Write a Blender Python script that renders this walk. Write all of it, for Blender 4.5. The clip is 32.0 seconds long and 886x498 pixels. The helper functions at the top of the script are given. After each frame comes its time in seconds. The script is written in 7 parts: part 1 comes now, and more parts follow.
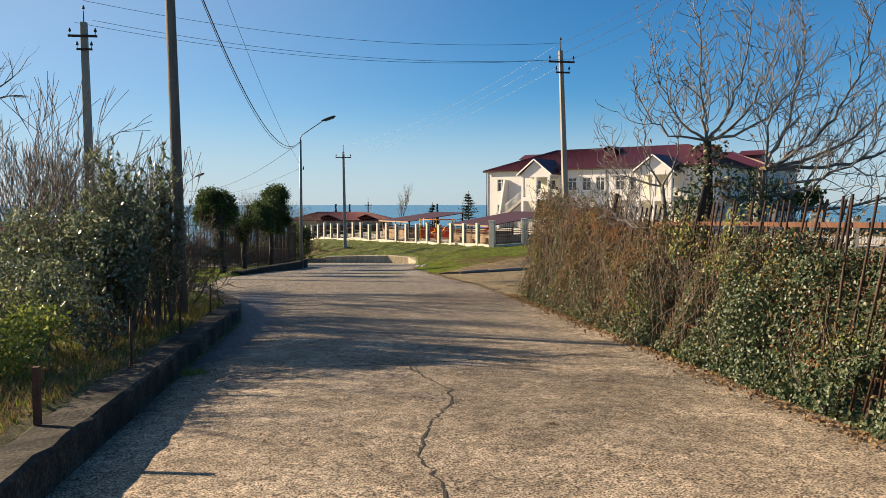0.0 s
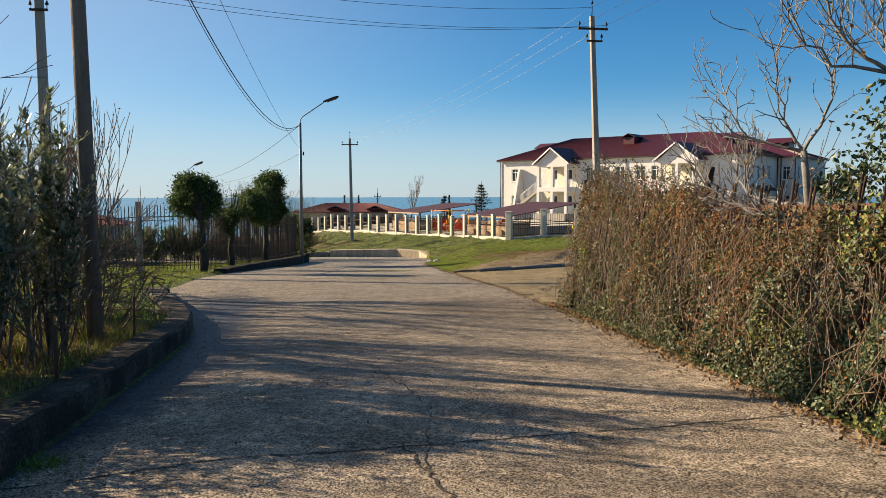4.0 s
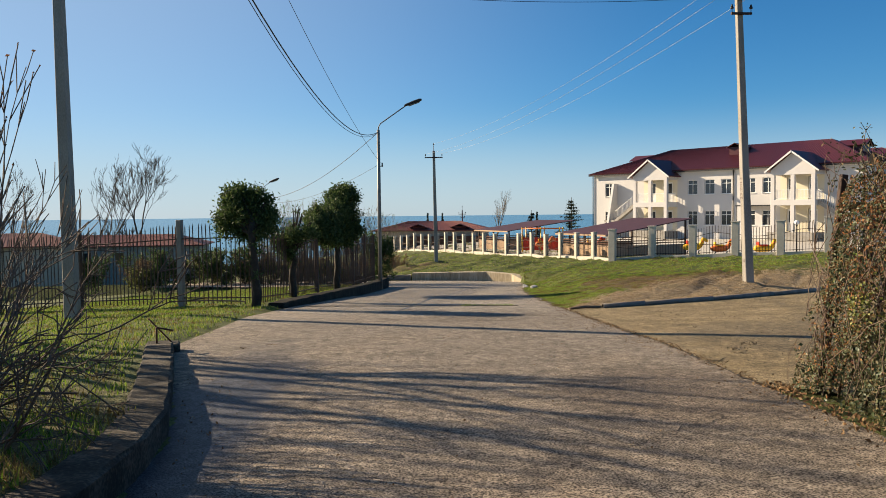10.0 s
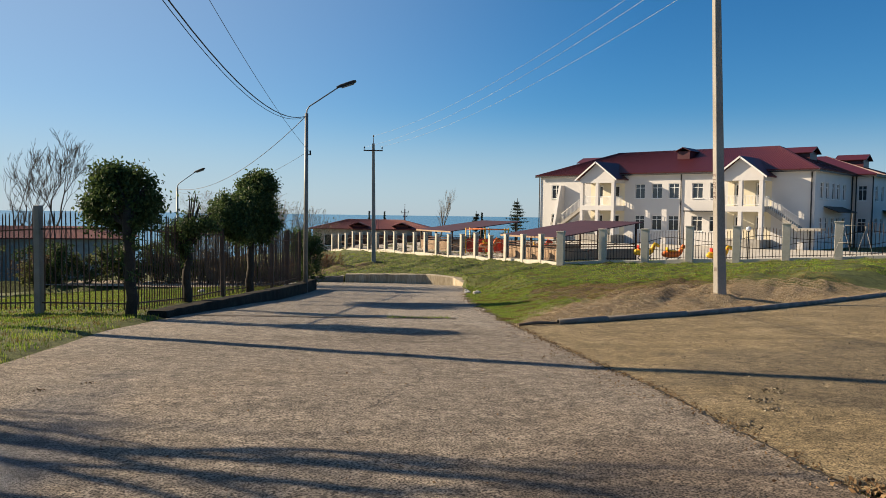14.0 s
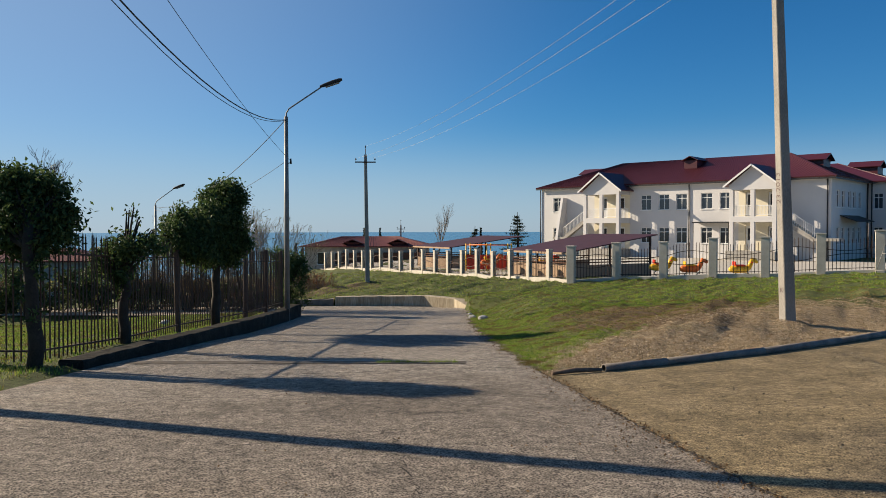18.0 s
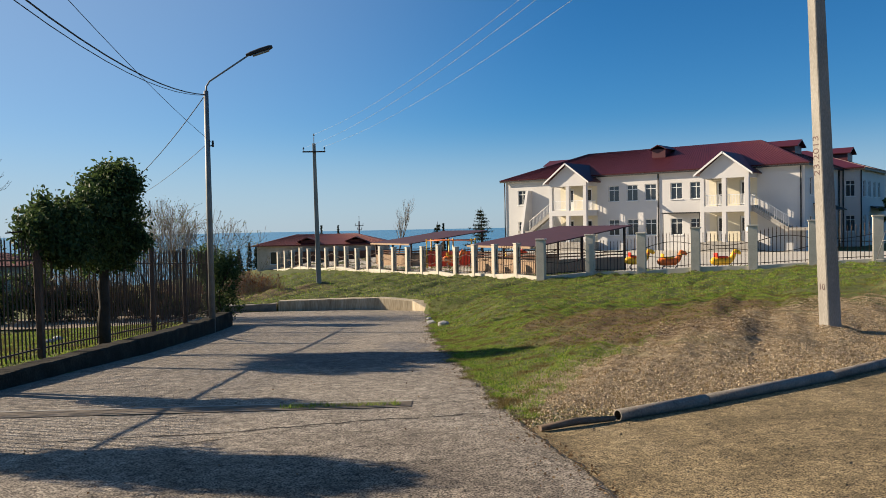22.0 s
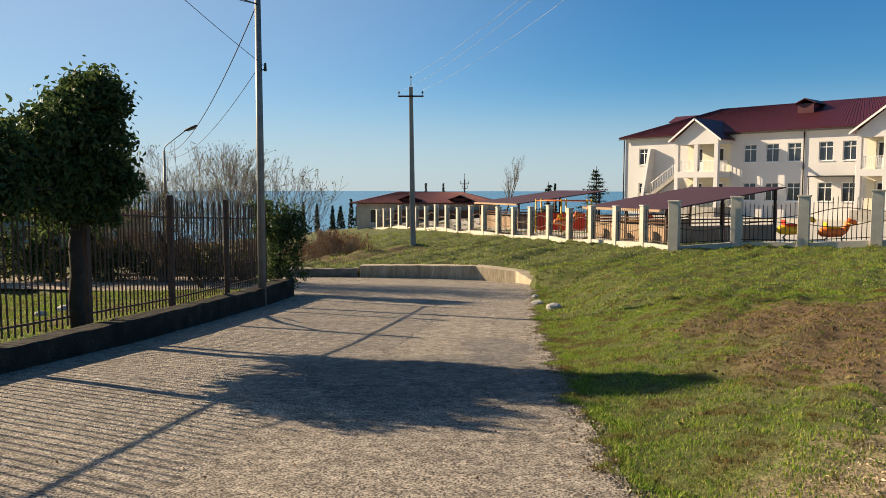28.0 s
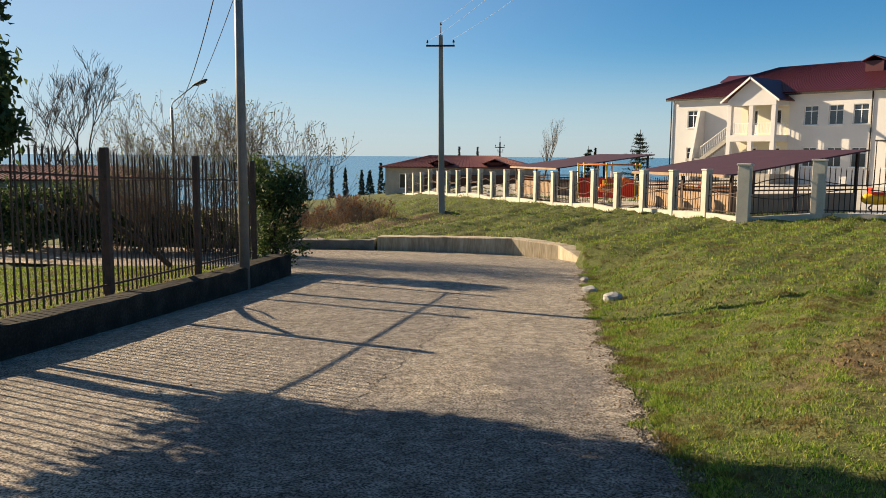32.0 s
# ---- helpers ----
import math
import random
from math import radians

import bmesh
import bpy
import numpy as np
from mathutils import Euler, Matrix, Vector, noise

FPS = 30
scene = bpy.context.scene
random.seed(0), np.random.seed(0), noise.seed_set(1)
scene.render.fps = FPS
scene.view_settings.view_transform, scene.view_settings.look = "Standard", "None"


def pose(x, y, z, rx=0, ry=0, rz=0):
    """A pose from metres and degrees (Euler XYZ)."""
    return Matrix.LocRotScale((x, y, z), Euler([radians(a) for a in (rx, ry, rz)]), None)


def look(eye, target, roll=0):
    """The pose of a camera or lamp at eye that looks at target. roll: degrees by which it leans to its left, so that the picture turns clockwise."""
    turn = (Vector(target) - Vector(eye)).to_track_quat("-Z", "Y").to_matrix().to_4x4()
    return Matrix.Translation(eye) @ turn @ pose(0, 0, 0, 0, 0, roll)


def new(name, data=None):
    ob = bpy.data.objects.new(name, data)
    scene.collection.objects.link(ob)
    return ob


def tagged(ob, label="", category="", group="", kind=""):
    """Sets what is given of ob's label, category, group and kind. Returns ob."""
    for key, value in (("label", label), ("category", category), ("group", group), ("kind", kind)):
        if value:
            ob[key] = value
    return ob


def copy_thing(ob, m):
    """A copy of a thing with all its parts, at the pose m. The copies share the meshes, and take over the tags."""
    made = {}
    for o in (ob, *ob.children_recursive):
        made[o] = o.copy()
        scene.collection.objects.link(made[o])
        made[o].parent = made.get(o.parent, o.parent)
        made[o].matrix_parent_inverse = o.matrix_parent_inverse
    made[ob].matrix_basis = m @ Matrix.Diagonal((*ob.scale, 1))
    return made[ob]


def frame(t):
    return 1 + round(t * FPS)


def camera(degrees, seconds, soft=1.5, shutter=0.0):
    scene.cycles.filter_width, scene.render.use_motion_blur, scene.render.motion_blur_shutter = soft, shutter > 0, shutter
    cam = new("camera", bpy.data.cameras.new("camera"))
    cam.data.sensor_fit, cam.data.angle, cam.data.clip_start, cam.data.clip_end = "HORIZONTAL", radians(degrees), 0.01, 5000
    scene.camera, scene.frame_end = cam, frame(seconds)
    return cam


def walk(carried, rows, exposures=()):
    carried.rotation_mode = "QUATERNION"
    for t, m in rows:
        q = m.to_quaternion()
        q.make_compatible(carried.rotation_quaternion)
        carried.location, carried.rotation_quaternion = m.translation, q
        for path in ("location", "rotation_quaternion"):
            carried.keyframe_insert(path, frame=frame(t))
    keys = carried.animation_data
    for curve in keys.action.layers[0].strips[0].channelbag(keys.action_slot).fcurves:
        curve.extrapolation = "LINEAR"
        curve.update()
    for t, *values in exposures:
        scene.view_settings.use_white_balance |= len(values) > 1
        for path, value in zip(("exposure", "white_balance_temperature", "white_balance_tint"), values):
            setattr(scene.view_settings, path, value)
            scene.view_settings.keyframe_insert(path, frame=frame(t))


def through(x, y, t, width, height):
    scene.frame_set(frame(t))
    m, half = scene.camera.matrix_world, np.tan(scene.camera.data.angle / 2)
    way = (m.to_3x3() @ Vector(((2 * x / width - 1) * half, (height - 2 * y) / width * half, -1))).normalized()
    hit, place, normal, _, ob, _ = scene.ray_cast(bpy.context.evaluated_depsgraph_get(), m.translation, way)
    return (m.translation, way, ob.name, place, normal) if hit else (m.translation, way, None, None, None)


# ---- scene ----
cam = camera(59.0, 32.0, soft=0.6)
PATH = [
    (0, (-0.397, -4.474, 1.663), (-0.188, -2.489, 1.543), -0.0),
    (0.5, (-0.351, -4.012, 1.647), (-0.052, -2.039, 1.511), 0.6),
    (1, (-0.278, -3.5, 1.613), (0.02, -1.528, 1.47), 0.2),
    (1.5, (-0.25, -3.025, 1.58), (0.062, -1.055, 1.422), 0.2),
    (2, (-0.153, -2.533, 1.54), (0.209, -0.574, 1.353), 0.4),
    (2.5, (-0.064, -2.062, 1.531), (0.315, -0.105, 1.368), 1.0),
    (3, (-0.021, -1.651, 1.544), (0.407, 0.3, 1.439), 0.8),
    (3.5, (-0.037, -1.17, 1.526), (0.243, 0.807, 1.409), -0.2),
    (4, (-0.117, -0.681, 1.49), (0.063, 1.306, 1.35), -0.1),
    (4.5, (-0.17, -0.201, 1.462), (-0.122, 1.794, 1.335), 0.5),
    (6.5, (-0.16, 1.363, 1.478), (-0.115, 3.357, 1.326), 0.0),
    (7, (-0.122, 1.843, 1.446), (-0.06, 3.837, 1.304), -0.1),
    (7.5, (-0.119, 2.303, 1.442), (-0.14, 4.3, 1.331), -0.5),
    (8, (-0.153, 2.776, 1.442), (-0.104, 4.774, 1.349), 0.1),
    (8.5, (-0.215, 3.218, 1.402), (-0.358, 5.211, 1.315), 0.6),
    (9, (-0.291, 3.689, 1.368), (-0.312, 5.683, 1.214), 0.2),
    (9.5, (-0.34, 4.102, 1.349), (-0.32, 6.094, 1.174), 0.4),
    (10, (-0.338, 4.537, 1.394), (-0.368, 6.535, 1.301), -0.6),
    (10.5, (-0.346, 4.945, 1.364), (-0.259, 6.942, 1.308), -0.3),
    (11, (-0.305, 5.394, 1.313), (-0.163, 7.388, 1.249), 0.5),
    (11.5, (-0.244, 5.866, 1.282), (-0.027, 7.853, 1.221), 0.4),
    (12, (-0.168, 6.257, 1.276), (0.175, 8.227, 1.217), 0.3),
    (12.5, (-0.056, 6.675, 1.262), (0.198, 8.658, 1.209), -0.2),
    (13, (-0.005, 7.046, 1.259), (0.318, 9.018, 1.165), -0.1),
    (13.5, (0.035, 7.494, 1.226), (0.288, 9.474, 1.091), 0.7),
    (14, (0.039, 7.918, 1.237), (0.15, 9.913, 1.145), 0.8),
    (14.5, (0.021, 8.319, 1.242), (0.149, 10.314, 1.187), 0.8),
    (15, (0.025, 8.77, 1.23), (-0.034, 10.769, 1.208), 0.7),
    (15.5, (0.052, 9.25, 1.203), (0.131, 11.247, 1.135), 0.8),
    (17.5, (0.114, 11.121, 1.252), (0.156, 13.121, 1.227), 0.1),
    (18, (0.138, 11.636, 1.176), (0.256, 13.632, 1.125), -0.1),
    (18.5, (0.201, 12.138, 1.135), (0.402, 14.127, 1.066), 0.2),
    (19, (0.267, 12.62, 1.104), (0.436, 14.61, 0.985), -0.3),
    (19.5, (0.324, 13.091, 1.099), (0.543, 15.076, 0.997), 0.0),
    (20, (0.431, 13.558, 1.075), (0.601, 15.55, 1.012), 0.1),
    (20.5, (0.505, 14.053, 1.054), (0.744, 16.037, 0.971), -0.7),
    (21, (0.598, 14.495, 1.014), (0.858, 16.476, 0.928), -0.4),
    (21.5, (0.674, 14.99, 1.006), (0.859, 16.98, 0.928), -1.0),
    (22, (0.708, 15.453, 1.003), (0.917, 17.441, 0.944), -1.1),
    (22.5, (0.731, 15.92, 0.985), (0.818, 17.918, 0.966), -1.0),
    (23, (0.698, 16.397, 0.98), (0.779, 18.395, 0.977), -1.5),
    (23.5, (0.689, 16.862, 0.944), (0.737, 18.862, 0.956), -1.6),
    (24, (0.662, 17.322, 0.914), (0.665, 19.322, 0.894), -0.2),
    (24.5, (0.659, 17.785, 0.893), (0.747, 19.778, 0.75), 1.2),
    (26.5, (1.017, 19.339, 0.793), (1.055, 21.332, 0.621), 0.4),
    (27, (1.118, 19.828, 0.776), (1.24, 21.815, 0.585), 1.1),
    (27.5, (1.206, 20.318, 0.776), (1.188, 22.312, 0.613), 0.6),
    (28, (1.206, 20.773, 0.768), (1.136, 22.765, 0.613), 0.1),
    (28.5, (1.205, 21.307, 0.724), (1.066, 23.296, 0.573), 0.3),
    (29, (1.187, 21.749, 0.683), (1.092, 23.736, 0.48), -0.4),
    (29.5, (1.172, 22.221, 0.669), (1.188, 24.214, 0.501), -1.1),
    (30, (1.175, 22.703, 0.653), (1.129, 24.694, 0.472), -1.0),
    (30.5, (1.202, 23.144, 0.635), (1.264, 25.131, 0.421), -0.2),
    (31, (1.26, 23.606, 0.616), (1.259, 25.596, 0.425), 0.0),
    (31.5, (1.251, 24.083, 0.589), (1.147, 26.072, 0.413), -0.3),
    (32, (1.197, 24.574, 0.577), (1.04, 26.553, 0.335), 0.4),
]
walk(cam, [(t, look(e, g, r)) for t, e, g, r in PATH], [
    (0.0, 1.19, 6750, 11), (4.0, 1.22, 6850, 11), (7.0, 1.22, 6800, 11), (8.0, 1.14, 6750, 11), (10.0, 1.14, 6700, 11), (11.0, 1.02, 6400, 11), (12.0, 0.98, 6400, 11), (13.0, 1.0, 6600, 11), (15.0, 1.02, 6600, 11),
    (18.0, 0.80, 6150, 11), (19.0, 0.88, 6350, 11), (21.0, 0.94, 6300, 11), (24.0, 0.93, 6250, 11), (27.0, 1.08, 6800, 11), (29.0, 1.14, 6950, 11), (32.0, 1.14, 7000, 11)])

# ---- world, sun, exposure ----
SUN_AZ, SUN_EL = radians(-64.5), radians(22.4)
SUN_DIR = Vector((math.sin(SUN_AZ) * math.cos(SUN_EL), math.cos(SUN_AZ) * math.cos(SUN_EL), math.sin(SUN_EL)))
world = bpy.data.worlds.new("sky")
scene.world = world
world.use_nodes = True
wn, wl = world.node_tree.nodes, world.node_tree.links
sky = wn.new("ShaderNodeTexSky")
sky.sky_type, sky.sun_disc = "NISHITA", False
sky.sun_elevation, sky.sun_rotation = SUN_EL, SUN_AZ
sky.air_density, sky.dust_density, sky.ozone_density, sky.altitude = 0.88, 0.15, 8.0, 30.0
tone = wn.new("ShaderNodeMix")
tone.data_type, tone.blend_type = "RGBA", "MULTIPLY"
tone.inputs[0].default_value = 1.0
tone.inputs[7].default_value = (1.08, 1.14, 1.03, 1)
wl.new(sky.outputs[0], tone.inputs[6])
vivid = wn.new("ShaderNodeHueSaturation")
vivid.inputs["Saturation"].default_value = 1.12
wl.new(tone.outputs[2], vivid.inputs["Color"])
aim = wn.new("ShaderNodeTexCoord")
rise = wn.new("ShaderNodeSeparateXYZ")
wl.new(aim.outputs["Generated"], rise.inputs[0])
haze = wn.new("ShaderNodeMapRange")
haze.interpolation_type = "SMOOTHERSTEP"
haze.inputs[1].default_value, haze.inputs[2].default_value = 0.0, 0.15
haze.inputs[3].default_value, haze.inputs[4].default_value = 0.6, 0.0
wl.new(rise.outputs["Z"], haze.inputs[0])
pale = wn.new("ShaderNodeMix")
pale.data_type = "RGBA"
wl.new(haze.outputs[0], pale.inputs[0])
wl.new(vivid.outputs[0], pale.inputs[6])
pale.inputs[7].default_value = (4.5, 5.4, 6.5, 1)
toward = wn.new("ShaderNodeVectorMath")
toward.operation = "DOT_PRODUCT"
wl.new(aim.outputs["Generated"], toward.inputs[0])
toward.inputs[1].default_value = SUN_DIR
glare = wn.new("ShaderNodeMapRange")
glare.interpolation_type = "SMOOTHSTEP"
glare.inputs[1].default_value, glare.inputs[2].default_value = 0.2, 1.0
glare.inputs[3].default_value, glare.inputs[4].default_value = 0.0, 0.62
wl.new(toward.outputs["Value"], glare.inputs[0])
milky = wn.new("ShaderNodeMix")
milky.data_type = "RGBA"
wl.new(glare.outputs[0], milky.inputs[0])
wl.new(pale.outputs[2], milky.inputs[6])
milky.inputs[7].default_value = (4.1, 5.0, 5.9, 1)
wl.new(milky.outputs[2], wn["Background"].inputs[0])
wn["Background"].inputs[1].default_value = 0.055
sun = new("sun", bpy.data.lights.new("sun", "SUN"))
sun.data.energy, sun.data.angle, sun.data.color = 5.0, radians(0.5), (1.0, 0.815, 0.585)
sun.matrix_world = look(SUN_DIR * 60, (0, 0, 0))


# ---- materials ----
def material(name, colours, rough=0.8, scale=4.0, fine=60.0, bump=0.3, metal=0.0, spread=0.15, spec=0.4, per_piece=0.0, island=0.0, stretch=(1, 1, 1)):
    """A surface with colour blended by a coarse and a fine noise, and fine relief. colours: two or three RGB tuples."""
    m = bpy.data.materials.new(name)
    m.use_nodes = True
    n, l = m.node_tree.nodes, m.node_tree.links
    b = n["Principled BSDF"]
    co = n.new("ShaderNodeTexCoord")
    mp = n.new("ShaderNodeMapping")
    mp.inputs["Scale"].default_value = stretch
    l.new(co.outputs["Object"], mp.inputs[0])
    a = n.new("ShaderNodeTexNoise")
    a.inputs["Scale"].default_value, a.inputs["Detail"].default_value = scale, 6
    f = n.new("ShaderNodeTexNoise")
    f.inputs["Scale"].default_value, f.inputs["Detail"].default_value = fine, 4
    l.new(mp.outputs[0], a.inputs["Vector"])
    l.new(mp.outputs[0], f.inputs["Vector"])
    mix = n.new("ShaderNodeMath")
    mix.operation = "MULTIPLY_ADD"
    mix.inputs[1].default_value = 0.45
    l.new(f.outputs[0], mix.inputs[0])
    half = n.new("ShaderNodeMath")
    half.operation = "MULTIPLY"
    half.inputs[1].default_value = 0.55
    l.new(a.outputs[0], half.inputs[0])
    l.new(half.outputs[0], mix.inputs[2])
    ramp = n.new("ShaderNodeValToRGB")
    el = ramp.color_ramp.elements
    el[0].position, el[1].position = 0.5 - spread, 0.5 + spread
    el[0].color, el[1].color = (*colours[0], 1), (*colours[-1], 1)
    if len(colours) == 3:
        e = el.new(0.5)
        e.color = (*colours[1], 1)
    l.new(mix.outputs[0], ramp.inputs[0])
    out = ramp.outputs[0]
    if per_piece or island:
        hsv = n.new("ShaderNodeHueSaturation")
        mr = n.new("ShaderNodeMapRange")
        amount = per_piece or island
        mr.inputs[3].default_value, mr.inputs[4].default_value = 1 - amount, 1 + amount
        if per_piece:
            l.new(n.new("ShaderNodeObjectInfo").outputs["Random"], mr.inputs[0])
        else:
            l.new(n.new("ShaderNodeNewGeometry").outputs["Random Per Island"], mr.inputs[0])
        l.new(mr.outputs[0], hsv.inputs["Value"])
        l.new(out, hsv.inputs["Color"])
        out = hsv.outputs[0]
    l.new(out, b.inputs["Base Color"])
    b.inputs["Roughness"].default_value, b.inputs["Metallic"].default_value = rough, metal
    b.inputs["Specular IOR Level"].default_value = spec
    if bump:
        bp = n.new("ShaderNodeBump")
        bp.inputs["Strength"].default_value, bp.inputs["Distance"].default_value = bump, 0.02
        l.new(mix.outputs[0], bp.inputs["Height"])
        l.new(bp.outputs[0], b.inputs["Normal"])
    return m


def leaf_material(name, colours, rough=0.5, through=0.25, spec=0.4, patch=None):
    """Leaves: each one takes its own shade between the colours, and lets some light through."""
    m = bpy.data.materials.new(name)
    m.use_nodes = True
    n, l = m.node_tree.nodes, m.node_tree.links
    b = n["Principled BSDF"]
    ramp = n.new("ShaderNodeValToRGB")
    ramp.color_ramp.interpolation = "LINEAR"
    el = ramp.color_ramp.elements
    el[0].color, el[1].color = (*colours[0], 1), (*colours[-1], 1)
    for i, c in enumerate(colours[1:-1]):
        e = el.new((i + 1) / (len(colours) - 1))
        e.color = (*c, 1)
    l.new(n.new("ShaderNodeNewGeometry").outputs["Random Per Island"], ramp.inputs[0])
    out = ramp.outputs[0]
    if patch:
        co = n.new("ShaderNodeTexCoord")
        no = n.new("ShaderNodeTexNoise")
        no.inputs["Scale"].default_value, no.inputs["Detail"].default_value = 2.4, 7
        l.new(co.outputs["Object"], no.inputs["Vector"])
        mr = n.new("ShaderNodeMapRange")
        mr.inputs[1].default_value, mr.inputs[2].default_value = 0.5, 0.6
        mr.inputs[4].default_value = 0.9
        l.new(no.outputs[0], mr.inputs[0])
        mi = n.new("ShaderNodeMix")
        mi.data_type = "RGBA"
        l.new(mr.outputs[0], mi.inputs[0])
        l.new(out, mi.inputs[6])
        mi.inputs[7].default_value = (*patch, 1)
        out = mi.outputs[2]
    l.new(out, b.inputs["Base Color"])
    b.inputs["Roughness"].default_value = rough
    b.inputs["Specular IOR Level"].default_value = spec
    tr = n.new("ShaderNodeBsdfTranslucent")
    l.new(out, tr.inputs[0])
    mx = n.new("ShaderNodeMixShader")
    mx.inputs[0].default_value = through
    l.new(b.outputs[0], mx.inputs[1])
    l.new(tr.outputs[0], mx.inputs[2])
    l.new(mx.outputs[0], n["Material Output"].inputs[0])
    return m


M = {}
M["white_wall"] = material("white_plaster", [(0.55, 0.54, 0.52), (0.64, 0.63, 0.61)], 0.85, 0.6, 40, 0.08, spread=0.25)
M["cream"] = material("cream_plaster", [(0.64, 0.58, 0.43), (0.74, 0.69, 0.54)], 0.85, 0.6, 40, 0.08, spread=0.25)
M["roof"] = material("maroon_metal_roof", [(0.058, 0.009, 0.013), (0.088, 0.014, 0.018)], 0.45, 1.5, 20, 0.08, spec=0.5)
M["roof_old"] = material("weathered_red_roof", [(0.10, 0.024, 0.022), (0.17, 0.042, 0.036)], 0.7, 1.2, 20, 0.2)
M["canopy"] = material("dark_maroon_sheet", [(0.042, 0.014, 0.02), (0.066, 0.021, 0.028)], 0.68, 1.5, 20, 0.08)
M["concrete"] = material("grey_concrete", [(0.22, 0.20, 0.17), (0.34, 0.32, 0.28), (0.42, 0.40, 0.36)], 0.9, 3, 45, 0.5, spread=0.2)
# stained concrete, its base colour lowered to carry the kerb face's shade
M["curb"] = material("stained_shaded_concrete", [(0.016, 0.015, 0.013), (0.048, 0.043, 0.034), (0.16, 0.135, 0.10)], 0.9, 2.5, 35, 0.8, spread=0.2, spec=0.15)
# concrete with the black of a shaded kerb face put into its colour
M["kerb_dark"] = material("shade_dark_concrete", [(0.010, 0.010, 0.008), (0.028, 0.026, 0.021), (0.08, 0.072, 0.055)], 0.95, 2.5, 35, 0.8, spread=0.22, spec=0.12)
M["pillar"] = material("pale_pillar_concrete", [(0.42, 0.38, 0.30), (0.60, 0.56, 0.47)], 0.85, 3, 40, 0.25, spread=0.2)
M["pole"] = material("pole_concrete", [(0.19, 0.175, 0.15), (0.34, 0.318, 0.28)], 0.9, 2, 60, 0.4, stretch=(1, 1, 0.3))
M["pole_dark"] = material("old_timber_pole", [(0.085, 0.072, 0.06), (0.21, 0.175, 0.14)], 0.85, 3, 50, 0.5, stretch=(4, 4, 0.3))
M["steel"] = material("grey_painted_steel", [(0.16, 0.155, 0.14), (0.26, 0.25, 0.23)], 0.55, 4, 60, 0.15, metal=0.3)
M["iron"] = material("dark_rusty_iron", [(0.018, 0.013, 0.010), (0.045, 0.025, 0.016), (0.11, 0.05, 0.025)], 0.7, 5, 70, 0.3, metal=0.2, spread=0.22)
M["fence_iron"] = material("weathered_brown_iron", [(0.034, 0.024, 0.019), (0.075, 0.047, 0.034), (0.16, 0.085, 0.05)], 0.75, 5, 70, 0.3, metal=0.1, spread=0.22)
M["dusty_iron"] = material("dusty_brown_iron", [(0.06, 0.05, 0.038), (0.16, 0.13, 0.095), (0.27, 0.225, 0.17)], 0.85, 5, 60, 0.4, spread=0.2)
M["rust"] = material("rusty_steel", [(0.07, 0.03, 0.018), (0.17, 0.075, 0.04)], 0.85, 6, 80, 0.4, metal=0.1)
M["black"] = material("black_fittings", [(0.012, 0.012, 0.013), (0.03, 0.03, 0.03)], 0.5, 8, 60, 0.1)
M["cable"] = material("black_cable", [(0.012, 0.012, 0.013), (0.025, 0.025, 0.025)], 0.6, 8, 60, 0.0)
M["wire"] = material("aluminium_wire", [(0.25, 0.25, 0.26), (0.35, 0.35, 0.35)], 0.5, 8, 60, 0.0, metal=0.5)
M["bark"] = material("grey_bark", [(0.10, 0.085, 0.065), (0.24, 0.21, 0.17)], 0.9, 6, 60, 0.6, stretch=(1, 1, 0.4))
M["fig_bark"] = material("pale_fig_bark", [(0.10, 0.092, 0.082), (0.25, 0.235, 0.215)], 0.85, 6, 60, 0.4)
M["twig"] = material("brown_twigs", [(0.085, 0.055, 0.038), (0.21, 0.155, 0.11)], 0.85, 8, 60, 0.0)
M["dark_bark"] = material("dark_ivy_trunk", [(0.018, 0.015, 0.011), (0.055, 0.043, 0.031)], 0.9, 7, 60, 0.6)
M["window"] = material("window_glass", [(0.02, 0.025, 0.03), (0.035, 0.04, 0.05)], 0.08, 2, 10, 0.0, spec=0.8)
M["frame_white"] = material("white_frame", [(0.70, 0.70, 0.68), (0.80, 0.80, 0.78)], 0.5, 4, 30, 0.0)
M["tan"] = material("tan_panel", [(0.28, 0.185, 0.11), (0.39, 0.27, 0.17)], 0.8, 2, 30, 0.1)
M["yellow"] = material("yellow_plastic", [(0.75, 0.42, 0.02), (0.85, 0.50, 0.03)], 0.4, 3, 30, 0.0)
M["red"] = material("red_plastic", [(0.55, 0.03, 0.015), (0.68, 0.05, 0.02)], 0.4, 3, 30, 0.0)
M["orange"] = material("orange_paint", [(0.65, 0.14, 0.02), (0.78, 0.20, 0.04)], 0.5, 3, 30, 0.0)
M["rock"] = material("pale_rock", [(0.30, 0.29, 0.27), (0.55, 0.53, 0.48)], 0.9, 5, 40, 0.6)
M["pipe"] = material("asbestos_pipe", [(0.12, 0.105, 0.09), (0.30, 0.27, 0.23)], 0.85, 3, 50, 0.4)
M["leaf_bay"] = leaf_material("bay_leaves", [(0.026, 0.05, 0.016), (0.055, 0.09, 0.028), (0.11, 0.15, 0.048)], 0.6, 0.35, 0.2)
M["leaf_mid"] = leaf_material("dull_shrub_leaves", [(0.05, 0.06, 0.022), (0.11, 0.125, 0.045), (0.20, 0.20, 0.075)], 0.6, 0.45, 0.2)
M["leaf_bright"] = leaf_material("shrub_leaves", [(0.10, 0.14, 0.03), (0.20, 0.25, 0.05), (0.36, 0.37, 0.09)], 0.35, 0.5, 0.5)
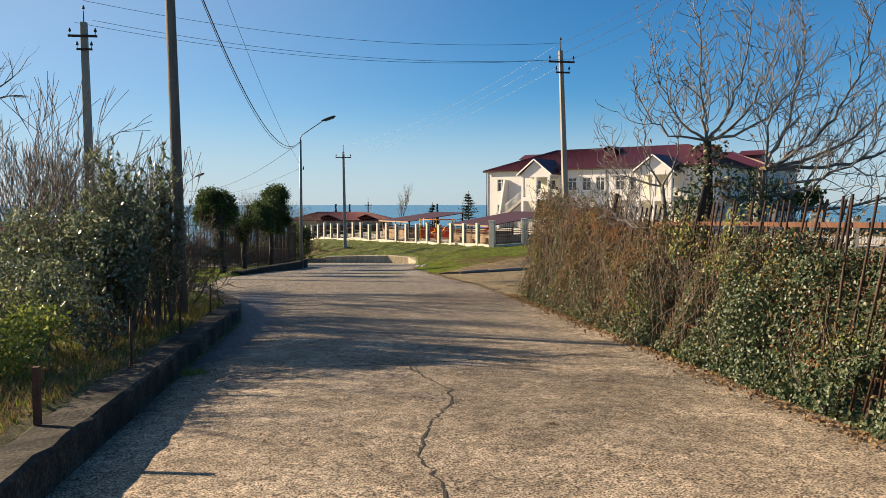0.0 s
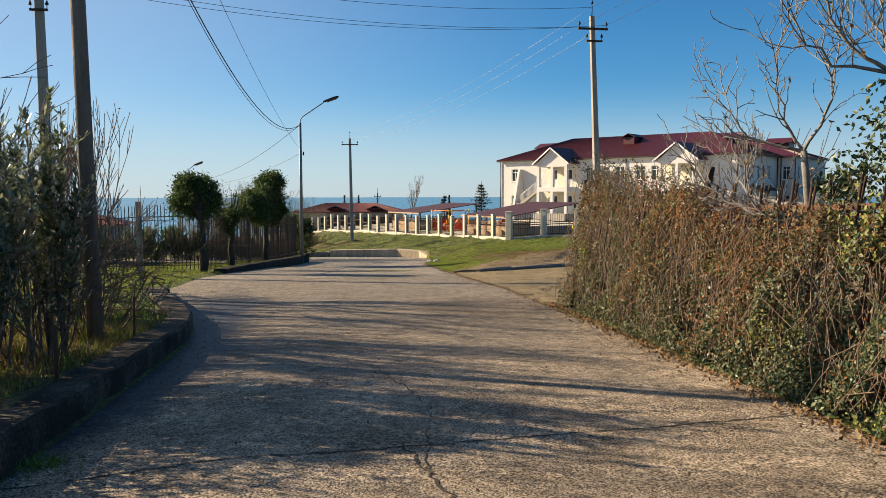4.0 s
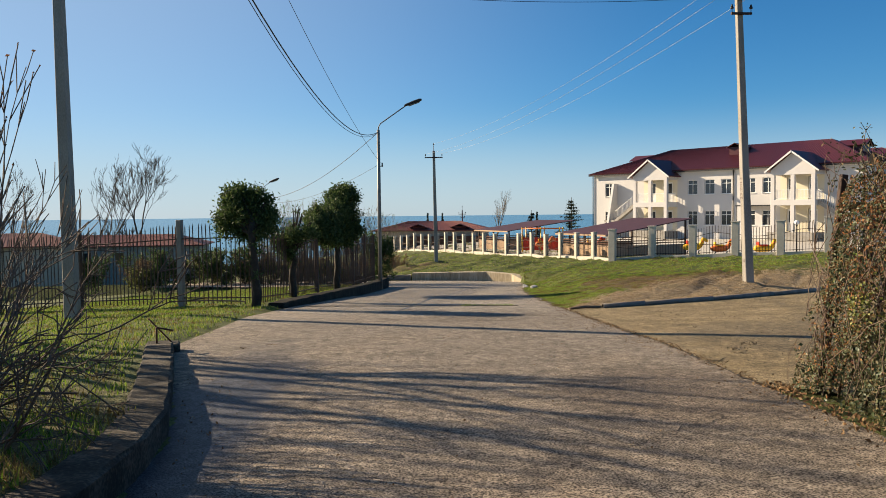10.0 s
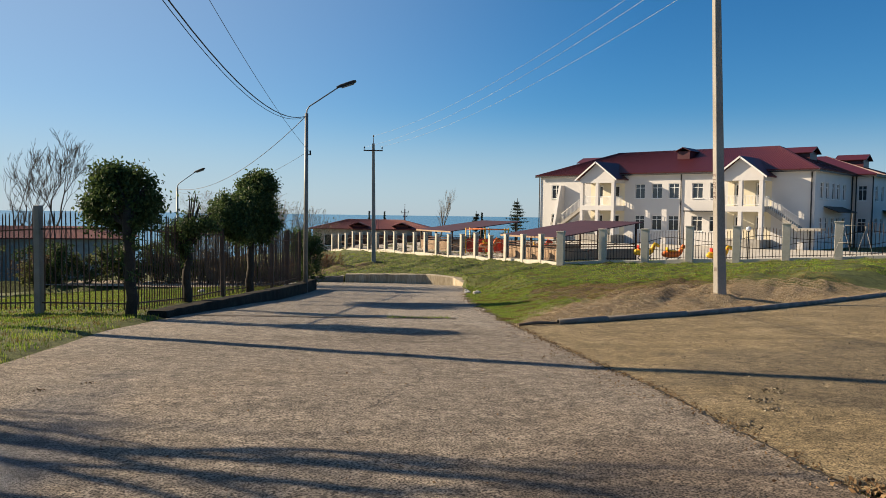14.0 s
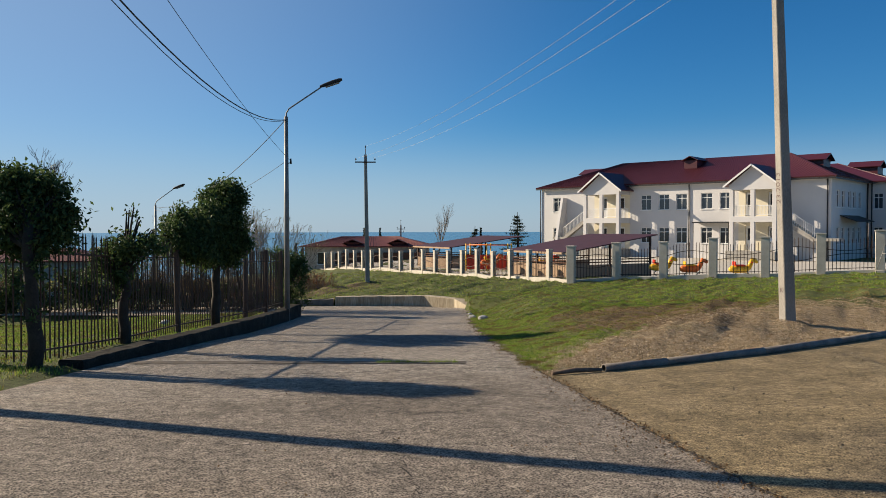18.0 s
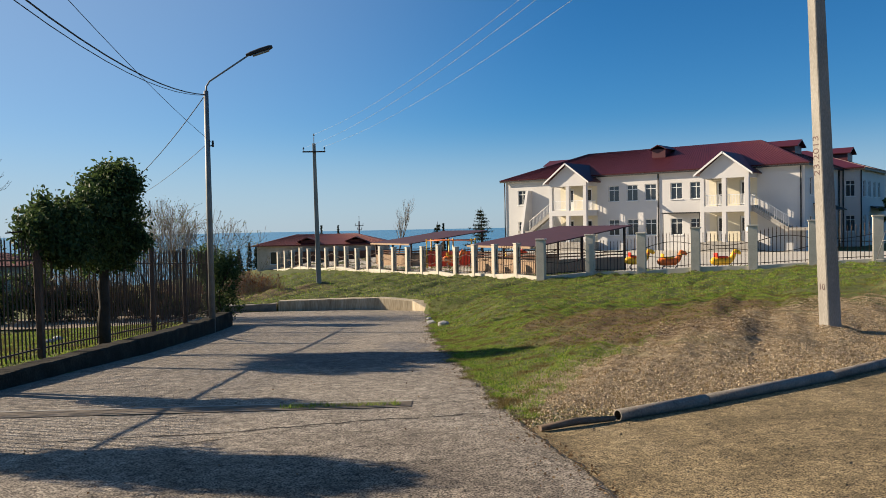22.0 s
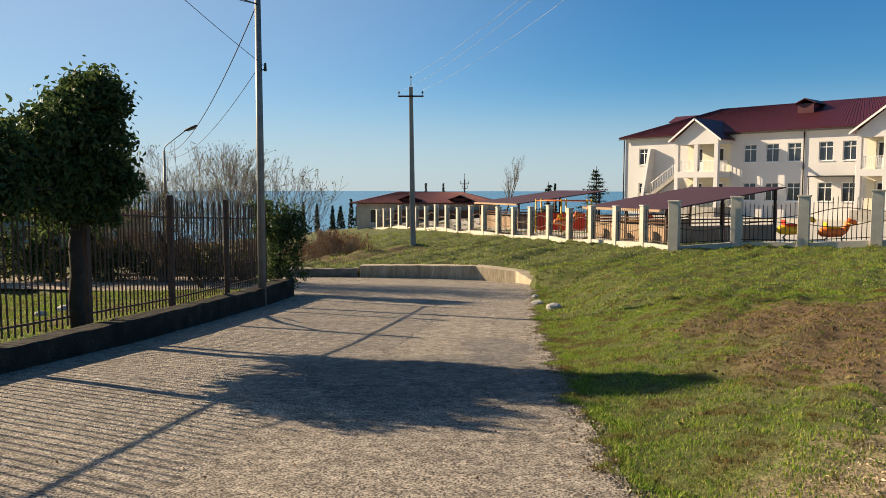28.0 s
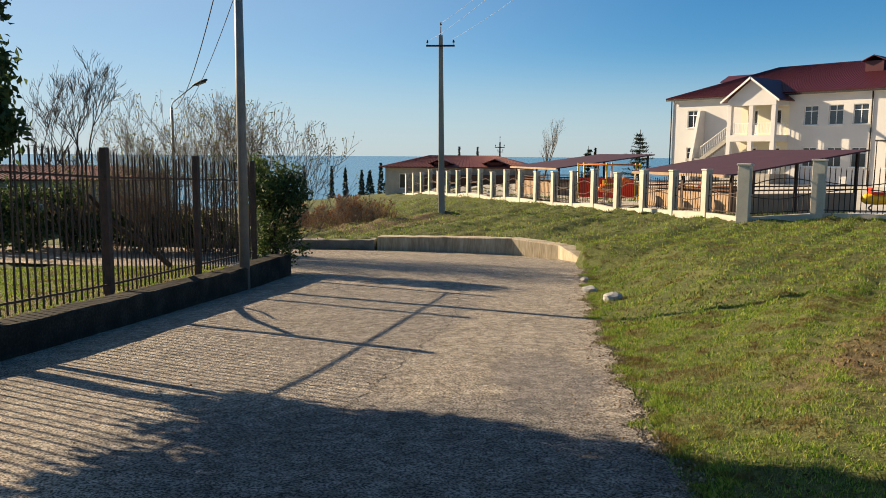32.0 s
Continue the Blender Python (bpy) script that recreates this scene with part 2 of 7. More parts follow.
M["leaf_gloss"] = leaf_material("glossy_shrub_leaves", [(0.055, 0.075, 0.038), (0.14, 0.17, 0.085), (0.36, 0.38, 0.24)], 0.22, 0.4, 1.0)
M["ivy"] = leaf_material("ivy_leaves", [(0.02, 0.045, 0.018), (0.042, 0.068, 0.03), (0.075, 0.105, 0.046), (0.14, 0.15, 0.07)], 0.45, 0.18, 0.35)
M["bright_ivy"] = leaf_material("yellow_green_leaves", [(0.10, 0.12, 0.025), (0.18, 0.20, 0.045), (0.32, 0.30, 0.07)], 0.5, 0.3, 0.3)
M["russet"] = leaf_material("russet_leaves", [(0.09, 0.035, 0.018), (0.24, 0.10, 0.04), (0.34, 0.19, 0.08)], 0.8, 0.25, 0.15)
M["olive"] = leaf_material("sparse_olive_leaves", [(0.06, 0.07, 0.025), (0.15, 0.16, 0.05), (0.26, 0.24, 0.10)], 0.5, 0.35, 0.3)
M["far_twig"] = material("grey_brown_twigs", [(0.095, 0.07, 0.05), (0.22, 0.17, 0.125)], 0.85, 8, 60, 0.0)
M["bramble"] = leaf_material("bramble_leaves", [(0.022, 0.032, 0.013), (0.055, 0.068, 0.027), (0.11, 0.115, 0.048), (0.17, 0.125, 0.055)], 0.55, 0.22, 0.28)
M["dead"] = leaf_material("dead_leaves", [(0.10, 0.056, 0.03), (0.19, 0.118, 0.06), (0.29, 0.205, 0.115)], 0.9, 0.2, 0.1)
M["grass"] = leaf_material("grass_blades", [(0.05, 0.11, 0.014), (0.14, 0.245, 0.028), (0.26, 0.365, 0.046), (0.41, 0.39, 0.105)], 0.7, 0.3, 0.15, (0.15, 0.10, 0.04))
M["dry_grass"] = leaf_material("dry_grass_blades", [(0.14, 0.09, 0.035), (0.26, 0.18, 0.07), (0.36, 0.28, 0.13)], 0.85, 0.25, 0.1)
M["conifer"] = leaf_material("conifer_needles", [(0.015, 0.025, 0.015), (0.03, 0.05, 0.03)], 0.7, 0.1, 0.2)
M["stone_wall"] = material("old_stone_wall", [(0.42, 0.33, 0.25), (0.58, 0.48, 0.37)], 0.9, 2, 20, 0.5)


def blend_surface(name, base, patches, rough=0.92, bump=0.5, fine=90.0, speck=0.0, depth=(0.18, 1.6)):
    """Ground: a noisy base colour with patches, each (colour, centre x, y, radius x, y, edge noise)."""
    m = material(name, base, rough, 1.2, fine, bump, spread=0.22, spec=0.25)
    n, l = m.node_tree.nodes, m.node_tree.links
    b = n["Principled BSDF"]
    out = b.inputs["Base Color"].links[0].from_socket
    co = n.new("ShaderNodeTexCoord")
    big = n.new("ShaderNodeTexNoise")
    big.inputs["Scale"].default_value, big.inputs["Detail"].default_value = 0.8, 8
    l.new(co.outputs["Object"], big.inputs["Vector"])
    if speck:
        vo = n.new("ShaderNodeTexNoise")
        vo.inputs["Scale"].default_value, vo.inputs["Detail"].default_value, vo.inputs["Roughness"].default_value = speck, 3, 0.65
        l.new(co.outputs["Object"], vo.inputs["Vector"])
        sr = n.new("ShaderNodeMapRange")
        sr.inputs[1].default_value, sr.inputs[2].default_value = 0.4, 0.58
        sr.inputs[3].default_value, sr.inputs[4].default_value = depth
        l.new(vo.outputs[0], sr.inputs[0])
        vm = n.new("ShaderNodeTexNoise")
        vm.inputs["Scale"].default_value, vm.inputs["Detail"].default_value, vm.inputs["Roughness"].default_value = speck / 6, 5, 0.7
        l.new(co.outputs["Object"], vm.inputs["Vector"])
        sm = n.new("ShaderNodeMapRange")
        sm.inputs[1].default_value, sm.inputs[2].default_value = 0.38, 0.62
        sm.inputs[3].default_value, sm.inputs[4].default_value = 0.68, 1.32
        l.new(vm.outputs[0], sm.inputs[0])
        vl = n.new("ShaderNodeTexNoise")
        vl.inputs["Scale"].default_value, vl.inputs["Detail"].default_value, vl.inputs["Roughness"].default_value = 3.2, 9, 0.72
        vl.inputs["Distortion"].default_value = 0.6
        l.new(co.outputs["Object"], vl.inputs["Vector"])
        sl = n.new("ShaderNodeMapRange")
        sl.inputs[1].default_value, sl.inputs[2].default_value = 0.38, 0.56
        sl.inputs[3].default_value, sl.inputs[4].default_value = 0.76, 1.08
        l.new(vl.outputs[0], sl.inputs[0])
        ml = n.new("ShaderNodeMath")
        ml.operation = "MULTIPLY"
        l.new(sm.outputs[0], ml.inputs[0])
        l.new(sl.outputs[0], ml.inputs[1])
        mm = n.new("ShaderNodeMath")
        mm.operation = "MULTIPLY"
        l.new(ml.outputs[0], mm.inputs[0])
        l.new(sr.outputs[0], mm.inputs[1])
        b2 = n.new("ShaderNodeBump")
        b2.inputs["Strength"].default_value, b2.inputs["Distance"].default_value = 1.0, 0.018
        l.new(vo.outputs[0], b2.inputs["Height"])
        if b.inputs["Normal"].links:
            l.new(b.inputs["Normal"].links[0].from_socket, b2.inputs["Normal"])
        l.new(b2.outputs[0], b.inputs["Normal"])
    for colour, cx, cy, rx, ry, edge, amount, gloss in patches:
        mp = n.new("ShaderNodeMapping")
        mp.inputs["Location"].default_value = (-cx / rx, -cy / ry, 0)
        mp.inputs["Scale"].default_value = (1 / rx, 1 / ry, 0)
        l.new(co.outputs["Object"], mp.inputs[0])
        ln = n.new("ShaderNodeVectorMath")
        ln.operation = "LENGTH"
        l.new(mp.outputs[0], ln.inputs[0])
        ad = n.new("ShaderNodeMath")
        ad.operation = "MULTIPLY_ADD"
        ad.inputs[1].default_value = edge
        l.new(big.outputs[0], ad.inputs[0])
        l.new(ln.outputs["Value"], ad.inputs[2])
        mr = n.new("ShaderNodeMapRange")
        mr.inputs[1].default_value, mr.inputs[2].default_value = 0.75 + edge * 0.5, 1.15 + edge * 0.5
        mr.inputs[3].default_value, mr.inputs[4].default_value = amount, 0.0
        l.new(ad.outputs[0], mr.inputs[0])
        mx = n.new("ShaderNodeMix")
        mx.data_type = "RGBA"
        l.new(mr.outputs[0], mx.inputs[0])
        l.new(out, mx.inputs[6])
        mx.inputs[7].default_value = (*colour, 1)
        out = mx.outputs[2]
        if gloss:
            rr = n.new("ShaderNodeMapRange")
            rr.inputs[1].default_value, rr.inputs[2].default_value = 0.0, amount
            rr.inputs[3].default_value, rr.inputs[4].default_value = rough, gloss
            l.new(mr.outputs[0], rr.inputs[0])
            if b.inputs["Roughness"].links:
                l.new(b.inputs["Roughness"].links[0].from_socket, rr.inputs[3])
            l.new(rr.outputs[0], b.inputs["Roughness"])
            wet = n.new("ShaderNodeMapRange")
            wet.inputs[1].default_value, wet.inputs[2].default_value = 0.0, amount
            wet.inputs[3].default_value, wet.inputs[4].default_value = 0.25, 0.2
            l.new(mr.outputs[0], wet.inputs[0])
            if not b.inputs["Specular IOR Level"].links:
                l.new(wet.outputs[0], b.inputs["Specular IOR Level"])
            for q in [k for k in n if k.bl_idname == "ShaderNodeBump"]:
                if not q.inputs["Strength"].links:
                    fl = n.new("ShaderNodeMapRange")
                    fl.inputs[1].default_value, fl.inputs[2].default_value = 0.0, amount
                    fl.inputs[3].default_value, fl.inputs[4].default_value = q.inputs["Strength"].default_value, 0.8
                    l.new(mr.outputs[0], fl.inputs[0])
                    l.new(fl.outputs[0], q.inputs["Strength"])
    if speck:
        mu = n.new("ShaderNodeVectorMath")
        mu.operation = "SCALE"
        l.new(out, mu.inputs[0])
        l.new(mm.outputs[0], mu.inputs["Scale"])
        out = mu.outputs[0]
    l.new(out, b.inputs["Base Color"])
    return m


M["asphalt"] = blend_surface("worn_asphalt", [(0.166, 0.129, 0.09), (0.355, 0.284, 0.205), (0.55, 0.45, 0.335)], [
    ((0.30, 0.268, 0.222), 0.0, 36.0, 9.0, 27.0, 1.2, 0.82, 0),
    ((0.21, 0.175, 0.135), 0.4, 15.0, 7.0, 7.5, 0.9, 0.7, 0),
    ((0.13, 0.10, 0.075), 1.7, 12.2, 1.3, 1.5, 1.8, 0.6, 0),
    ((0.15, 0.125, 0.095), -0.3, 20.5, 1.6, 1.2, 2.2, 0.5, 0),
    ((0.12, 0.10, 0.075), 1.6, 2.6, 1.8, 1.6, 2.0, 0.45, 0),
    # damp strip by the kerb; kerb shade and blue sky sheen are in its colour
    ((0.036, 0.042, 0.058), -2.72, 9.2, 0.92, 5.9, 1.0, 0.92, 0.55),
    # damp grey stain that also paints the tree's shadow deeper here
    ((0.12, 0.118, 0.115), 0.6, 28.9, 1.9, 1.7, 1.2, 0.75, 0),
    ((0.12, 0.105, 0.09), 1.6, 31.6, 0.5, 1.4, 2.0, 0.5, 0.6)], bump=1.0, fine=130, speck=62.0)
M["forecourt"] = blend_surface("packed_sandy_concrete", [(0.135, 0.103, 0.053), (0.25, 0.19, 0.10), (0.37, 0.288, 0.165)], [
    ((0.12, 0.10, 0.07), 6, 16, 3, 3, 1.5, 0.5, 0)], bump=0.6, fine=60, speck=75.0)
M["soil"] = blend_surface("grassy_soil", [(0.052, 0.064, 0.016), (0.095, 0.112, 0.03), (0.155, 0.155, 0.05)], [
    ((0.30, 0.235, 0.15), 10.0, 27.2, 5.6, 2.6, 0.9, 0.95, 0),
    ((0.30, 0.235, 0.15), 6.2, 25.0, 2.8, 1.5, 0.9, 0.95, 0),
    ((0.30, 0.235, 0.15), 3.9, 24.3, 1.9, 1.5, 0.9, 0.95, 0),
    ((0.15, 0.10, 0.055), 6.8, 31.0, 3.1, 2.3, 1.2, 0.92, 0),
    ((0.15, 0.10, 0.055), 5.8, 28.5, 2.2, 1.7, 1.2, 0.9, 0),
    ((0.16, 0.12, 0.06), -3.6, 5.0, 1.2, 7.0, 1.2, 0.7, 0),
    ((0.17, 0.125, 0.075), -5.4, 37.0, 1.3, 5.5, 1.4, 0.85, 0),
    ((0.14, 0.09, 0.05), -6.0, 57.0, 5.0, 4.0, 1.2, 0.8, 0)], bump=0.8, fine=40, speck=70.0, depth=(0.55, 1.3))
M["sea"] = material("calm_sea", [(0.045, 0.16, 0.25), (0.065, 0.20, 0.30)], 0.25, 0.02, 0.5, 0.3, spec=0.5)
M["chips"] = leaf_material("pale_chips", [(0.25, 0.185, 0.11), (0.48, 0.375, 0.245), (0.70, 0.59, 0.43)], 0.9, 0.0, 0.1)
M["streaked"] = material("streaked_concrete", [(0.17, 0.125, 0.07), (0.38, 0.32, 0.22), (0.54, 0.48, 0.36)], 0.9, 2.2, 14, 0.4, spread=0.2, stretch=(1.6, 1.6, 0.25))
M["yard"] = material("pale_paving", [(0.42, 0.38, 0.31), (0.58, 0.54, 0.46)], 0.9, 0.5, 25, 0.2, spread=0.25)
M["pebble"] = leaf_material("grey_pebbles", [(0.12, 0.095, 0.06), (0.24, 0.20, 0.14), (0.36, 0.31, 0.23)], 0.9, 0.0, 0.1)
M["clod"] = leaf_material("bare_earth", [(0.07, 0.048, 0.028), (0.16, 0.108, 0.06), (0.28, 0.195, 0.11)], 0.95, 0.0, 0.05)
M["dark_soil"] = material("dark_crack", [(0.02, 0.018, 0.015), (0.05, 0.043, 0.034)], 0.95, 8, 60, 0.3)


# ---- shapes ----
class Shape:
    """Collects boxes, rods and plates into one mesh."""

    def __init__(self):
        self.v, self.f, self.smooth = [], [], []

    def add(self, verts, faces, smooth=False):
        k = len(self.v)
        self.v.extend(tuple(p) for p in verts)
        self.f.extend(tuple(i + k for i in q) for q in faces)
        self.smooth.extend([smooth] * len(faces))
        return self

    def box(self, x0, y0, z0, x1, y1, z1, bevel=0.0, m=None):
        b = min(bevel, (x1 - x0) * 0.3, (y1 - y0) * 0.3, (z1 - z0) * 0.3)
        pts, faces = [], []
        if b <= 0:
            pts = [(x, y, z) for z in (z0, z1) for x, y in ((x0, y0), (x1, y0), (x1, y1), (x0, y1))]
            faces = [(3, 2, 1, 0), (4, 5, 6, 7), (0, 1, 5, 4), (1, 2, 6, 5), (2, 3, 7, 6), (3, 0, 4, 7)]
        else:
            for z, i in ((z0, b), (z0 + b, 0), (z1 - b, 0), (z1, b)):
                pts += [(x0 + i, y0 + b, z), (x0 + b, y0 + i, z), (x1 - b, y0 + i, z), (x1 - i, y0 + b, z),
                        (x1 - i, y1 - b, z), (x1 - b, y1 - i, z), (x0 + b, y1 - i, z), (x0 + i, y1 - b, z)]
            faces = [tuple(range(7, -1, -1)), tuple(range(24, 32))]
            for r in range(3):
                for i in range(8):
                    j = (i + 1) % 8
                    faces.append((r * 8 + i, r * 8 + j, r * 8 + 8 + j, r * 8 + 8 + i))
        if m is not None:
            pts = [m @ Vector(p) for p in pts]
        return self.add(pts, faces)

    def rod(self, p0, p1, r0, r1=None, n=8, caps=True):
        p0, p1 = Vector(p0), Vector(p1)
        r1 = r0 if r1 is None else r1
        d = (p1 - p0).normalized()
        a = d.orthogonal().normalized()
        b = d.cross(a)
        pts = []
        for p, r in ((p0, r0), (p1, r1)):
            for i in range(n):
                t = 2 * math.pi * i / n
                pts.append(p + (a * math.cos(t) + b * math.sin(t)) * r)
        faces = [(i, (i + 1) % n, n + (i + 1) % n, n + i) for i in range(n)]
        self.add(pts, faces, n > 5)
        if caps and n > 3:
            k = len(self.v) - 2 * n
            self.f.append(tuple(k + i for i in range(n - 1, -1, -1)))
            self.f.append(tuple(k + n + i for i in range(n)))
            self.smooth += [False, False]
        return self

    def tube(self, pts, radii, n=6):
        pts = [Vector(p) for p in pts]
        ref = (pts[-1] - pts[0]).normalized().orthogonal().normalized()
        verts = []
        for i, p in enumerate(pts):
            d = (pts[min(i + 1, len(pts) - 1)] - pts[max(i - 1, 0)]).normalized()
            a = (ref - d * ref.dot(d)).normalized()
            b = d.cross(a)
            r = radii[i] if isinstance(radii, (list, tuple)) else radii
            verts += [p + (a * math.cos(2 * math.pi * k / n) + b * math.sin(2 * math.pi * k / n)) * r for k in range(n)]
        m = len(pts)
        faces = [(i * n + k, i * n + (k + 1) % n, i * n + n + (k + 1) % n, i * n + n + k) for i in range(m - 1) for k in range(n)]
        self.add(verts, faces, n > 4)
        k = len(self.v) - m * n
        self.f += [tuple(k + i for i in range(n - 1, -1, -1)), tuple(k + (m - 1) * n + i for i in range(n))]
        self.smooth += [False, False]
        return self

    def plate(self, pts, thick):
        """A flat polygon given thickness downwards along its normal."""
        pts = [Vector(p) for p in pts]
        nrm = (pts[1] - pts[0]).cross(pts[2] - pts[0]).normalized()
        n = len(pts)
        low = [p - nrm * thick for p in pts]
        faces = [tuple(range(n)), tuple(range(2 * n - 1, n - 1, -1))]
        faces += [(i, n + i, n + (i + 1) % n, (i + 1) % n) for i in range(n)]
        return self.add(pts + low, faces)

    def mesh(self, name):
        me = bpy.data.meshes.new(name)
        me.from_pydata(self.v, [], self.f)
        me.polygons.foreach_set("use_smooth", self.smooth)
        me.update()
        return me


def thing(name, x, y, z, label, category, group="", kind="", rz=0.0):
    ob = new(name)
    ob.matrix_world = pose(x, y, z, 0, 0, rz)
    return tagged(ob, label, category, group, kind)


def part(name, shape, mat, parent=None, label="", m=None):
    me = shape if isinstance(shape, bpy.types.Mesh) else shape.mesh(name)
    if not me.materials:
        me.materials.append(mat)
    ob = new(name, me)
    if parent is not None:
        ob.parent = parent
    if m is not None:
        ob.matrix_basis = m
    if label:
        tagged(ob, label)
    return ob


def bulk(name, verts, faces, mat, smooth=False):
    me = bpy.data.meshes.new(name)
    verts = np.asarray(verts, dtype=np.float32).reshape(-1, 3)
    faces = np.asarray(faces, dtype=np.int32)
    n, k = faces.shape
    me.vertices.add(len(verts))
    me.vertices.foreach_set("co", verts.ravel())
    me.loops.add(n * k)
    me.loops.foreach_set("vertex_index", faces.ravel())
    me.polygons.add(n)
    me.polygons.foreach_set("loop_start", np.arange(0, n * k, k, dtype=np.int32))
    me.polygons.foreach_set("loop_total", np.full(n, k, dtype=np.int32))
    if smooth:
        me.polygons.foreach_set("use_smooth", np.ones(n, dtype=bool))
    me.update(calc_edges=True)
    me.materials.append(mat)
    return me


rng = np.random.default_rng(7)


def leaves(centres, size, aspect=0.55, flat=0.0, spread=0.35, normals=None):
    """Folded leaves (two quads on a midrib) at the centres. Returns verts, faces."""
    n = len(centres)
    d = rng.normal(size=(n, 3))
    if normals is not None:
        d = d * flat + normals
    d[:, 2] *= 0.8
    d /= np.linalg.norm(d, axis=1)[:, None] + 1e-9
    a = rng.normal(size=(n, 3))
    a -= d * (a * d).sum(1)[:, None]
    a /= np.linalg.norm(a, axis=1)[:, None] + 1e-9
    b = np.cross(d, a)
    s = (size * (1 + spread * rng.uniform(-1, 1, n)))[:, None]
    c = np.asarray(centres)
    tip, base = c + a * s, c - a * s
    lift = d * s * 0.22
    left, right = c + b * s * aspect + lift, c - b * s * aspect + lift
    v = np.stack([base, left, tip, right], 1).reshape(-1, 3)
    k = np.arange(n)[:, None] * 4
    f = np.concatenate([k + np.array([0, 1, 2]), k + np.array([0, 2, 3])])
    return v, f


def blades(xyz, height, width, lean=0.5):
    """Grass blades, one bent triangle pair each."""
    n = len(xyz)
    ang = rng.uniform(0, 2 * np.pi, n)
    h = height * rng.uniform(0.5, 1.4, n)
    w = width * rng.uniform(0.6, 1.3, n)
    dx, dy = np.cos(ang), np.sin(ang)
    la = rng.uniform(0.1, lean, n) * h
    lb = rng.uniform(0, 2 * np.pi, n)
    base = np.asarray(xyz)
    off = np.stack([dx * w, dy * w, np.zeros(n)], 1)
    tip = base + np.stack([np.cos(lb) * la, np.sin(lb) * la, h], 1)
    v = np.stack([base - off, base + off, tip], 1).reshape(-1, 3)
    f = np.arange(n * 3).reshape(n, 3)
    return v, f


# ---- the lie of the land ----
def road_z(y):
    return np.interp(y, [-40, -5, 2, 8, 15, 23, 28.6, 32, 38, 47, 62], [1.3, 0.06, -0.14, -0.28, -0.46, -0.88, -1.2, -1.5, -1.92, -2.38, -2.6])


def road_right(y):
    return np.interp(y, [-40, 0.8, 5.7, 12.2, 19.3, 22.8, 28, 36.5, 45.5, 48.5], [4.2, 3.45, 3.2, 2.75, 2.3, 2.12, 2.12, 2.5, 3.25, 3.3])


def road_left(y):
    return np.interp(y, [-40, -8, 9, 10.95, 12.6, 15.5, 21, 24, 29, 41, 42.5, 43.5], [-1.8, -2.3, -2.45, -2.73, -3.3, -4.4, -4.75, -4.45, -3.75, -3.5, -9, -16])


def pipe_y(x):
    return np.interp(x, [2.1, 3.04, 5.2, 7.3, 9.3, 13.4, 18, 40], [22.0, 22.45, 23.35, 24.55, 25.8, 29.0, 33.0, 50.0])


def wall_y(x):
    return np.interp(x, [-12, -2.75, -0.6, 1.4, 2.7, 3.3, 3.31], [49.0, 48.5, 48.2, 47.7, 46.6, 45.0, 900.0])


def step(a, b, x):
    t = np.clip((x - a) / (b - a), 0, 1)
    return t * t * (3 - 2 * t)


def wobble(x, y):
    return 0.5 * np.sin(1.7 * x + 0.6 * np.sin(1.1 * y)) * np.sin(1.3 * y + 0.8) + 0.3 * np.sin(3.9 * x - 2.1 * y) + 0.2 * np.sin(7.1 * x + 5.3 * y)


def pavement_z(x, y):
    """The surface of road and forecourt."""
    base = road_z(y - 0.45 * np.clip(x - 2.3, 0, 30) * step(10, 15, y))
    gutter = -0.10 * step(-0.8, -2.6, x) * step(16, 9, y)
    return base + gutter + 0.006 * wobble(x * 0.8, y * 0.8)


def ground_z(x, y):
    x, y = np.asarray(x, float), np.asarray(y, float)
    pave = pavement_z(x, y)
    bank = -2.15 + 0.055 * (x + 1.6) + 0.05 * np.clip(47 - y, 0, 40) + (0.09 + 0.09 * step(46, 50, y) * step(9, 4, x)) * wobble(x * 0.7, y * 0.7) + 0.075 * wobble(2.0 * x, 2.2 * y) + 0.045 * wobble(3.6 * x + 1, 3.1 * y)
    d = np.where(x > road_right(y), np.minimum(x - road_right(y), 0.8 * (y - pipe_y(x))), -1.0)
    right = pave - 0.01 + (bank - pave) * step(0.0, 2.6, d + 2.6 * step(43.0, 45.2, y))
    behind_hedge = 0.1 * step(3.9, 4.6, x) * step(12.2, 11.0, y)
    right = np.where(d > 0, right, pave - 0.015 - 0.035 * step(0.1, 0.5, -d) + behind_hedge)
    end = wall_y(x - 0.25) + 0.22
    right = np.where(y > end, np.maximum(bank, pave + 0.02), right)
    bed = np.interp(y, [-40, 3.7, 8.4, 10.9, 15.5], [1.5, -0.03, -0.16, -0.24, -0.42])
    lawn = np.where(y < 15.5, bed, road_z(y) + 0.04 + 0.10 * step(23, 26, y)) + 0.03 * wobble(x, y)
    lawn = lawn - 0.055 * np.clip(-6 - x, 0, 60)
    e = road_left(y) - x
    left = np.where(e > 0, pave - 0.02 + (lawn - pave + 0.02) * step(0.0, 0.35, e), pave - 0.015 - 0.035 * step(0.1, 0.5, -e))
    z = np.where(x > 0, right, np.where(y > end, right, left))
    inside = np.minimum(0.86 * (y - 51 + 0.594 * (x - 11.35)), 0.914 * (x - 9) + 0.406 * (y - 51))
    z = z + (np.minimum(z, -1.78) - z) * step(0.4, 7.0, inside)
    z = z - 0.10 * np.clip(-4 - x, 0, 60) * step(46, 62, y)
    z = z - 0.16 * np.clip(y - 95, 0, 200) * step(95, 130, y)
    return np.clip(z, -40, 50)


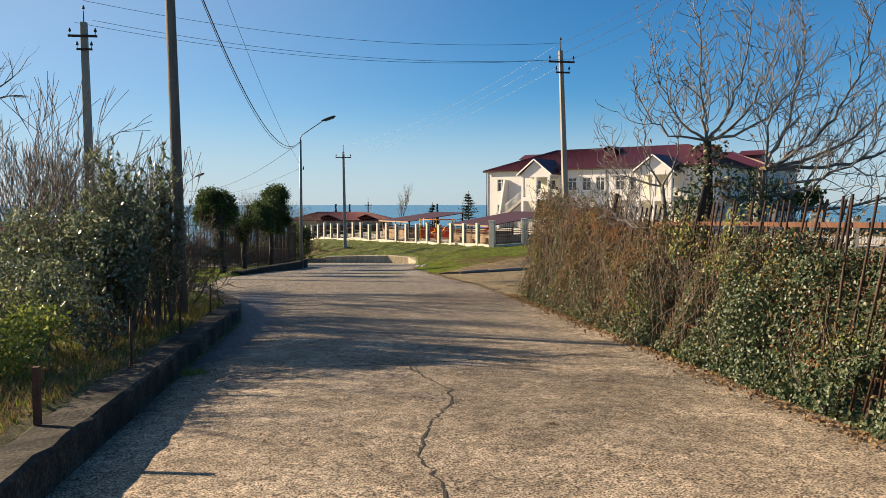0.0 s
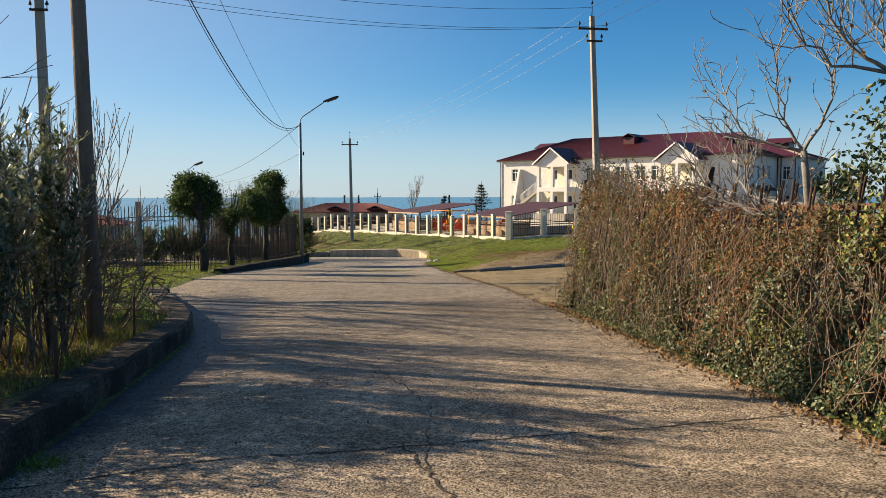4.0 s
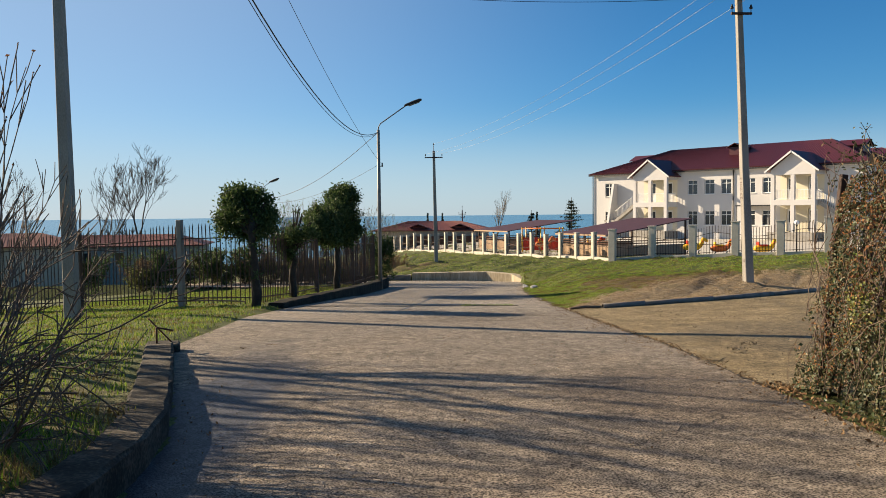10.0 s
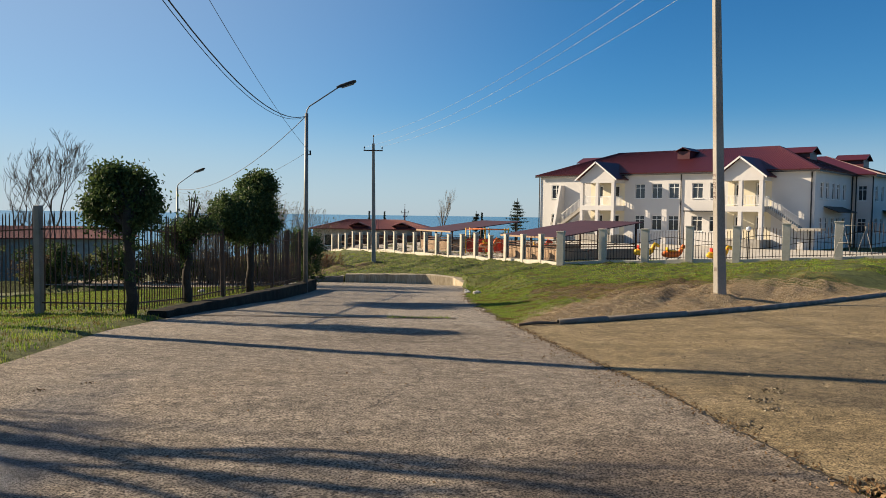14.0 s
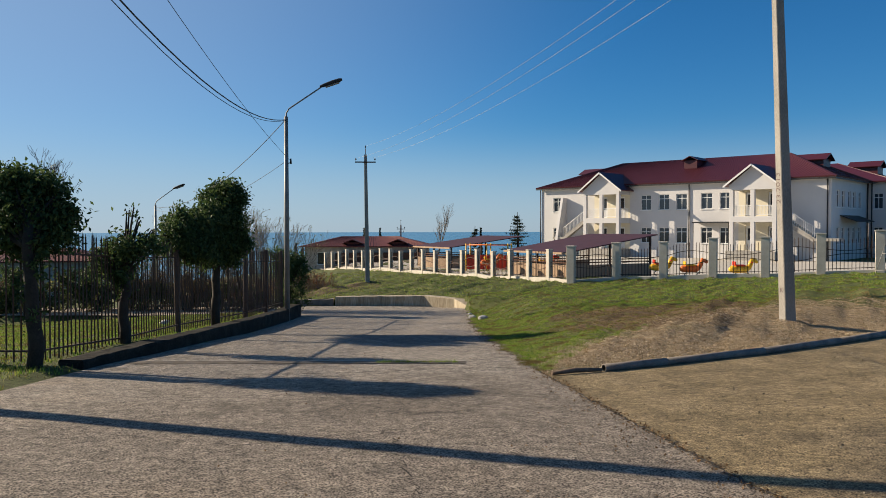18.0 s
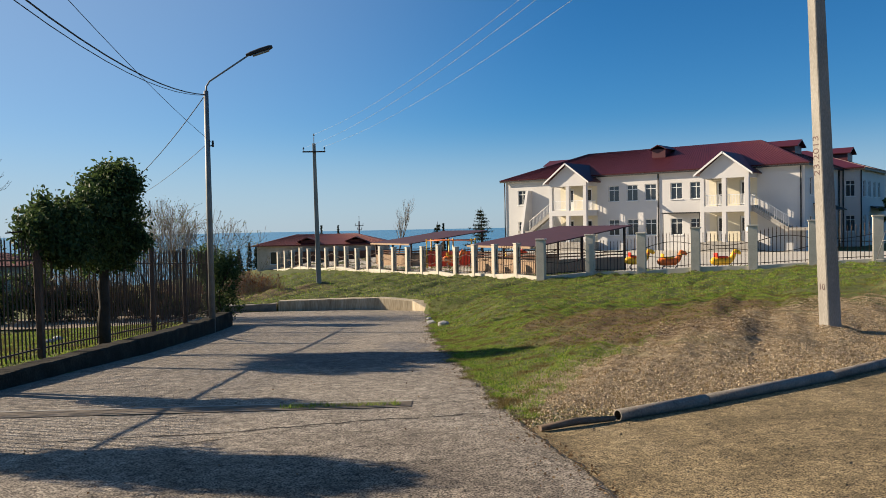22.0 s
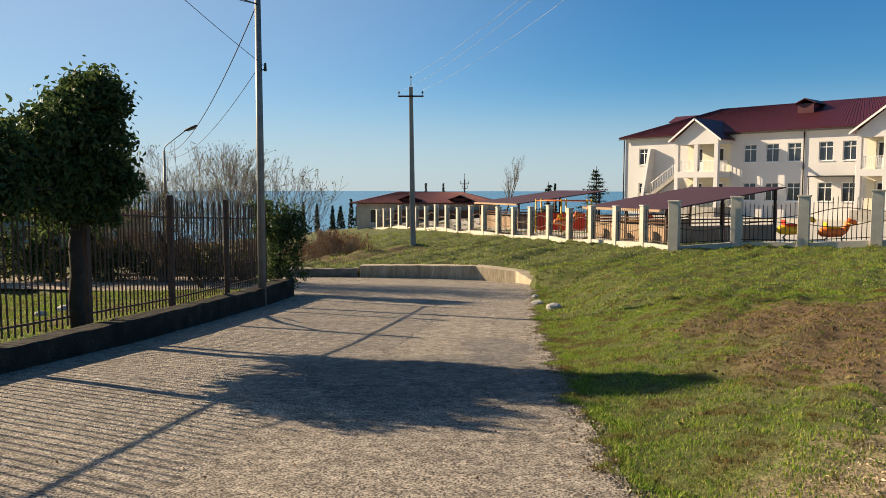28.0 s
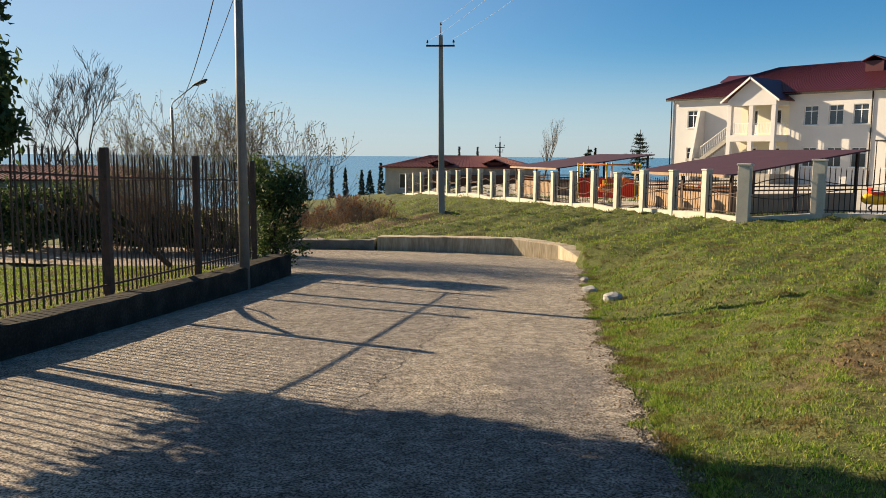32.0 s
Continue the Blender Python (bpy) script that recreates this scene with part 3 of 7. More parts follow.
def sheet(xs, ys, fz):
    X, Y = np.meshgrid(xs, ys)
    Z = fz(X, Y)
    v = np.stack([X, Y, Z], -1).reshape(-1, 3)
    nx, ny = len(xs), len(ys)
    i = np.arange(nx - 1)[None, :] + np.arange(ny - 1)[:, None] * nx
    f = np.stack([i, i + 1, i + nx + 1, i + nx], -1).reshape(-1, 4)
    return v, f


def graded(lo, hi, a, b, fine, coarse):
    """Grid lines: fine between a and b, coarse outside."""
    mid = list(np.arange(a, b + 1e-6, fine))
    low = [a - (a - lo) * (i / coarse) ** 2 for i in range(coarse, 0, -1)]
    high = [b + (hi - b) * (i / coarse) ** 2 for i in range(1, coarse + 1)]
    return np.array(low + mid + high)


v, f = sheet(graded(-420, 420, -12, 14, 0.2, 46), graded(-260, 330, -9, 62, 0.2, 46), ground_z)
tagged(part("ground", bulk("ground", v, f, M["soil"], True), M["soil"]), "grassy ground falling gently towards the sea", "ground", kind="structure")

# sea: a disc that reaches the horizon
s = Shape()
ring = [(4900 * math.cos(2 * math.pi * i / 96), 4900 * math.sin(2 * math.pi * i / 96), -18.0) for i in range(96)]
s.add(ring, [tuple(range(96))])
tagged(part("water", s, M["sea"]), "calm blue sea reaching the horizon", "sea", kind="structure")


def strip_sheet(left, right, ys, cols):
    rows = []
    for y in ys:
        xs = np.linspace(left(y), right(y), cols)
        rows.append(np.stack([xs, np.full(cols, y), pavement_z(xs, np.full(cols, y))], -1))
    v = np.concatenate(rows)
    ny = len(ys)
    i = np.arange(cols - 1)[None, :] + np.arange(ny - 1)[:, None] * cols
    f = np.stack([i, i + 1, i + cols + 1, i + cols], -1).reshape(-1, 4)
    return v, f


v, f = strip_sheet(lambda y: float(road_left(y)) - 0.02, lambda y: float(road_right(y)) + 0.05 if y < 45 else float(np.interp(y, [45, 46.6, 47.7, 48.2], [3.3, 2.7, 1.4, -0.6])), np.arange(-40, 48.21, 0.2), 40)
road = tagged(part("road", bulk("road", v, f, M["asphalt"], True), M["asphalt"]), "worn sunlit asphalt lane with cracks, damp patches and some shade put into its colour", "road", kind="structure")


def court_left(y):
    return float(road_right(y)) + 0.05


rows_v, rows_f, cols = [], [], 60
court_ys = np.arange(10.4, 40.0, 0.25)
for y in court_ys:
    a = court_left(y) if y < 22.45 else float(np.interp(y, [22.45, 23.35, 24.55, 25.8, 29.0, 33.0, 50.0], [3.04, 5.2, 7.3, 9.3, 13.4, 18, 40]))
    if y < 12.2:
        a = max(a, 3.3)
    xs = a + (40.0 - a) * np.linspace(0, 1, cols) ** 1.6
    rows_v.append(np.stack([xs, np.full(cols, y), pavement_z(xs, np.full(cols, y)) + 0.003], -1))
i = np.arange(cols - 1)[None, :] + np.arange(len(court_ys) - 1)[:, None] * cols
f = np.stack([i, i + 1, i + cols + 1, i + cols], -1).reshape(-1, 4)
tagged(part("pavement", bulk("pavement", np.concatenate(rows_v), f, M["forecourt"], True), M["forecourt"]), "sandy-coloured packed concrete forecourt beside the road", "pavement", kind="structure")


# pale paved yard inside the school fence
def yard_row(y):
    x0 = max(9.0 - (y - 51) * 0.444 + 1.2, 11.35 - (y - 51) / 0.594 + 1.6)
    x1 = min(62.0, 34.0 + 1.0 * (y - 38.0), 16.1 + 1.012 * (101.0 - y) + 1.4)
    return x0, x1


rows_v, cols = [], 34
yard_ys = np.arange(41.0, 97.0, 0.8)
for y in yard_ys:
    a, b = yard_row(y)
    xs = np.linspace(a, max(b, a + 0.5), cols)
    rows_v.append(np.stack([xs, np.full(cols, y), ground_z(xs, np.full(cols, y)) + 0.03], -1))
i = np.arange(cols - 1)[None, :] + np.arange(len(yard_ys) - 1)[:, None] * cols
f = np.stack([i, i + 1, i + cols + 1, i + cols], -1).reshape(-1, 4)
tagged(part("pavement_yard", bulk("pavement_yard", np.concatenate(rows_v), f, M["yard"], True), M["yard"]), "pale paved yard in front of the white building", "pavement", kind="structure")


# ---- kerbs and low walls ----
def kerb(name, pts, width, height, drop, mat, label, wear=0.02, inward=1):
    """A low wall along pts (x, y, top z), its road face on the line, with worn, uneven top edges."""
    fine = []
    for (x0, y0, z0), (x1, y1, z1) in zip(pts, pts[1:]):
        n = max(2, int(math.hypot(x1 - x0, y1 - y0) / 0.25))
        fine += [(x0 + (x1 - x0) * i / n, y0 + (y1 - y0) * i / n, z0 + (z1 - z0) * i / n) for i in range(n)]
    fine.append(pts[-1])
    sec, verts, faces = 6, [], []
    for i, p in enumerate(fine):
        q = fine[min(i + 1, len(fine) - 1)]
        r = fine[max(i - 1, 0)]
        d = Vector((q[0] - r[0], q[1] - r[1], 0)).normalized()
        nrm = Vector((-d.y, d.x, 0)) * inward
        w = [wear * noise.noise(Vector((p[0] * 3, p[1] * 3, k * 5.1))) for k in range(6)]
        c = 0.025
        for k, (off, up) in enumerate(((0, -drop), (w[0], -c), (c + w[1], w[2]), (width - c, w[3]), (width + w[4], -c), (width, -drop))):
            verts.append((p[0] + nrm.x * off, p[1] + nrm.y * off, p[2] + up + (0 if k in (0, 5) else 0)))
    for i in range(len(fine) - 1):
        for k in range(sec - 1):
            a = i * sec + k
            faces.append((a, a + 1, a + sec + 1, a + sec) if inward < 0 else (a + 1, a, a + sec, a + sec + 1))
    faces.append(tuple(range(sec)))
    faces.append(tuple(range(len(verts) - 1, len(verts) - 1 - sec, -1)))
    s = Shape().add(verts, faces)
    return tagged(part(name, s, mat), label, "kerb", kind="structure")


kerb("kerb_bed", [(-2.05, -14, 0.45), (-2.25, -6, 0.22), (-2.38, 0.0, 0.10), (-2.43, 3.7, 0.0), (-2.48, 8.4, -0.13), (-2.53, 9.8, -0.18), (-2.74, 10.95, -0.21), (-3.3, 12.6, -0.26), (-4.32, 15.45, -0.36)], 0.36, 0, 0.75, M["curb"], "mossy crumbling concrete kerb along the planted bed, colour darkened for its shaded face", 0.03)
kerb("kerb_fence", [(-4.55, 23.6, -0.78), (-4.15, 26.0, -0.85), (-3.78, 29.0, -0.98), (-3.66, 33.2, -1.24), (-3.55, 38.0, -1.52), (-3.45, 41.2, -1.62)], 0.4, 0, 0.9, M["kerb_dark"], "stained concrete kerb under the iron fence, its face shade put into the colour", 0.02)
kerb("retaining_wall", [(3.3, 45.0, -2.2), (2.7, 46.6, -1.95), (1.4, 47.7, -1.9), (-0.6, 48.2, -1.95), (-2.75, 48.5, -2.0)], 0.5, 0, 0.8, M["streaked"], "low pale concrete retaining wall with rust streaks", 0.015, -1)
kerb("retaining_wall_old", [(-2.85, 48.55, -2.1), (-5.0, 48.8, -2.15), (-7.5, 48.9, -2.2), (-12, 49, -2.4)], 0.3, 0, 0.7, M["pipe"], "broken old concrete edging under the grass", 0.05, -1)


# ---- the white two-storey building ----
BA = -45.3
bld = thing("house", 16.1, 101.0, 0.0, "white two-storey building with maroon hipped roof and gabled porches", "building", rz=BA)
EAVE, BASE = 5.85, -1.75


def wall_with_openings(s, x0, x1, z0, z1, y0, y1, holes):
    """A wall along x between y0 and y1, with rectangular holes (x, z, width, height) through it."""
    xs = sorted({x0, x1, *[h[0] for h in holes], *[h[0] + h[2] for h in holes]})
    for a, b in zip(xs, xs[1:]):
        cuts = sorted([(h[1], h[1] + h[3]) for h in holes if h[0] <= a + 1e-6 and h[0] + h[2] >= b - 1e-6])
        z = z0
        for lo, hi in cuts:
            if lo > z + 1e-6:
                s.box(a, y0, z, b, y1, lo)
            z = hi
        if z1 > z + 1e-6:
            s.box(a, y0, z, b, y1, z1)


WIN_UP, WIN_LOW, WIN_H, WIN_W = 3.1, -0.28, 1.57, 1.15
front_x = [2.1, 13.0, 15.0, 16.9, 19.5, 21.4]
holes = [(x, z, WIN_W, WIN_H) for x in front_x for z in (WIN_UP, WIN_LOW)]
for cx in (9.6, 25.4):
    for dx in (-1.5, 0.6):
        holes += [(cx + dx, 2.35, 0.95, 2.25), (cx + dx, -0.85, 0.95, 2.25)]
for xa, xb, mw in ((0.5, 7.45, "white_wall"), (7.45, 11.75, "cream"), (11.75, 23.25, "white_wall"), (23.25, 27.55, "cream"), (27.55, 31.5, "white_wall")):
    s = Shape()
    wall_with_openings(s, xa, xb, BASE, EAVE - 0.1, 0.5, 0.85, [h for h in holes if xa <= h[0] < xb])
    part("wall", s, M[mw], bld, "cream wall inside the porch" if mw == "cream" else "")
side_holes = [(y, z, 1.0, WIN_H) for y in (2.0, 3.6, 5.6, 7.2, 9.2) for z in (WIN_UP, WIN_LOW)]
s = Shape()
s2 = Shape()
wall_with_openings(s2, 0.85, 12.5, BASE, EAVE - 0.1, 0, 0.35, side_holes)
s.add([(31.5 - p[1], p[0], p[2]) for p in s2.v], [tuple(reversed(q)) for q in s2.f])
part("wall", s, M["white_wall"], bld)
part("wall", Shape().box(0.5, 0.85, BASE, 0.85, 12.5, EAVE - 0.1), M["white_wall"], bld)
part("wall", Shape().box(0.85, 12.15, BASE, 31.15, 12.5, EAVE - 0.1), M["white_wall"], bld)
# floors and back rooms stay dark behind the panes
part("floor", Shape().box(0.85, 0.85, 2.15, 31.15, 12.15, 2.35), M["concrete"], bld)


def window_part(parent, x, z, w, h, y, side=False):
    """A casement: white frame with mullion and transom, and a pane."""
    def put(a):
        return [(31.5 - p[1] + 0.0, p[0], p[2]) for p in a.v] if side else a.v
    fr = Shape()
    t = 0.06
    for b in ((x, z, x + w, z + t), (x, z + h - t, x + w, z + h), (x, z + t, x + t, z + h - t), (x + w - t, z + t, x + w, z + h - t),
              (x + w / 2 - t / 2, z + t, x + w / 2 + t / 2, z + h - t), (x + t, z + h * 0.7, x + w / 2 - t / 2, z + h * 0.7 + t), (x + w / 2 + t / 2, z + h * 0.7, x + w - t, z + h * 0.7 + t)):
        fr.box(b[0], y + 0.10, b[1], b[2], y + 0.17, b[3])
    g = Shape().box(x + t * 0.5, y + 0.13, z + t * 0.5, x + w - t * 0.5, y + 0.15, z + h - t * 0.5)
    sl = Shape().box(x - 0.06, y - 0.08, z - 0.06, x + w + 0.06, y + 0.12, z - 0.002)
    for q in (fr, g, sl):
        if side:
            q.v = put(q)
            q.f = [tuple(reversed(p)) for p in q.f]
    w_ob = part("window", fr, M["frame_white"], parent)
    part("pane", g, M["window"], w_ob)
    part("sill", sl, M["frame_white"], w_ob)


for x in front_x:
    for z in (WIN_UP, WIN_LOW):
        window_part(bld, x, z, WIN_W, WIN_H, 0.5)
for y, z, w, h in side_holes:
    window_part(bld, y, z, w, h, 0.0, True)


def door_part(parent, x, z, y):
    d = part("door", Shape().box(x + 0.02, y + 0.16, z, x + 0.93, y + 0.22, z + 2.23), M["frame_white"], parent, "white glazed door")
    part("pane", Shape().box(x + 0.18, y + 0.145, z + 0.9, x + 0.77, y + 0.155, z + 2.05), M["window"], d)


for cx in (9.6, 25.4):
    for dx in (-1.5, 0.6):
        for z in (2.35, -0.85):
            door_part(bld, cx + dx, z, 0.5)

# main roof: hipped, with ribbed sheets
RZ = 8.65
cs = {"a": (0, 0, EAVE), "b": (32, 0, EAVE), "c": (32, 13, EAVE), "d": (0, 13, EAVE), "e": (7.5, 6.5, RZ), "f": (26, 6.5, RZ)}
for q in ("abfe", "bcf", "cdef", "dae"):
    part("roof", Shape().plate([cs[k] for k in q], 0.12), M["roof"], bld)
part("fascia", Shape().box(0.02, 0.02, EAVE - 0.26, 31.98, 0.10, EAVE - 0.13).box(31.9, 0.12, EAVE - 0.26, 31.98, 12.9, EAVE - 0.13), M["black"], bld, "dark gutter along the eaves")
part("soffit", Shape().box(0.1, 0.12, EAVE - 0.14, 31.88, 0.5, EAVE - 0.10).box(31.5, 0.5, EAVE - 0.14, 31.88, 12.9, EAVE - 0.10), M["frame_white"], bld)
for x, y in ((0.42, 0.4), (18.3, 0.42), (31.2, 0.42), (31.6, 12.2)):
    part("downpipe", Shape().rod((x, y, BASE), (x, y, EAVE - 0.25), 0.06), M["black"], bld)


def ribs(parent, p0, p1, q0, q1, n):
    s = Shape()
    for i in range(1, n):
        t = i / n
        a, b = Vector(p0).lerp(Vector(p1), t), Vector(q0).lerp(Vector(q1), t)
        s.rod(a + Vector((0, 0, 0.012)), b + Vector((0, 0, 0.012)), 0.02, n=4, caps=False)
    part("roof_rib", s, M["roof"], parent)


ribs(bld, cs["a"], cs["b"], cs["e"], cs["f"], 110)
ribs(bld, cs["b"], cs["c"], cs["f"], (26, 6.6, RZ), 30)


def porch(parent, cx, w=4.3, d=2.3):
    """A two-storey gabled porch with columns, a loggia slab and balcony rails."""
    x0, x1, y0, y1 = cx - w / 2, cx + w / 2, 0.5 - d, 0.5
    t = 0.38
    for px in (x0, cx - t / 2, x1 - t):
        part("column", Shape().box(px, y0, BASE, px + t, y0 + t, 4.75, 0.02), M["white_wall"], parent)
    part("slab", Shape().box(x0 - 0.002, y0 - 0.004, 1.75, x1 + 0.002, y1 - 0.01, 2.3, 0.02), M["white_wall"], parent)
    part("slab", Shape().box(x0 - 0.1, y0 - 0.6, BASE, x1 + 0.1, y1 - 0.01, -0.9), M["concrete"], parent)
    part("beam", Shape().box(x0 - 0.003, y0 - 0.003, 4.752, x1 + 0.003, y0 + t, 5.2).box(x0 - 0.003, y0 + t + 0.002, 4.752, x0 + t, y1 - 0.01, 5.2).box(x1 - t, y0 + t + 0.002, 4.752, x1 + 0.003, y1 - 0.01, 5.2), M["white_wall"], parent)
    g = Shape().add([(x0, y0 + 0.02, 5.202), (x1, y0 + 0.02, 5.202), (cx, y0 + 0.02, 6.95), (x0, y0 + 0.3, 5.202), (x1, y0 + 0.3, 5.202), (cx, y0 + 0.3, 6.95)],
                    [(0, 1, 2), (5, 4, 3), (0, 3, 4, 1), (1, 4, 5, 2), (2, 5, 3, 0)])
    part("gable", g, M["white_wall"], parent)
    o, back = 0.45, 4.6
    ez = 5.15
    part("roof", Shape().plate([(x0 - o, y0 - 0.4, ez), (cx, y0 - 0.4, 7.12), (cx, back, 7.12), (x0 - o, y0 + 3.0, ez)], 0.1), M["roof"], parent)
    part("roof", Shape().plate([(cx, y0 - 0.4, 7.12), (x1 + o, y0 - 0.4, ez), (x1 + o, y0 + 3.0, ez), (cx, back, 7.12)], 0.1), M["roof"], parent)
    e = Shape()
    for xa, xb in ((x0 - o, cx), (x1 + o, cx)):
        e.plate([(xa, y0 - 0.42, ez - 0.02), (xb, y0 - 0.42, 7.10), (xb, y0 - 0.42, 6.9), (xa, y0 - 0.42, ez - 0.2)], 0.03)
    part("bargeboard", e, M["frame_white"], parent)
    r = Shape()
    for xa, xb in ((x0 + t, cx - t / 2), (cx + t / 2, x1 - t)):
        r.box(xa, y0 + 0.12, 3.25, xb, y0 + 0.17, 3.30)
        r.box(xa, y0 + 0.12, 2.42, xb, y0 + 0.17, 2.46)
        n = int((xb - xa) / 0.13)
        for i in range(1, n):
            x = xa + (xb - xa) * i / n
            r.box(x - 0.012, y0 + 0.13, 2.46, x + 0.012, y0 + 0.16, 3.25)
    r.box(x1 - 0.2, y0 + t, 3.25, x1 - 0.15, y1, 3.30)
    for i in range(1, 14):
        y = y0 + t + (y1 - y0 - t) * i / 14
        r.box(x1 - 0.19, y - 0.012, 2.3, x1 - 0.16, y + 0.012, 3.25)
    part("balcony_rail", r, M["frame_white"], parent, "white balcony railing")
    part("inner_wall", Shape().box(x0 + 0.01, y1 - 0.06, 2.31, x1 - 0.01, y1 - 0.005, 2.35), M["cream"], parent)


porch(bld, 9.6)
porch(bld, 25.4)


def outer_stair(parent, x0, x1, z0, z1, ya, yb):
    """A straight stair along the wall with a white railing."""
    n = 16
    st = Shape()
    for i in range(n):
        x = x0 + (x1 - x0) * i / n
        w = (x1 - x0) / n
        z = z0 + (z1 - z0) * (i + 1) / n
        st.box(min(x, x + w), ya, z - 0.17, max(x, x + w), yb, z)
    st.plate([(x0, ya, z0 - 0.1), (x1, ya, z1 - 0.15), (x1, ya, z1 - 0.45), (x0, ya, z0 - 0.4)], 0.1)
    part("stair", st, M["concrete"], parent)
    r = Shape()
    r.rod((x0, ya + 0.05, z0 + 1.0), (x1, ya + 0.05, z1 + 0.95), 0.03, n=6)
    for i in range(n + 1):
        x = x0 + (x1 - x0) * i / n
        z = z0 + (z1 - z0) * i / n
        r.rod((x, ya + 0.05, z), (x, ya + 0.05, z + 0.98), 0.015, n=4)
    part("stair_rail", r, M["frame_white"], parent)


outer_stair(bld, 30.6, 27.6, 0.3, 2.3, -1.2, 0.0)
outer_stair(bld, 4.6, 7.4, 0.3, 2.3, -1.2, 0.0)
part("landing", Shape().box(30.6, -1.25, 0.05, 32.6, 0.3, 0.3), M["concrete"], bld)
part("landing", Shape().box(3.2, -1.25, 0.05, 4.6, 0.3, 0.3), M["concrete"], bld)
s = Shape().add([(3.6, 0.49, BASE), (3.6, -1.6, BASE), (3.6, -1.3, 0.5), (3.6, -0.25, 4.6), (3.6, 0.49, 4.6), (3.9, 0.49, BASE), (3.9, -1.6, BASE), (3.9, -1.3, 0.5), (3.9, -0.25, 4.6), (3.9, 0.49, 4.6)],
                [(4, 3, 2, 1, 0), (5, 6, 7, 8, 9), (0, 1, 6, 5), (1, 2, 7, 6), (2, 3, 8, 7), (3, 4, 9, 8)])
part("fin_wall", s, M["white_wall"], bld, "sloping white wing wall beside the stair")
part("entrance_canopy", Shape().box(19.2, -0.9, 1.72, 22.9, 0.5, 1.84).rod((19.3, -0.8, BASE), (19.3, -0.8, 1.72), 0.04).rod((22.8, -0.8, BASE), (22.8, -0.8, 1.72), 0.04), M["black"], bld, "dark flat canopy over the entrance")


def dormer(parent, x, y, z, w, h):
    part("dormer", Shape().box(x - w / 2, y, z, x + w / 2, y + 2.2, z + h), M["roof"], parent)
    part("dormer_roof", Shape().plate([(x - w / 2 - 0.25, y - 0.3, z + h), (x, y - 0.3, z + h + 0.45), (x, y + 2.8, z + h + 0.45), (x - w / 2 - 0.25, y + 2.8, z + h)], 0.06).plate([(x, y - 0.3, z + h + 0.45), (x + w / 2 + 0.25, y - 0.3, z + h), (x + w / 2 + 0.25, y + 2.8, z + h), (x, y + 2.8, z + h + 0.45)], 0.06), M["roof"], parent)


def end_dormer(parent, x0, x1, y, z, w, h):
    """A dormer on a hip: its ridge runs along the building."""
    lo, hi = min(x0, x1), max(x0, x1)
    part("dormer", Shape().box(lo, y - w / 2, z, hi, y + w / 2, z + h), M["roof"], parent)
    o = 0.35
    part("dormer_roof", Shape().plate([(lo - o, y - w / 2 - o, z + h - 0.1), (hi + o, y - w / 2 - o, z + h - 0.1), (hi + o, y, z + h + 0.55), (lo - o, y, z + h + 0.55)], 0.08).plate([(lo - o, y, z + h + 0.55), (hi + o, y, z + h + 0.55), (hi + o, y + w / 2 + o, z + h - 0.1), (lo - o, y + w / 2 + o, z + h - 0.1)], 0.08), M["roof"], parent)


dormer(bld, 17.0, 3.6, 7.1, 1.4, 1.15)
end_dormer(bld, 2.9, 5.6, 6.5, 6.7, 2.2, 0.95)
end_dormer(bld, 27.0, 29.4, 6.5, 6.9, 2.2, 0.95)
for z in (1.85,):
    part("side_canopy", Shape().plate([(31.5, 3.2, z + 0.55), (32.9, 3.2, z), (32.9, 9.4, z), (31.5, 9.4, z + 0.55)], 0.08), M["black"], bld, "dark sloping canopy on the side wall")

# rear wing, further back
WE = 33.4
wing = thing("house", 16.1, 101.0, 0.0, "rear wing of the white building with maroon roof", "building", rz=BA)
wh = [(32.05, z, 0.85, WIN_H) for z in (WIN_UP, WIN_LOW)]
s = Shape()
wall_with_openings(s, 31.6, WE, BASE, EAVE - 0.1, 12.6, 12.95, wh)
part("wall", s, M["white_wall"], wing)
ws = [(13.8 + 2.4 * k, z, 1.0, WIN_H) for k in range(4) for z in (WIN_UP, WIN_LOW)]
s2, s = Shape(), Shape()
wall_with_openings(s2, 12.96, 25.0, BASE, EAVE - 0.1, 0, 0.35, ws)
s.add([(WE - p[1], p[0], p[2]) for p in s2.v], [tuple(reversed(q)) for q in s2.f])
part("wall", s, M["white_wall"], wing)
part("wall", Shape().box(20.0, 24.65, BASE, WE - 0.36, 25.0, EAVE - 0.1), M["white_wall"], wing)
for x, z, w, h in wh:
    window_part(wing, x, z, w, h, 12.6)
for y, z, w, h in ws:
    window_part(wing, y, z, w, h, 31.5 - WE, True)
r = {"a": (19.5, 12.1, EAVE + 0.02), "b": (WE + 0.5, 12.1, EAVE + 0.02), "c": (WE + 0.5, 25.5, EAVE + 0.02), "d": (19.5, 25.5, EAVE + 0.02), "e": (26.0, 18.8, 8.3), "f": (27.0, 18.8, 8.3)}
for q in ("abfe", "bcf", "cdef", "dae"):
    part("roof", Shape().plate([r[k] for k in q], 0.12), M["roof"], wing)
ribs(wing, r["b"], r["c"], r["f"], (27.0, 18.9, 8.3), 34)
part("fascia", Shape().box(32.1, 12.12, EAVE - 0.24, WE + 0.48, 12.2, EAVE - 0.11).box(WE + 0.4, 12.22, EAVE - 0.24, WE + 0.48, 25.4, EAVE - 0.11), M["black"], wing)
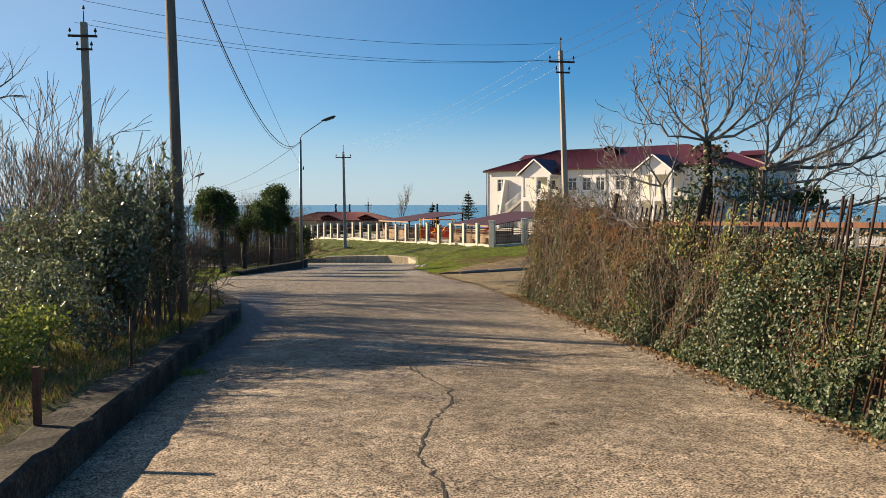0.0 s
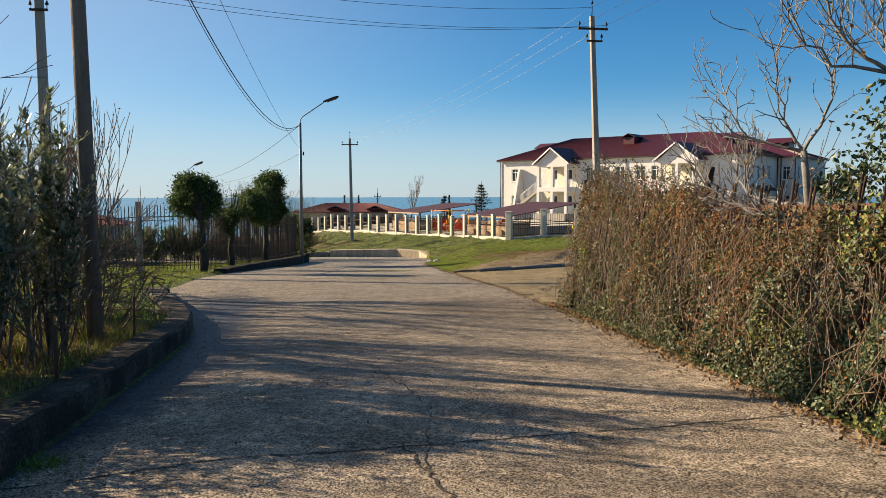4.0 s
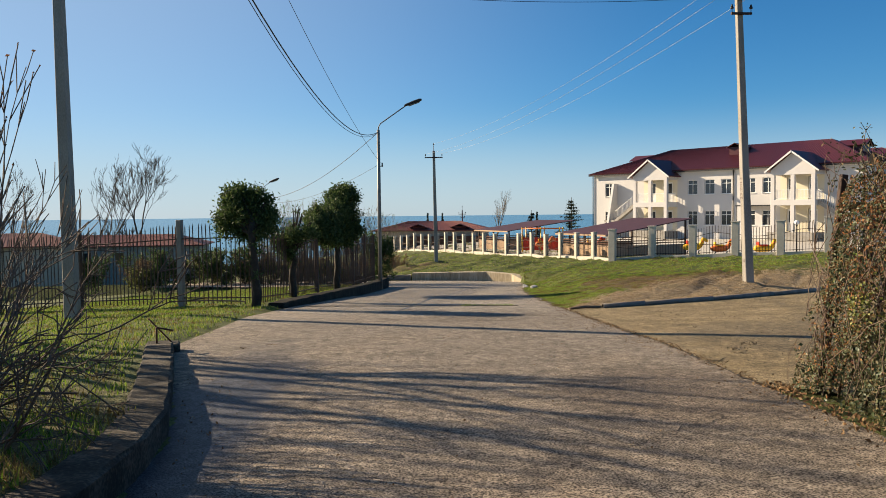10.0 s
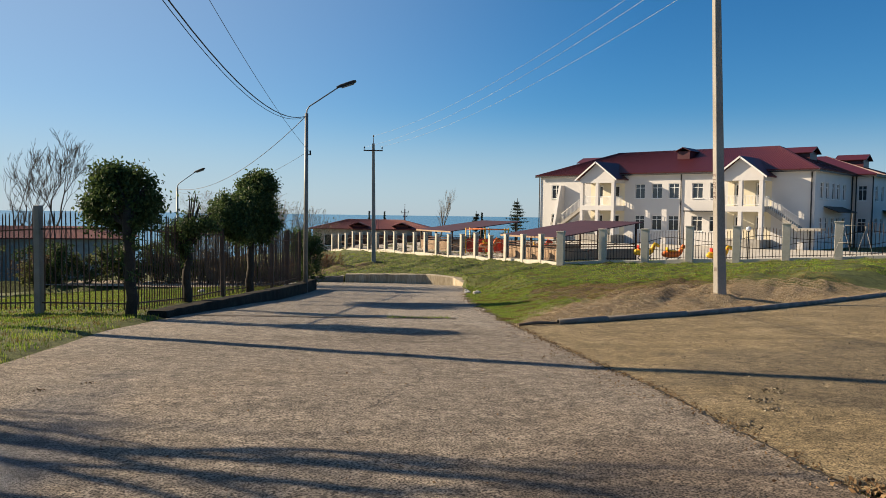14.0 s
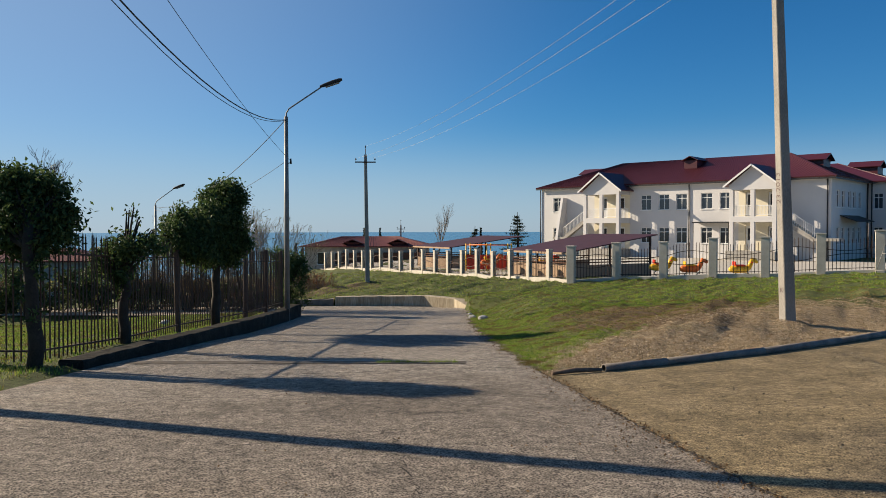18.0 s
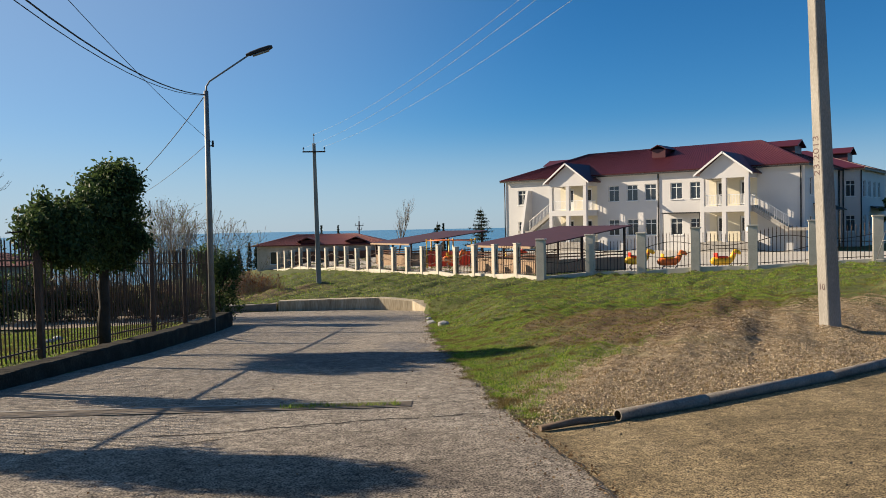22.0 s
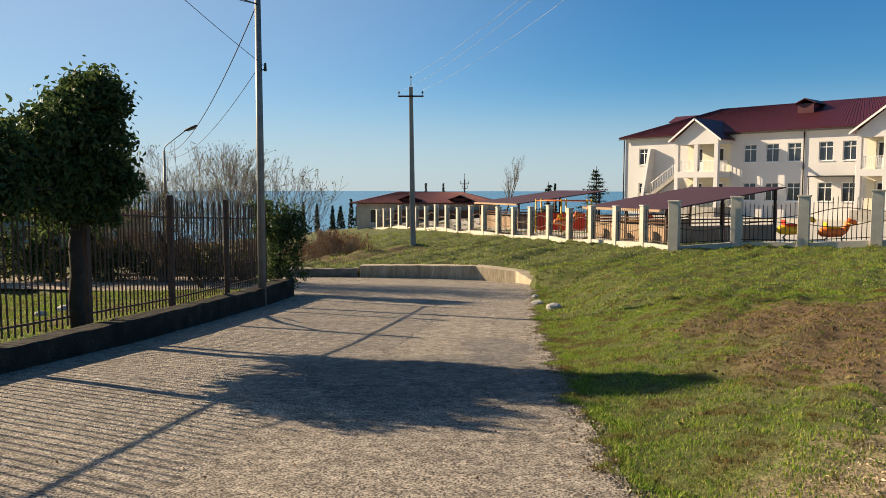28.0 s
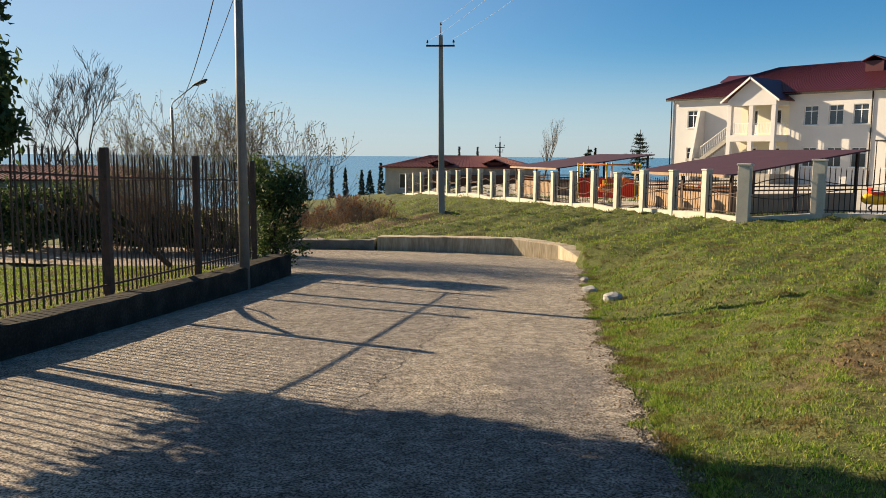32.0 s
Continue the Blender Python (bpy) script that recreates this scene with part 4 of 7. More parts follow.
part("soffit", Shape().box(32.1, 12.22, EAVE - 0.12, WE + 0.38, 12.6, EAVE - 0.10).box(WE, 12.6, EAVE - 0.12, WE + 0.38, 25.4, EAVE - 0.10), M["frame_white"], wing)
for x, y in ((31.9, 12.5), (WE + 0.08, 12.5), (WE + 0.08, 25.0)):
    part("downpipe", Shape().rod((x, y, BASE), (x, y, EAVE - 0.25), 0.06), M["black"], wing)
end_dormer(wing, 28.6, 31.2, 18.8, 6.9, 2.2, 0.9)
part("side_canopy", Shape().plate([(WE, 17.0, 2.2), (WE + 1.3, 17.0, 1.75), (WE + 1.3, 23.0, 1.75), (WE, 23.0, 2.2)], 0.08), M["black"], wing, "dark sloping canopy on the side wall")
part("floor", Shape().box(31.6, 12.96, 2.15, WE - 0.36, 24.6, 2.35), M["concrete"], wing)


# ---- plants ----
def rod_mesh(name, segs, mat, n=5):
    """Many tapered rods at once; segs: rows of p0, p1, r0, r1."""
    a = np.array([[*p0, *p1, r0, r1] for p0, p1, r0, r1 in segs], float)
    p0, p1, r0, r1 = a[:, :3], a[:, 3:6], a[:, 6], a[:, 7]
    d = p1 - p0
    d /= np.linalg.norm(d, axis=1)[:, None] + 1e-9
    ref = np.where(np.abs(d[:, 2:3]) < 0.9, np.array([[0, 0, 1.0]]), np.array([[1.0, 0, 0]]))
    u = np.cross(d, ref)
    u /= np.linalg.norm(u, axis=1)[:, None] + 1e-9
    w = np.cross(d, u)
    t = np.arange(n) * 2 * np.pi / n
    ring = u[:, None, :] * np.cos(t)[None, :, None] + w[:, None, :] * np.sin(t)[None, :, None]
    low = p0[:, None, :] + ring * r0[:, None, None]
    high = p1[:, None, :] + ring * r1[:, None, None]
    v = np.concatenate([low, high], 1).reshape(-1, 3)
    k = (np.arange(len(a)) * 2 * n)[:, None, None]
    i = np.arange(n)
    q = np.stack([i, (i + 1) % n, n + (i + 1) % n, n + i], -1)[None]
    return bulk(name, v, (k + q).reshape(-1, 4), mat, True)


def branching(rnd, base, direction, length, radius, depth, spread=0.6, up=0.15, kids=(2, 4), taper=0.7, shrink=0.72, wig=0.12):
    """Segments of a bare tree, and the tips of its twigs."""
    segs, tips = [], []

    def grow(p, d, ln, r, k):
        steps = 3 if k > 0 else 2
        pts = [p]
        for i in range(steps):
            d = (d + Vector((rnd.gauss(0, wig), rnd.gauss(0, wig), rnd.gauss(0, wig) + up * 0.4))).normalized()
            q = p + d * (ln / steps)
            ra = r * (1 - (1 - taper) * i / steps)
            rb = r * (1 - (1 - taper) * (i + 1) / steps)
            segs.append((tuple(p), tuple(q), ra, rb))
            p = q
            pts.append(q)
        if k == 0:
            tips.append(tuple(p))
            return
        for j in range(rnd.randint(*kids)):
            a = d.orthogonal().normalized()
            a.rotate(Matrix.Rotation(rnd.uniform(0, 2 * math.pi), 3, d))
            nd = (d + a * rnd.uniform(0.5, 1.3) * spread + Vector((0, 0, up))).normalized()
            s = pts[rnd.choice([-1, -1, -2, 1])] if k > 1 else pts[rnd.choice([-1, -2, 1, 2])]
            grow(s, nd, ln * shrink * rnd.uniform(0.75, 1.15), r * taper * rnd.uniform(0.55, 0.8), k - 1)

    grow(Vector(base), Vector(direction).normalized(), length, radius, depth)
    return segs, tips


def bare_tree(name, x, y, z, height, label, seed, mat="bark", depth=5, trunk=0.28, radius=None, spread=0.6, up=0.15, kids=(2, 4), lean=(0, 0), floor=0.004):
    rnd = random.Random(seed)
    ob = thing(name, x, y, z, label, "tree")
    r = radius or height * 0.022
    segs, tips = branching(rnd, (0, 0, -0.3), (lean[0], lean[1], 1), height * trunk + 0.3, r, depth, spread, up, kids)
    k = height / max(t[2] for t in tips)
    segs = [(tuple(c * k for c in p0), tuple(c * k for c in p1), max(ra, floor), max(rb, floor * 0.8)) for p0, p1, ra, rb in segs]
    tips = [tuple(c * k for c in t) for t in tips]
    big = [q for q in segs if q[2] > r * 0.42]
    thin = [q for q in segs if q[2] <= r * 0.42]
    part("trunk", rod_mesh("trunk", big, M[mat], 8), M[mat], ob)
    tagged(part("twig", rod_mesh("twig", thin, M[mat], 4), M[mat], ob), kind="stuff")
    return ob, tips


def bare_shrub(x, y, z, height, label, seed, stems=9, mat="twig", leafy=0, fan=0.5, depth=3, up=0.12, wig=0.12, grow=1.0):
    """Many stems from one foot; leafy: dead or green leaves left on them."""
    rnd = random.Random(seed)
    ob = thing("shrub", x, y, z, label, "shrub")
    segs, tips = [], []
    for i in range(stems):
        a = rnd.uniform(0, 2 * math.pi)
        s, t = branching(rnd, (0.12 * math.cos(a), 0.12 * math.sin(a), -0.1), (fan * math.cos(a) * rnd.random(), fan * math.sin(a) * rnd.random(), 1), height * rnd.uniform(0.3, 0.5) * grow, 0.013, depth, 0.5, up, (2, 3), wig=wig)
        segs += s
        tips += t
    cap = sorted(t[2] for t in tips)[int(len(tips) * 0.8)]
    k = min(1.6, height / max(cap, 0.05))
    segs = [((p0[0], p0[1], p0[2] * k), (p1[0], p1[1], p1[2] * k), max(r0, 0.0045), max(r1, 0.0038)) for p0, p1, r0, r1 in segs if p1[2] * k < height * 1.12]
    tips = [(t[0], t[1], t[2] * k) for t in tips if t[2] * k < height * 1.12]
    main = [q for q in segs if q[2] > 0.0085]
    fine = [q for q in segs if q[2] <= 0.0085]
    for piece, part_segs in (("stem", main), ("twig", fine)):
        if part_segs:
            tagged(part(piece, rod_mesh(piece, part_segs, M[mat], 4), M[mat], ob), kind="stuff")
    return ob, segs, tips


def leafy_shrub(x, y, z, height, width, label, seed, leaf="leaf_bright", count=2600, size=0.045, stems=14):
    """Upright stems thick with narrow leaves, with gaps and an uneven top."""
    rnd = random.Random(seed)
    ob, segs, tips = bare_shrub(x, y, z, height, label, seed, stems, "twig", fan=width / height, depth=3)
    pts = []
    pool = [q for q in segs if q[1][2] > height * 0.12]
    for i in range(count):
        p0, p1, r0, r1 = rnd.choice(pool)
        t = rnd.random()
        pts.append([p0[j] + (p1[j] - p0[j]) * t + rnd.gauss(0, 0.05) for j in range(3)])
    v, f = leaves(np.array(pts), size, 0.36)
    part("foliage", bulk("foliage", v, f, M[leaf]), M[leaf], ob)
    return ob


def spired_shrub(x, y, z, height, width, label, seed, spires=12, leaf="leaf_gloss", size=0.052):
    """Upright stems, each a spire of leaves that point up and outwards."""
    rnd = random.Random(seed)
    ob = thing("shrub", x, y, z, label, "shrub")
    stem, at, axis = [], [], []
    for i in range(spires):
        a = rnd.uniform(0, 2 * math.pi)
        reach = width * rnd.random() ** 0.5
        top = height * rnd.uniform(0.62, 1.0) * (1 - 0.2 * reach / width)
        foot = Vector((0.15 * math.cos(a), 0.15 * math.sin(a), -0.1))
        tip = Vector((reach * math.cos(a), reach * math.sin(a), top))
        knee = Vector((tip.x * 0.75 + rnd.gauss(0, 0.04), tip.y * 0.75 + rnd.gauss(0, 0.04), top * 0.45))
        stem += [(tuple(foot), tuple(knee), 0.014, 0.009), (tuple(knee), tuple(tip), 0.009, 0.004)]
        shoots = [(knee, tip, 1.0)]
        for k in range(7):
            u = rnd.uniform(0.0, 0.75)
            s0 = knee.lerp(tip, u) if rnd.random() < 0.7 else foot.lerp(knee, rnd.uniform(0.35, 1.0))
            b = rnd.uniform(0, 2 * math.pi)
            s1 = s0 + Vector((math.cos(b) * 0.6, math.sin(b) * 0.6, rnd.uniform(0.5, 1.1))) * rnd.uniform(0.2, 0.42)
            stem.append((tuple(s0), tuple(s1), 0.006, 0.003))
            shoots.append((s0, s1, 0.45))
        for s0, s1, share in shoots:
            for k in range(64 if share == 1.0 else 22):
                u = rnd.random() ** 0.8
                b = rnd.uniform(0, 2 * math.pi)
                at.append(tuple(s0.lerp(s1, u)))
                axis.append((math.cos(b), math.sin(b), rnd.uniform(0.2, 1.1) + (1.2 if u > 0.95 else 0)))
    tagged(part("stem", rod_mesh("stem", stem, M["twig"], 5), M["twig"], ob), kind="stuff")
    c, d = np.array(at), np.array(axis)
    d /= np.linalg.norm(d, axis=1)[:, None]
    s = (size * np.random.default_rng(seed).uniform(0.65, 1.3, len(c)))[:, None]
    across = np.cross(d, np.array([0.0, 0.0, 1.0]))
    across /= np.linalg.norm(across, axis=1)[:, None] + 1e-9
    c = c + d * 0.012
    mid = c + d * s + np.array([0, 0, 0.1]) * s
    v = np.stack([c, mid + across * s * 0.36, c + d * s * 2, mid - across * s * 0.36], 1).reshape(-1, 3)
    k = np.arange(len(c))[:, None] * 4
    part("foliage", bulk("foliage", v, np.concatenate([k + np.array([0, 1, 2]), k + np.array([0, 2, 3])]), M[leaf]), M[leaf], ob)
    return ob


def tufted(points, leaves_each=45, size=0.085):
    """Leaves gathered in tufts round a part of the points, with some strays."""
    n = len(points)
    heart = points[rng.choice(n, max(4, n // leaves_each), replace=False)]
    pick = heart[rng.integers(0, len(heart), int(n * 0.96))]
    out = pick + rng.normal(size=pick.shape) * size * rng.uniform(0.6, 1.3, (len(pick), 1))
    return np.concatenate([out, points[rng.choice(n, int(n * 0.04), replace=False)]])


def crown_points(count, lobes, hollow=0.55):
    """Points in the outer shells of several lobes (x, y, z, rx, ry, rz)."""
    out = []
    w = np.array([l[3] * l[4] for l in lobes])
    for l, n in zip(lobes, (count * w / w.sum()).astype(int)):
        d = rng.normal(size=(n, 3))
        d /= np.linalg.norm(d, axis=1)[:, None]
        r = hollow + (1.06 - hollow) * rng.random(n) ** 0.6
        bumps = np.where(rng.random(n) < 0.12, 1.1, 1.0) + 0.3 * np.sin(5 * d[:, 0] + 3 * d[:, 2] + l[0]) * np.sin(4 * d[:, 1] - 2 * d[:, 2])
        out.append(np.array(l[:3]) + d * (r * bumps)[:, None] * np.array(l[3:6]))
    return np.concatenate(out)


def evergreen(name, x, y, z, lobes, label, count, size, leaf="leaf_bay", trunk_to=1.5, trunk_r=0.13, seed=1, mat="dark_bark"):
    """A dark-leaved tree: trunk, limbs into each lobe, and a crown of single leaves."""
    rnd = random.Random(seed)
    ob = thing(name, x, y, z, label, "tree")
    tr = Shape()
    pts = [Vector((0, 0, -0.25))]
    for i in range(1, 7):
        pts.append(Vector((rnd.gauss(0, 0.035), rnd.gauss(0, 0.035), trunk_to * i / 6)))
    tr.tube(pts, [trunk_r * (1.25 - 0.09 * i) for i in range(7)], 10)
    part("trunk", tr, M[mat], ob)
    segs = []
    for l in lobes:
        for k in range(4):
            q = Vector(l[:3]) + Vector((rnd.gauss(0, l[3] * 0.45), rnd.gauss(0, l[4] * 0.45), rnd.gauss(0, l[5] * 0.4)))
            segs.append((tuple(pts[-1 - (k % 2)]), tuple(q), trunk_r * 0.4, trunk_r * 0.12))
    tagged(part("limb", rod_mesh("limb", segs, M[mat], 6), M[mat], ob), kind="stuff")
    v, f = leaves(tufted(crown_points(count, [(*l[:3], *(0.92 * r for r in l[3:])) for l in lobes], 0.4)), size, 0.45)
    part("crown", bulk("crown", v, f, M[leaf]), M[leaf], ob)
    return ob


def gz(x, y):
    return float(ground_z(x, y))


# ---- iron fence on the left ----
fence_line = [(-24, 29.5), (-10.4, 25.4), (-7.28, 24.25), (-5.3, 23.75), (-4.95, 26.6), (-4.74, 29.4), (-4.52, 32.2), (-4.32, 35.0), (-4.2, 37.9), (-4.1, 40.7)]
fence = thing("fence", -5.3, 23.75, gz(-5.3, 23.75), "dark rusty iron picket fence along the kerb", "fence")
bar = Shape().box(-0.009, -0.009, 0, 0.009, 0.009, 1.93).add([(-0.009, -0.009, 1.93), (0.009, -0.009, 1.93), (0.009, 0.009, 1.93), (-0.009, 0.009, 1.93), (0, 0, 2.02)], [(0, 1, 4), (1, 2, 4), (2, 3, 4), (3, 0, 4)]).mesh("picket")
post = Shape().box(-0.05, -0.05, -0.4, 0.05, 0.05, 2.13, 0.008).mesh("post")
post_pale = Shape().box(-0.07, -0.07, -0.4, 0.07, 0.07, 2.2, 0.01).mesh("post")
fo = Vector((-5.3, 23.75, gz(-5.3, 23.75)))
fr = random.Random(3)


def fence_foot(x, y):
    return gz(x, y) if y < 24.2 or x < -6 else float(np.interp(y, [23.75, 29.4, 35, 41], [-0.95, -1.17, -1.5, -1.75]))


for i, ((x0, y0), (x1, y1)) in enumerate(zip(fence_line, fence_line[1:])):
    ln = math.hypot(x1 - x0, y1 - y0)
    ang = math.degrees(math.atan2(y1 - y0, x1 - x0))
    spans = max(1, round(ln / 2.9)) if i < 3 else 1
    for k in range(spans):
        ax, ay = x0 + (x1 - x0) * k / spans, y0 + (y1 - y0) * k / spans
        bx, by = x0 + (x1 - x0) * (k + 1) / spans, y0 + (y1 - y0) * (k + 1) / spans
        az, bz = fence_foot(ax, ay), fence_foot(bx, by)
        pale = i == 2 and k == 0
        part("post", post_pale if pale else post, M["steel"] if pale else M["fence_iron"], fence, "grey post" if pale else "", Matrix.Translation(Vector((ax, ay, az)) - fo) @ pose(0, 0, 0, fr.gauss(0, 0.5), fr.gauss(0, 0.5), ang))
        for h in (0.22, 1.72):
            part("rail", Shape().rod(Vector((ax, ay, az + h)) - fo, Vector((bx, by, bz + h)) - fo, 0.02, n=4), M["fence_iron"], fence)
        n = max(2, round(math.hypot(bx - ax, by - ay) / 0.125))
        if i == 0 and k < 2:
            n //= 2
        for j in range(1, n):
            t = j / n
            part("picket", bar, M["fence_iron"], fence, "", Matrix.Translation(Vector((ax + (bx - ax) * t, ay + (by - ay) * t, az + (bz - az) * t + 0.08 + fr.gauss(0, 0.015))) - fo) @ pose(0, 0, 0, fr.gauss(0, 0.5), fr.gauss(0, 0.7), ang))
part("post", post, M["fence_iron"], fence, "", Matrix.Translation(Vector((-4.1, 40.7, fence_foot(-4.1, 40.7))) - fo))

# ---- school fence: pale pillars and iron panels ----
left_row = [(9.0 + (-6.55 - 9.0) * i / 20, 51.0 + 35.0 * i / 20) for i in range(21)]
right_row = [(11.35 + 2.02 * i, 51.0 - 1.2 * i) for i in range(12)]
row = list(reversed(left_row)) + right_row
school = thing("fence", 9.0, 51.0, gz(9.0, 51.0), "iron panel fence between pale concrete pillars", "fence")
so = Vector((9.0, 51.0, gz(9.0, 51.0)))
pil_small = Shape().box(-0.13, -0.13, -0.3, 0.13, 0.13, 1.62, 0.01).box(-0.15, -0.15, 1.622, 0.15, 0.15, 1.68, 0.01).mesh("pillar")
pil_big = Shape().box(-0.19, -0.19, -0.3, 0.19, 0.19, 1.86, 0.01).box(-0.22, -0.22, 1.862, 0.22, 0.22, 1.93, 0.01).mesh("pillar")
for i, (x, y) in enumerate(row):
    big = i >= 20
    part("pillar", pil_big if big else pil_small, M["pillar"], school, "", Matrix.Translation(Vector((x, y, gz(x, y))) - so) @ pose(0, 0, 0, 0, 0, -30.0 if big else -65.0))
panel_bar = Shape().rod((0, 0, 0), (0, 0, 0.93), 0.015, n=4).rod((0, 0, 0.93), (0, 0, 1.0), 0.02, 0.002, n=4).mesh("bar")
for i, ((x0, y0), (x1, y1)) in enumerate(zip(row, row[1:])):
    big = i >= 20
    h = 1.55 if big else 1.35
    p = Shape()
    d0 = Vector((x1 - x0, y1 - y0, 0)).normalized()
    a, b = Vector((x0, y0, gz(x0, y0))) - so, Vector((x1, y1, gz(x1, y1))) - so
    n = 15 if big else 13
    mid = i % 2
    for j in range(1, n):
        t = j / n
        arch = 0.22 * math.sin(math.pi * t)
        q = a.lerp(b, t)
        top = h + 0.05 + (arch if mid == 0 else 0.18 - arch * 0.8)
        if i >= 12:
            part("bar", panel_bar, M["iron"], school, "", Matrix.Translation(q + Vector((0, 0, 0.2))) @ Matrix.Diagonal((1, 1, top - 0.2, 1)))
        else:
            p.rod(q + Vector((0, 0, 0.2)), q + Vector((0, 0, top)), 0.016, 0.010, n=4)
    for z0, bow in ((0.28, 0), (h - 0.35, 0.18 if mid == 0 else -0.12), (h * 0.55, -0.15 if mid == 0 else 0.1)):
        pts = [a.lerp(b, 0.06 + 0.88 * k / 8) + Vector((0, 0, z0 + bow * math.sin(math.pi * k / 8))) for k in range(9)]
        part("rail", Shape().tube(pts, 0.02, 4), M["iron"], school)
    if i < 12:
        tagged(part("panel", p, M["iron"], school), kind="stuff")
    d = (b - a).normalized()
    nn = Vector((-d.y, d.x, 0)) * 0.1
    c0, c1 = a.lerp(b, 0.05), a.lerp(b, 0.95)
    part("plinth", Shape().add([c0 - nn + Vector((0, 0, -0.3)), c1 - nn + Vector((0, 0, -0.3)), c1 + nn + Vector((0, 0, -0.3)), c0 + nn + Vector((0, 0, -0.3)), c0 - nn + Vector((0, 0, 0.17)), c1 - nn + Vector((0, 0, 0.17)), c1 + nn + Vector((0, 0, 0.17)), c0 + nn + Vector((0, 0, 0.17))],
                                  [(3, 2, 1, 0), (4, 5, 6, 7), (0, 1, 5, 4), (1, 2, 6, 5), (2, 3, 7, 6), (3, 0, 4, 7)]), M["pillar"], school)


# ---- poles, lamps and wires ----
def insulators(ob, pts):
    for p in pts:
        p = Vector(p)
        s = Shape().rod(p, p + Vector((0, 0, 0.12)), 0.012, n=5).rod(p + Vector((0, 0, 0.10)), p + Vector((0, 0, 0.15)), 0.045, 0.05).rod(p + Vector((0, 0, 0.152)), p + Vector((0, 0, 0.22)), 0.035, 0.02)
        part("insulator", s, M["black"], ob)


def concrete_pole(x, y, z, height, w0, w1, label, lean=(0, 0), arm=1.1, turn=0.0, arms=True, mat="pole", single=False):
    ob = thing("utility_pole", x, y, z, label, "pole", rz=turn)
    t = Vector((lean[0], lean[1], height))
    a, b = w0 / 2, w1 / 2
    s = Shape()
    rings = []
    for k in range(9):
        q = k / 8
        c, w = Vector((0, 0, -0.4)).lerp(t, q), a + (b - a) * q
        e = w * 0.88
        rings.append([c + Vector(o) for o in ((-w, -e, 0), (-e, -w, 0), (e, -w, 0), (w, -e, 0), (w, e, 0), (e, w, 0), (-e, w, 0), (-w, e, 0))])
    s.add([p for r in rings for p in r], [(k * 8 + i, k * 8 + (i + 1) % 8, k * 8 + 8 + (i + 1) % 8, k * 8 + 8 + i) for k in range(8) for i in range(8)] + [tuple(range(64, 72))])
    part("shaft", s, M[mat], ob)
    if arms:
        c = t + Vector((0, 0, -0.5))
        part("crossarm", Shape().box(-arm / 2, -0.04, 0, arm / 2, 0.04, 0.07, m=Matrix.Translation(c + Vector((0, -w1 / 2 - 0.045, 0)))), M["iron"], ob)
        part("spike", Shape().rod(t, t + Vector((0, 0, 0.35)), 0.02, n=6), M["iron"], ob)
        insulators(ob, [c + Vector((sx, -w1 / 2 - 0.045, 0.07)) for sx in (-arm / 2 + 0.05, arm / 2 - 0.05)] + [t + Vector((0, 0, 0.33))])
        if single:
            return ob
        part("brace", Shape().box(-arm * 0.22, -0.035, 0, arm * 0.32, 0.035, 0.06, m=Matrix.Translation(c + Vector((0, -w1 / 2 - 0.045, -0.42)))), M["iron"], ob)
        insulators(ob, [c + Vector((sx, -w1 / 2 - 0.045, -0.36)) for sx in (-arm * 0.2, arm * 0.3)])
    return ob


P3 = (8.13, 27.16, gz(8.13, 27.16))
concrete_pole(*P3, 7.9 - P3[2] - 0.1, 0.245, 0.15, "tall tapered concrete power pole with crossarm", (-0.39, 0.0), turn=5.0)


def lettering(body, size, name):
    """The outline of painted characters as a thin mesh."""
    cu = bpy.data.curves.new(name, "FONT")
    cu.body, cu.size, cu.extrude = body, size, 0.0015
    ob = new(name, cu)
    bpy.context.view_layer.update()
    me = bpy.data.meshes.new_from_object(ob.evaluated_get(bpy.context.evaluated_depsgraph_get()))
    bpy.data.objects.remove(ob)
    return me


M["paint_dark"] = material("faded_dark_paint", [(0.07, 0.045, 0.045), (0.16, 0.11, 0.10)], 0.8, 20, 90, 0.0)
date_mark = tagged(part("marking", lettering("23.2013", 0.2, "marking"), M["paint_dark"]), "faded dark painted digits on the concrete pole", "marking")
date_mark.matrix_world = pose(*P3, 0, 0, 5.0) @ Matrix.Translation((-0.231, -0.05, 2.4)) @ Matrix(((0, 0, -1, 0), (0, 1, 0, 0), (1, 0, 0, 0), (0, 0, 0, 1))) @ pose(0, 0, 0, 0, -2.1, 0)
num_mark = tagged(part("marking", lettering("10", 0.14, "marking"), M["paint_dark"]), "faded painted number low on the concrete pole", "marking")
num_mark.matrix_world = pose(*P3, 0, 0, 5.0) @ Matrix.Translation((-0.165, 0.07, 0.6)) @ Matrix(((0, 0, -1, 0), (-1, 0, 0, 0), (0, 1, 0, 0), (0, 0, 0, 1)))
P2 = (-1.64, 59.5, gz(-1.64, 59.5))
concrete_pole(*P2, 5.7 - P2[2], 0.28, 0.17, "concrete power pole standing in the grass", (-0.1, 0), 1.25, single=True)
PL2 = (-9.22, 22.5, gz(-9.22, 22.5))
concrete_pole(*PL2, 7.5 - PL2[2], 0.29, 0.19, "concrete power pole behind the shrubs", (-0.1, 0), 0.9)
wp = thing("utility_pole", -3.25, 8.45, -0.2, "dark weathered timber pole beside the kerb", "pole")
part("shaft", Shape().tube([(0, 0, -0.4), (-0.1, 0.05, 4.0), (-0.2, 0.08, 8.6)], [0.088, 0.08, 0.07], 12), M["pole_dark"], wp)
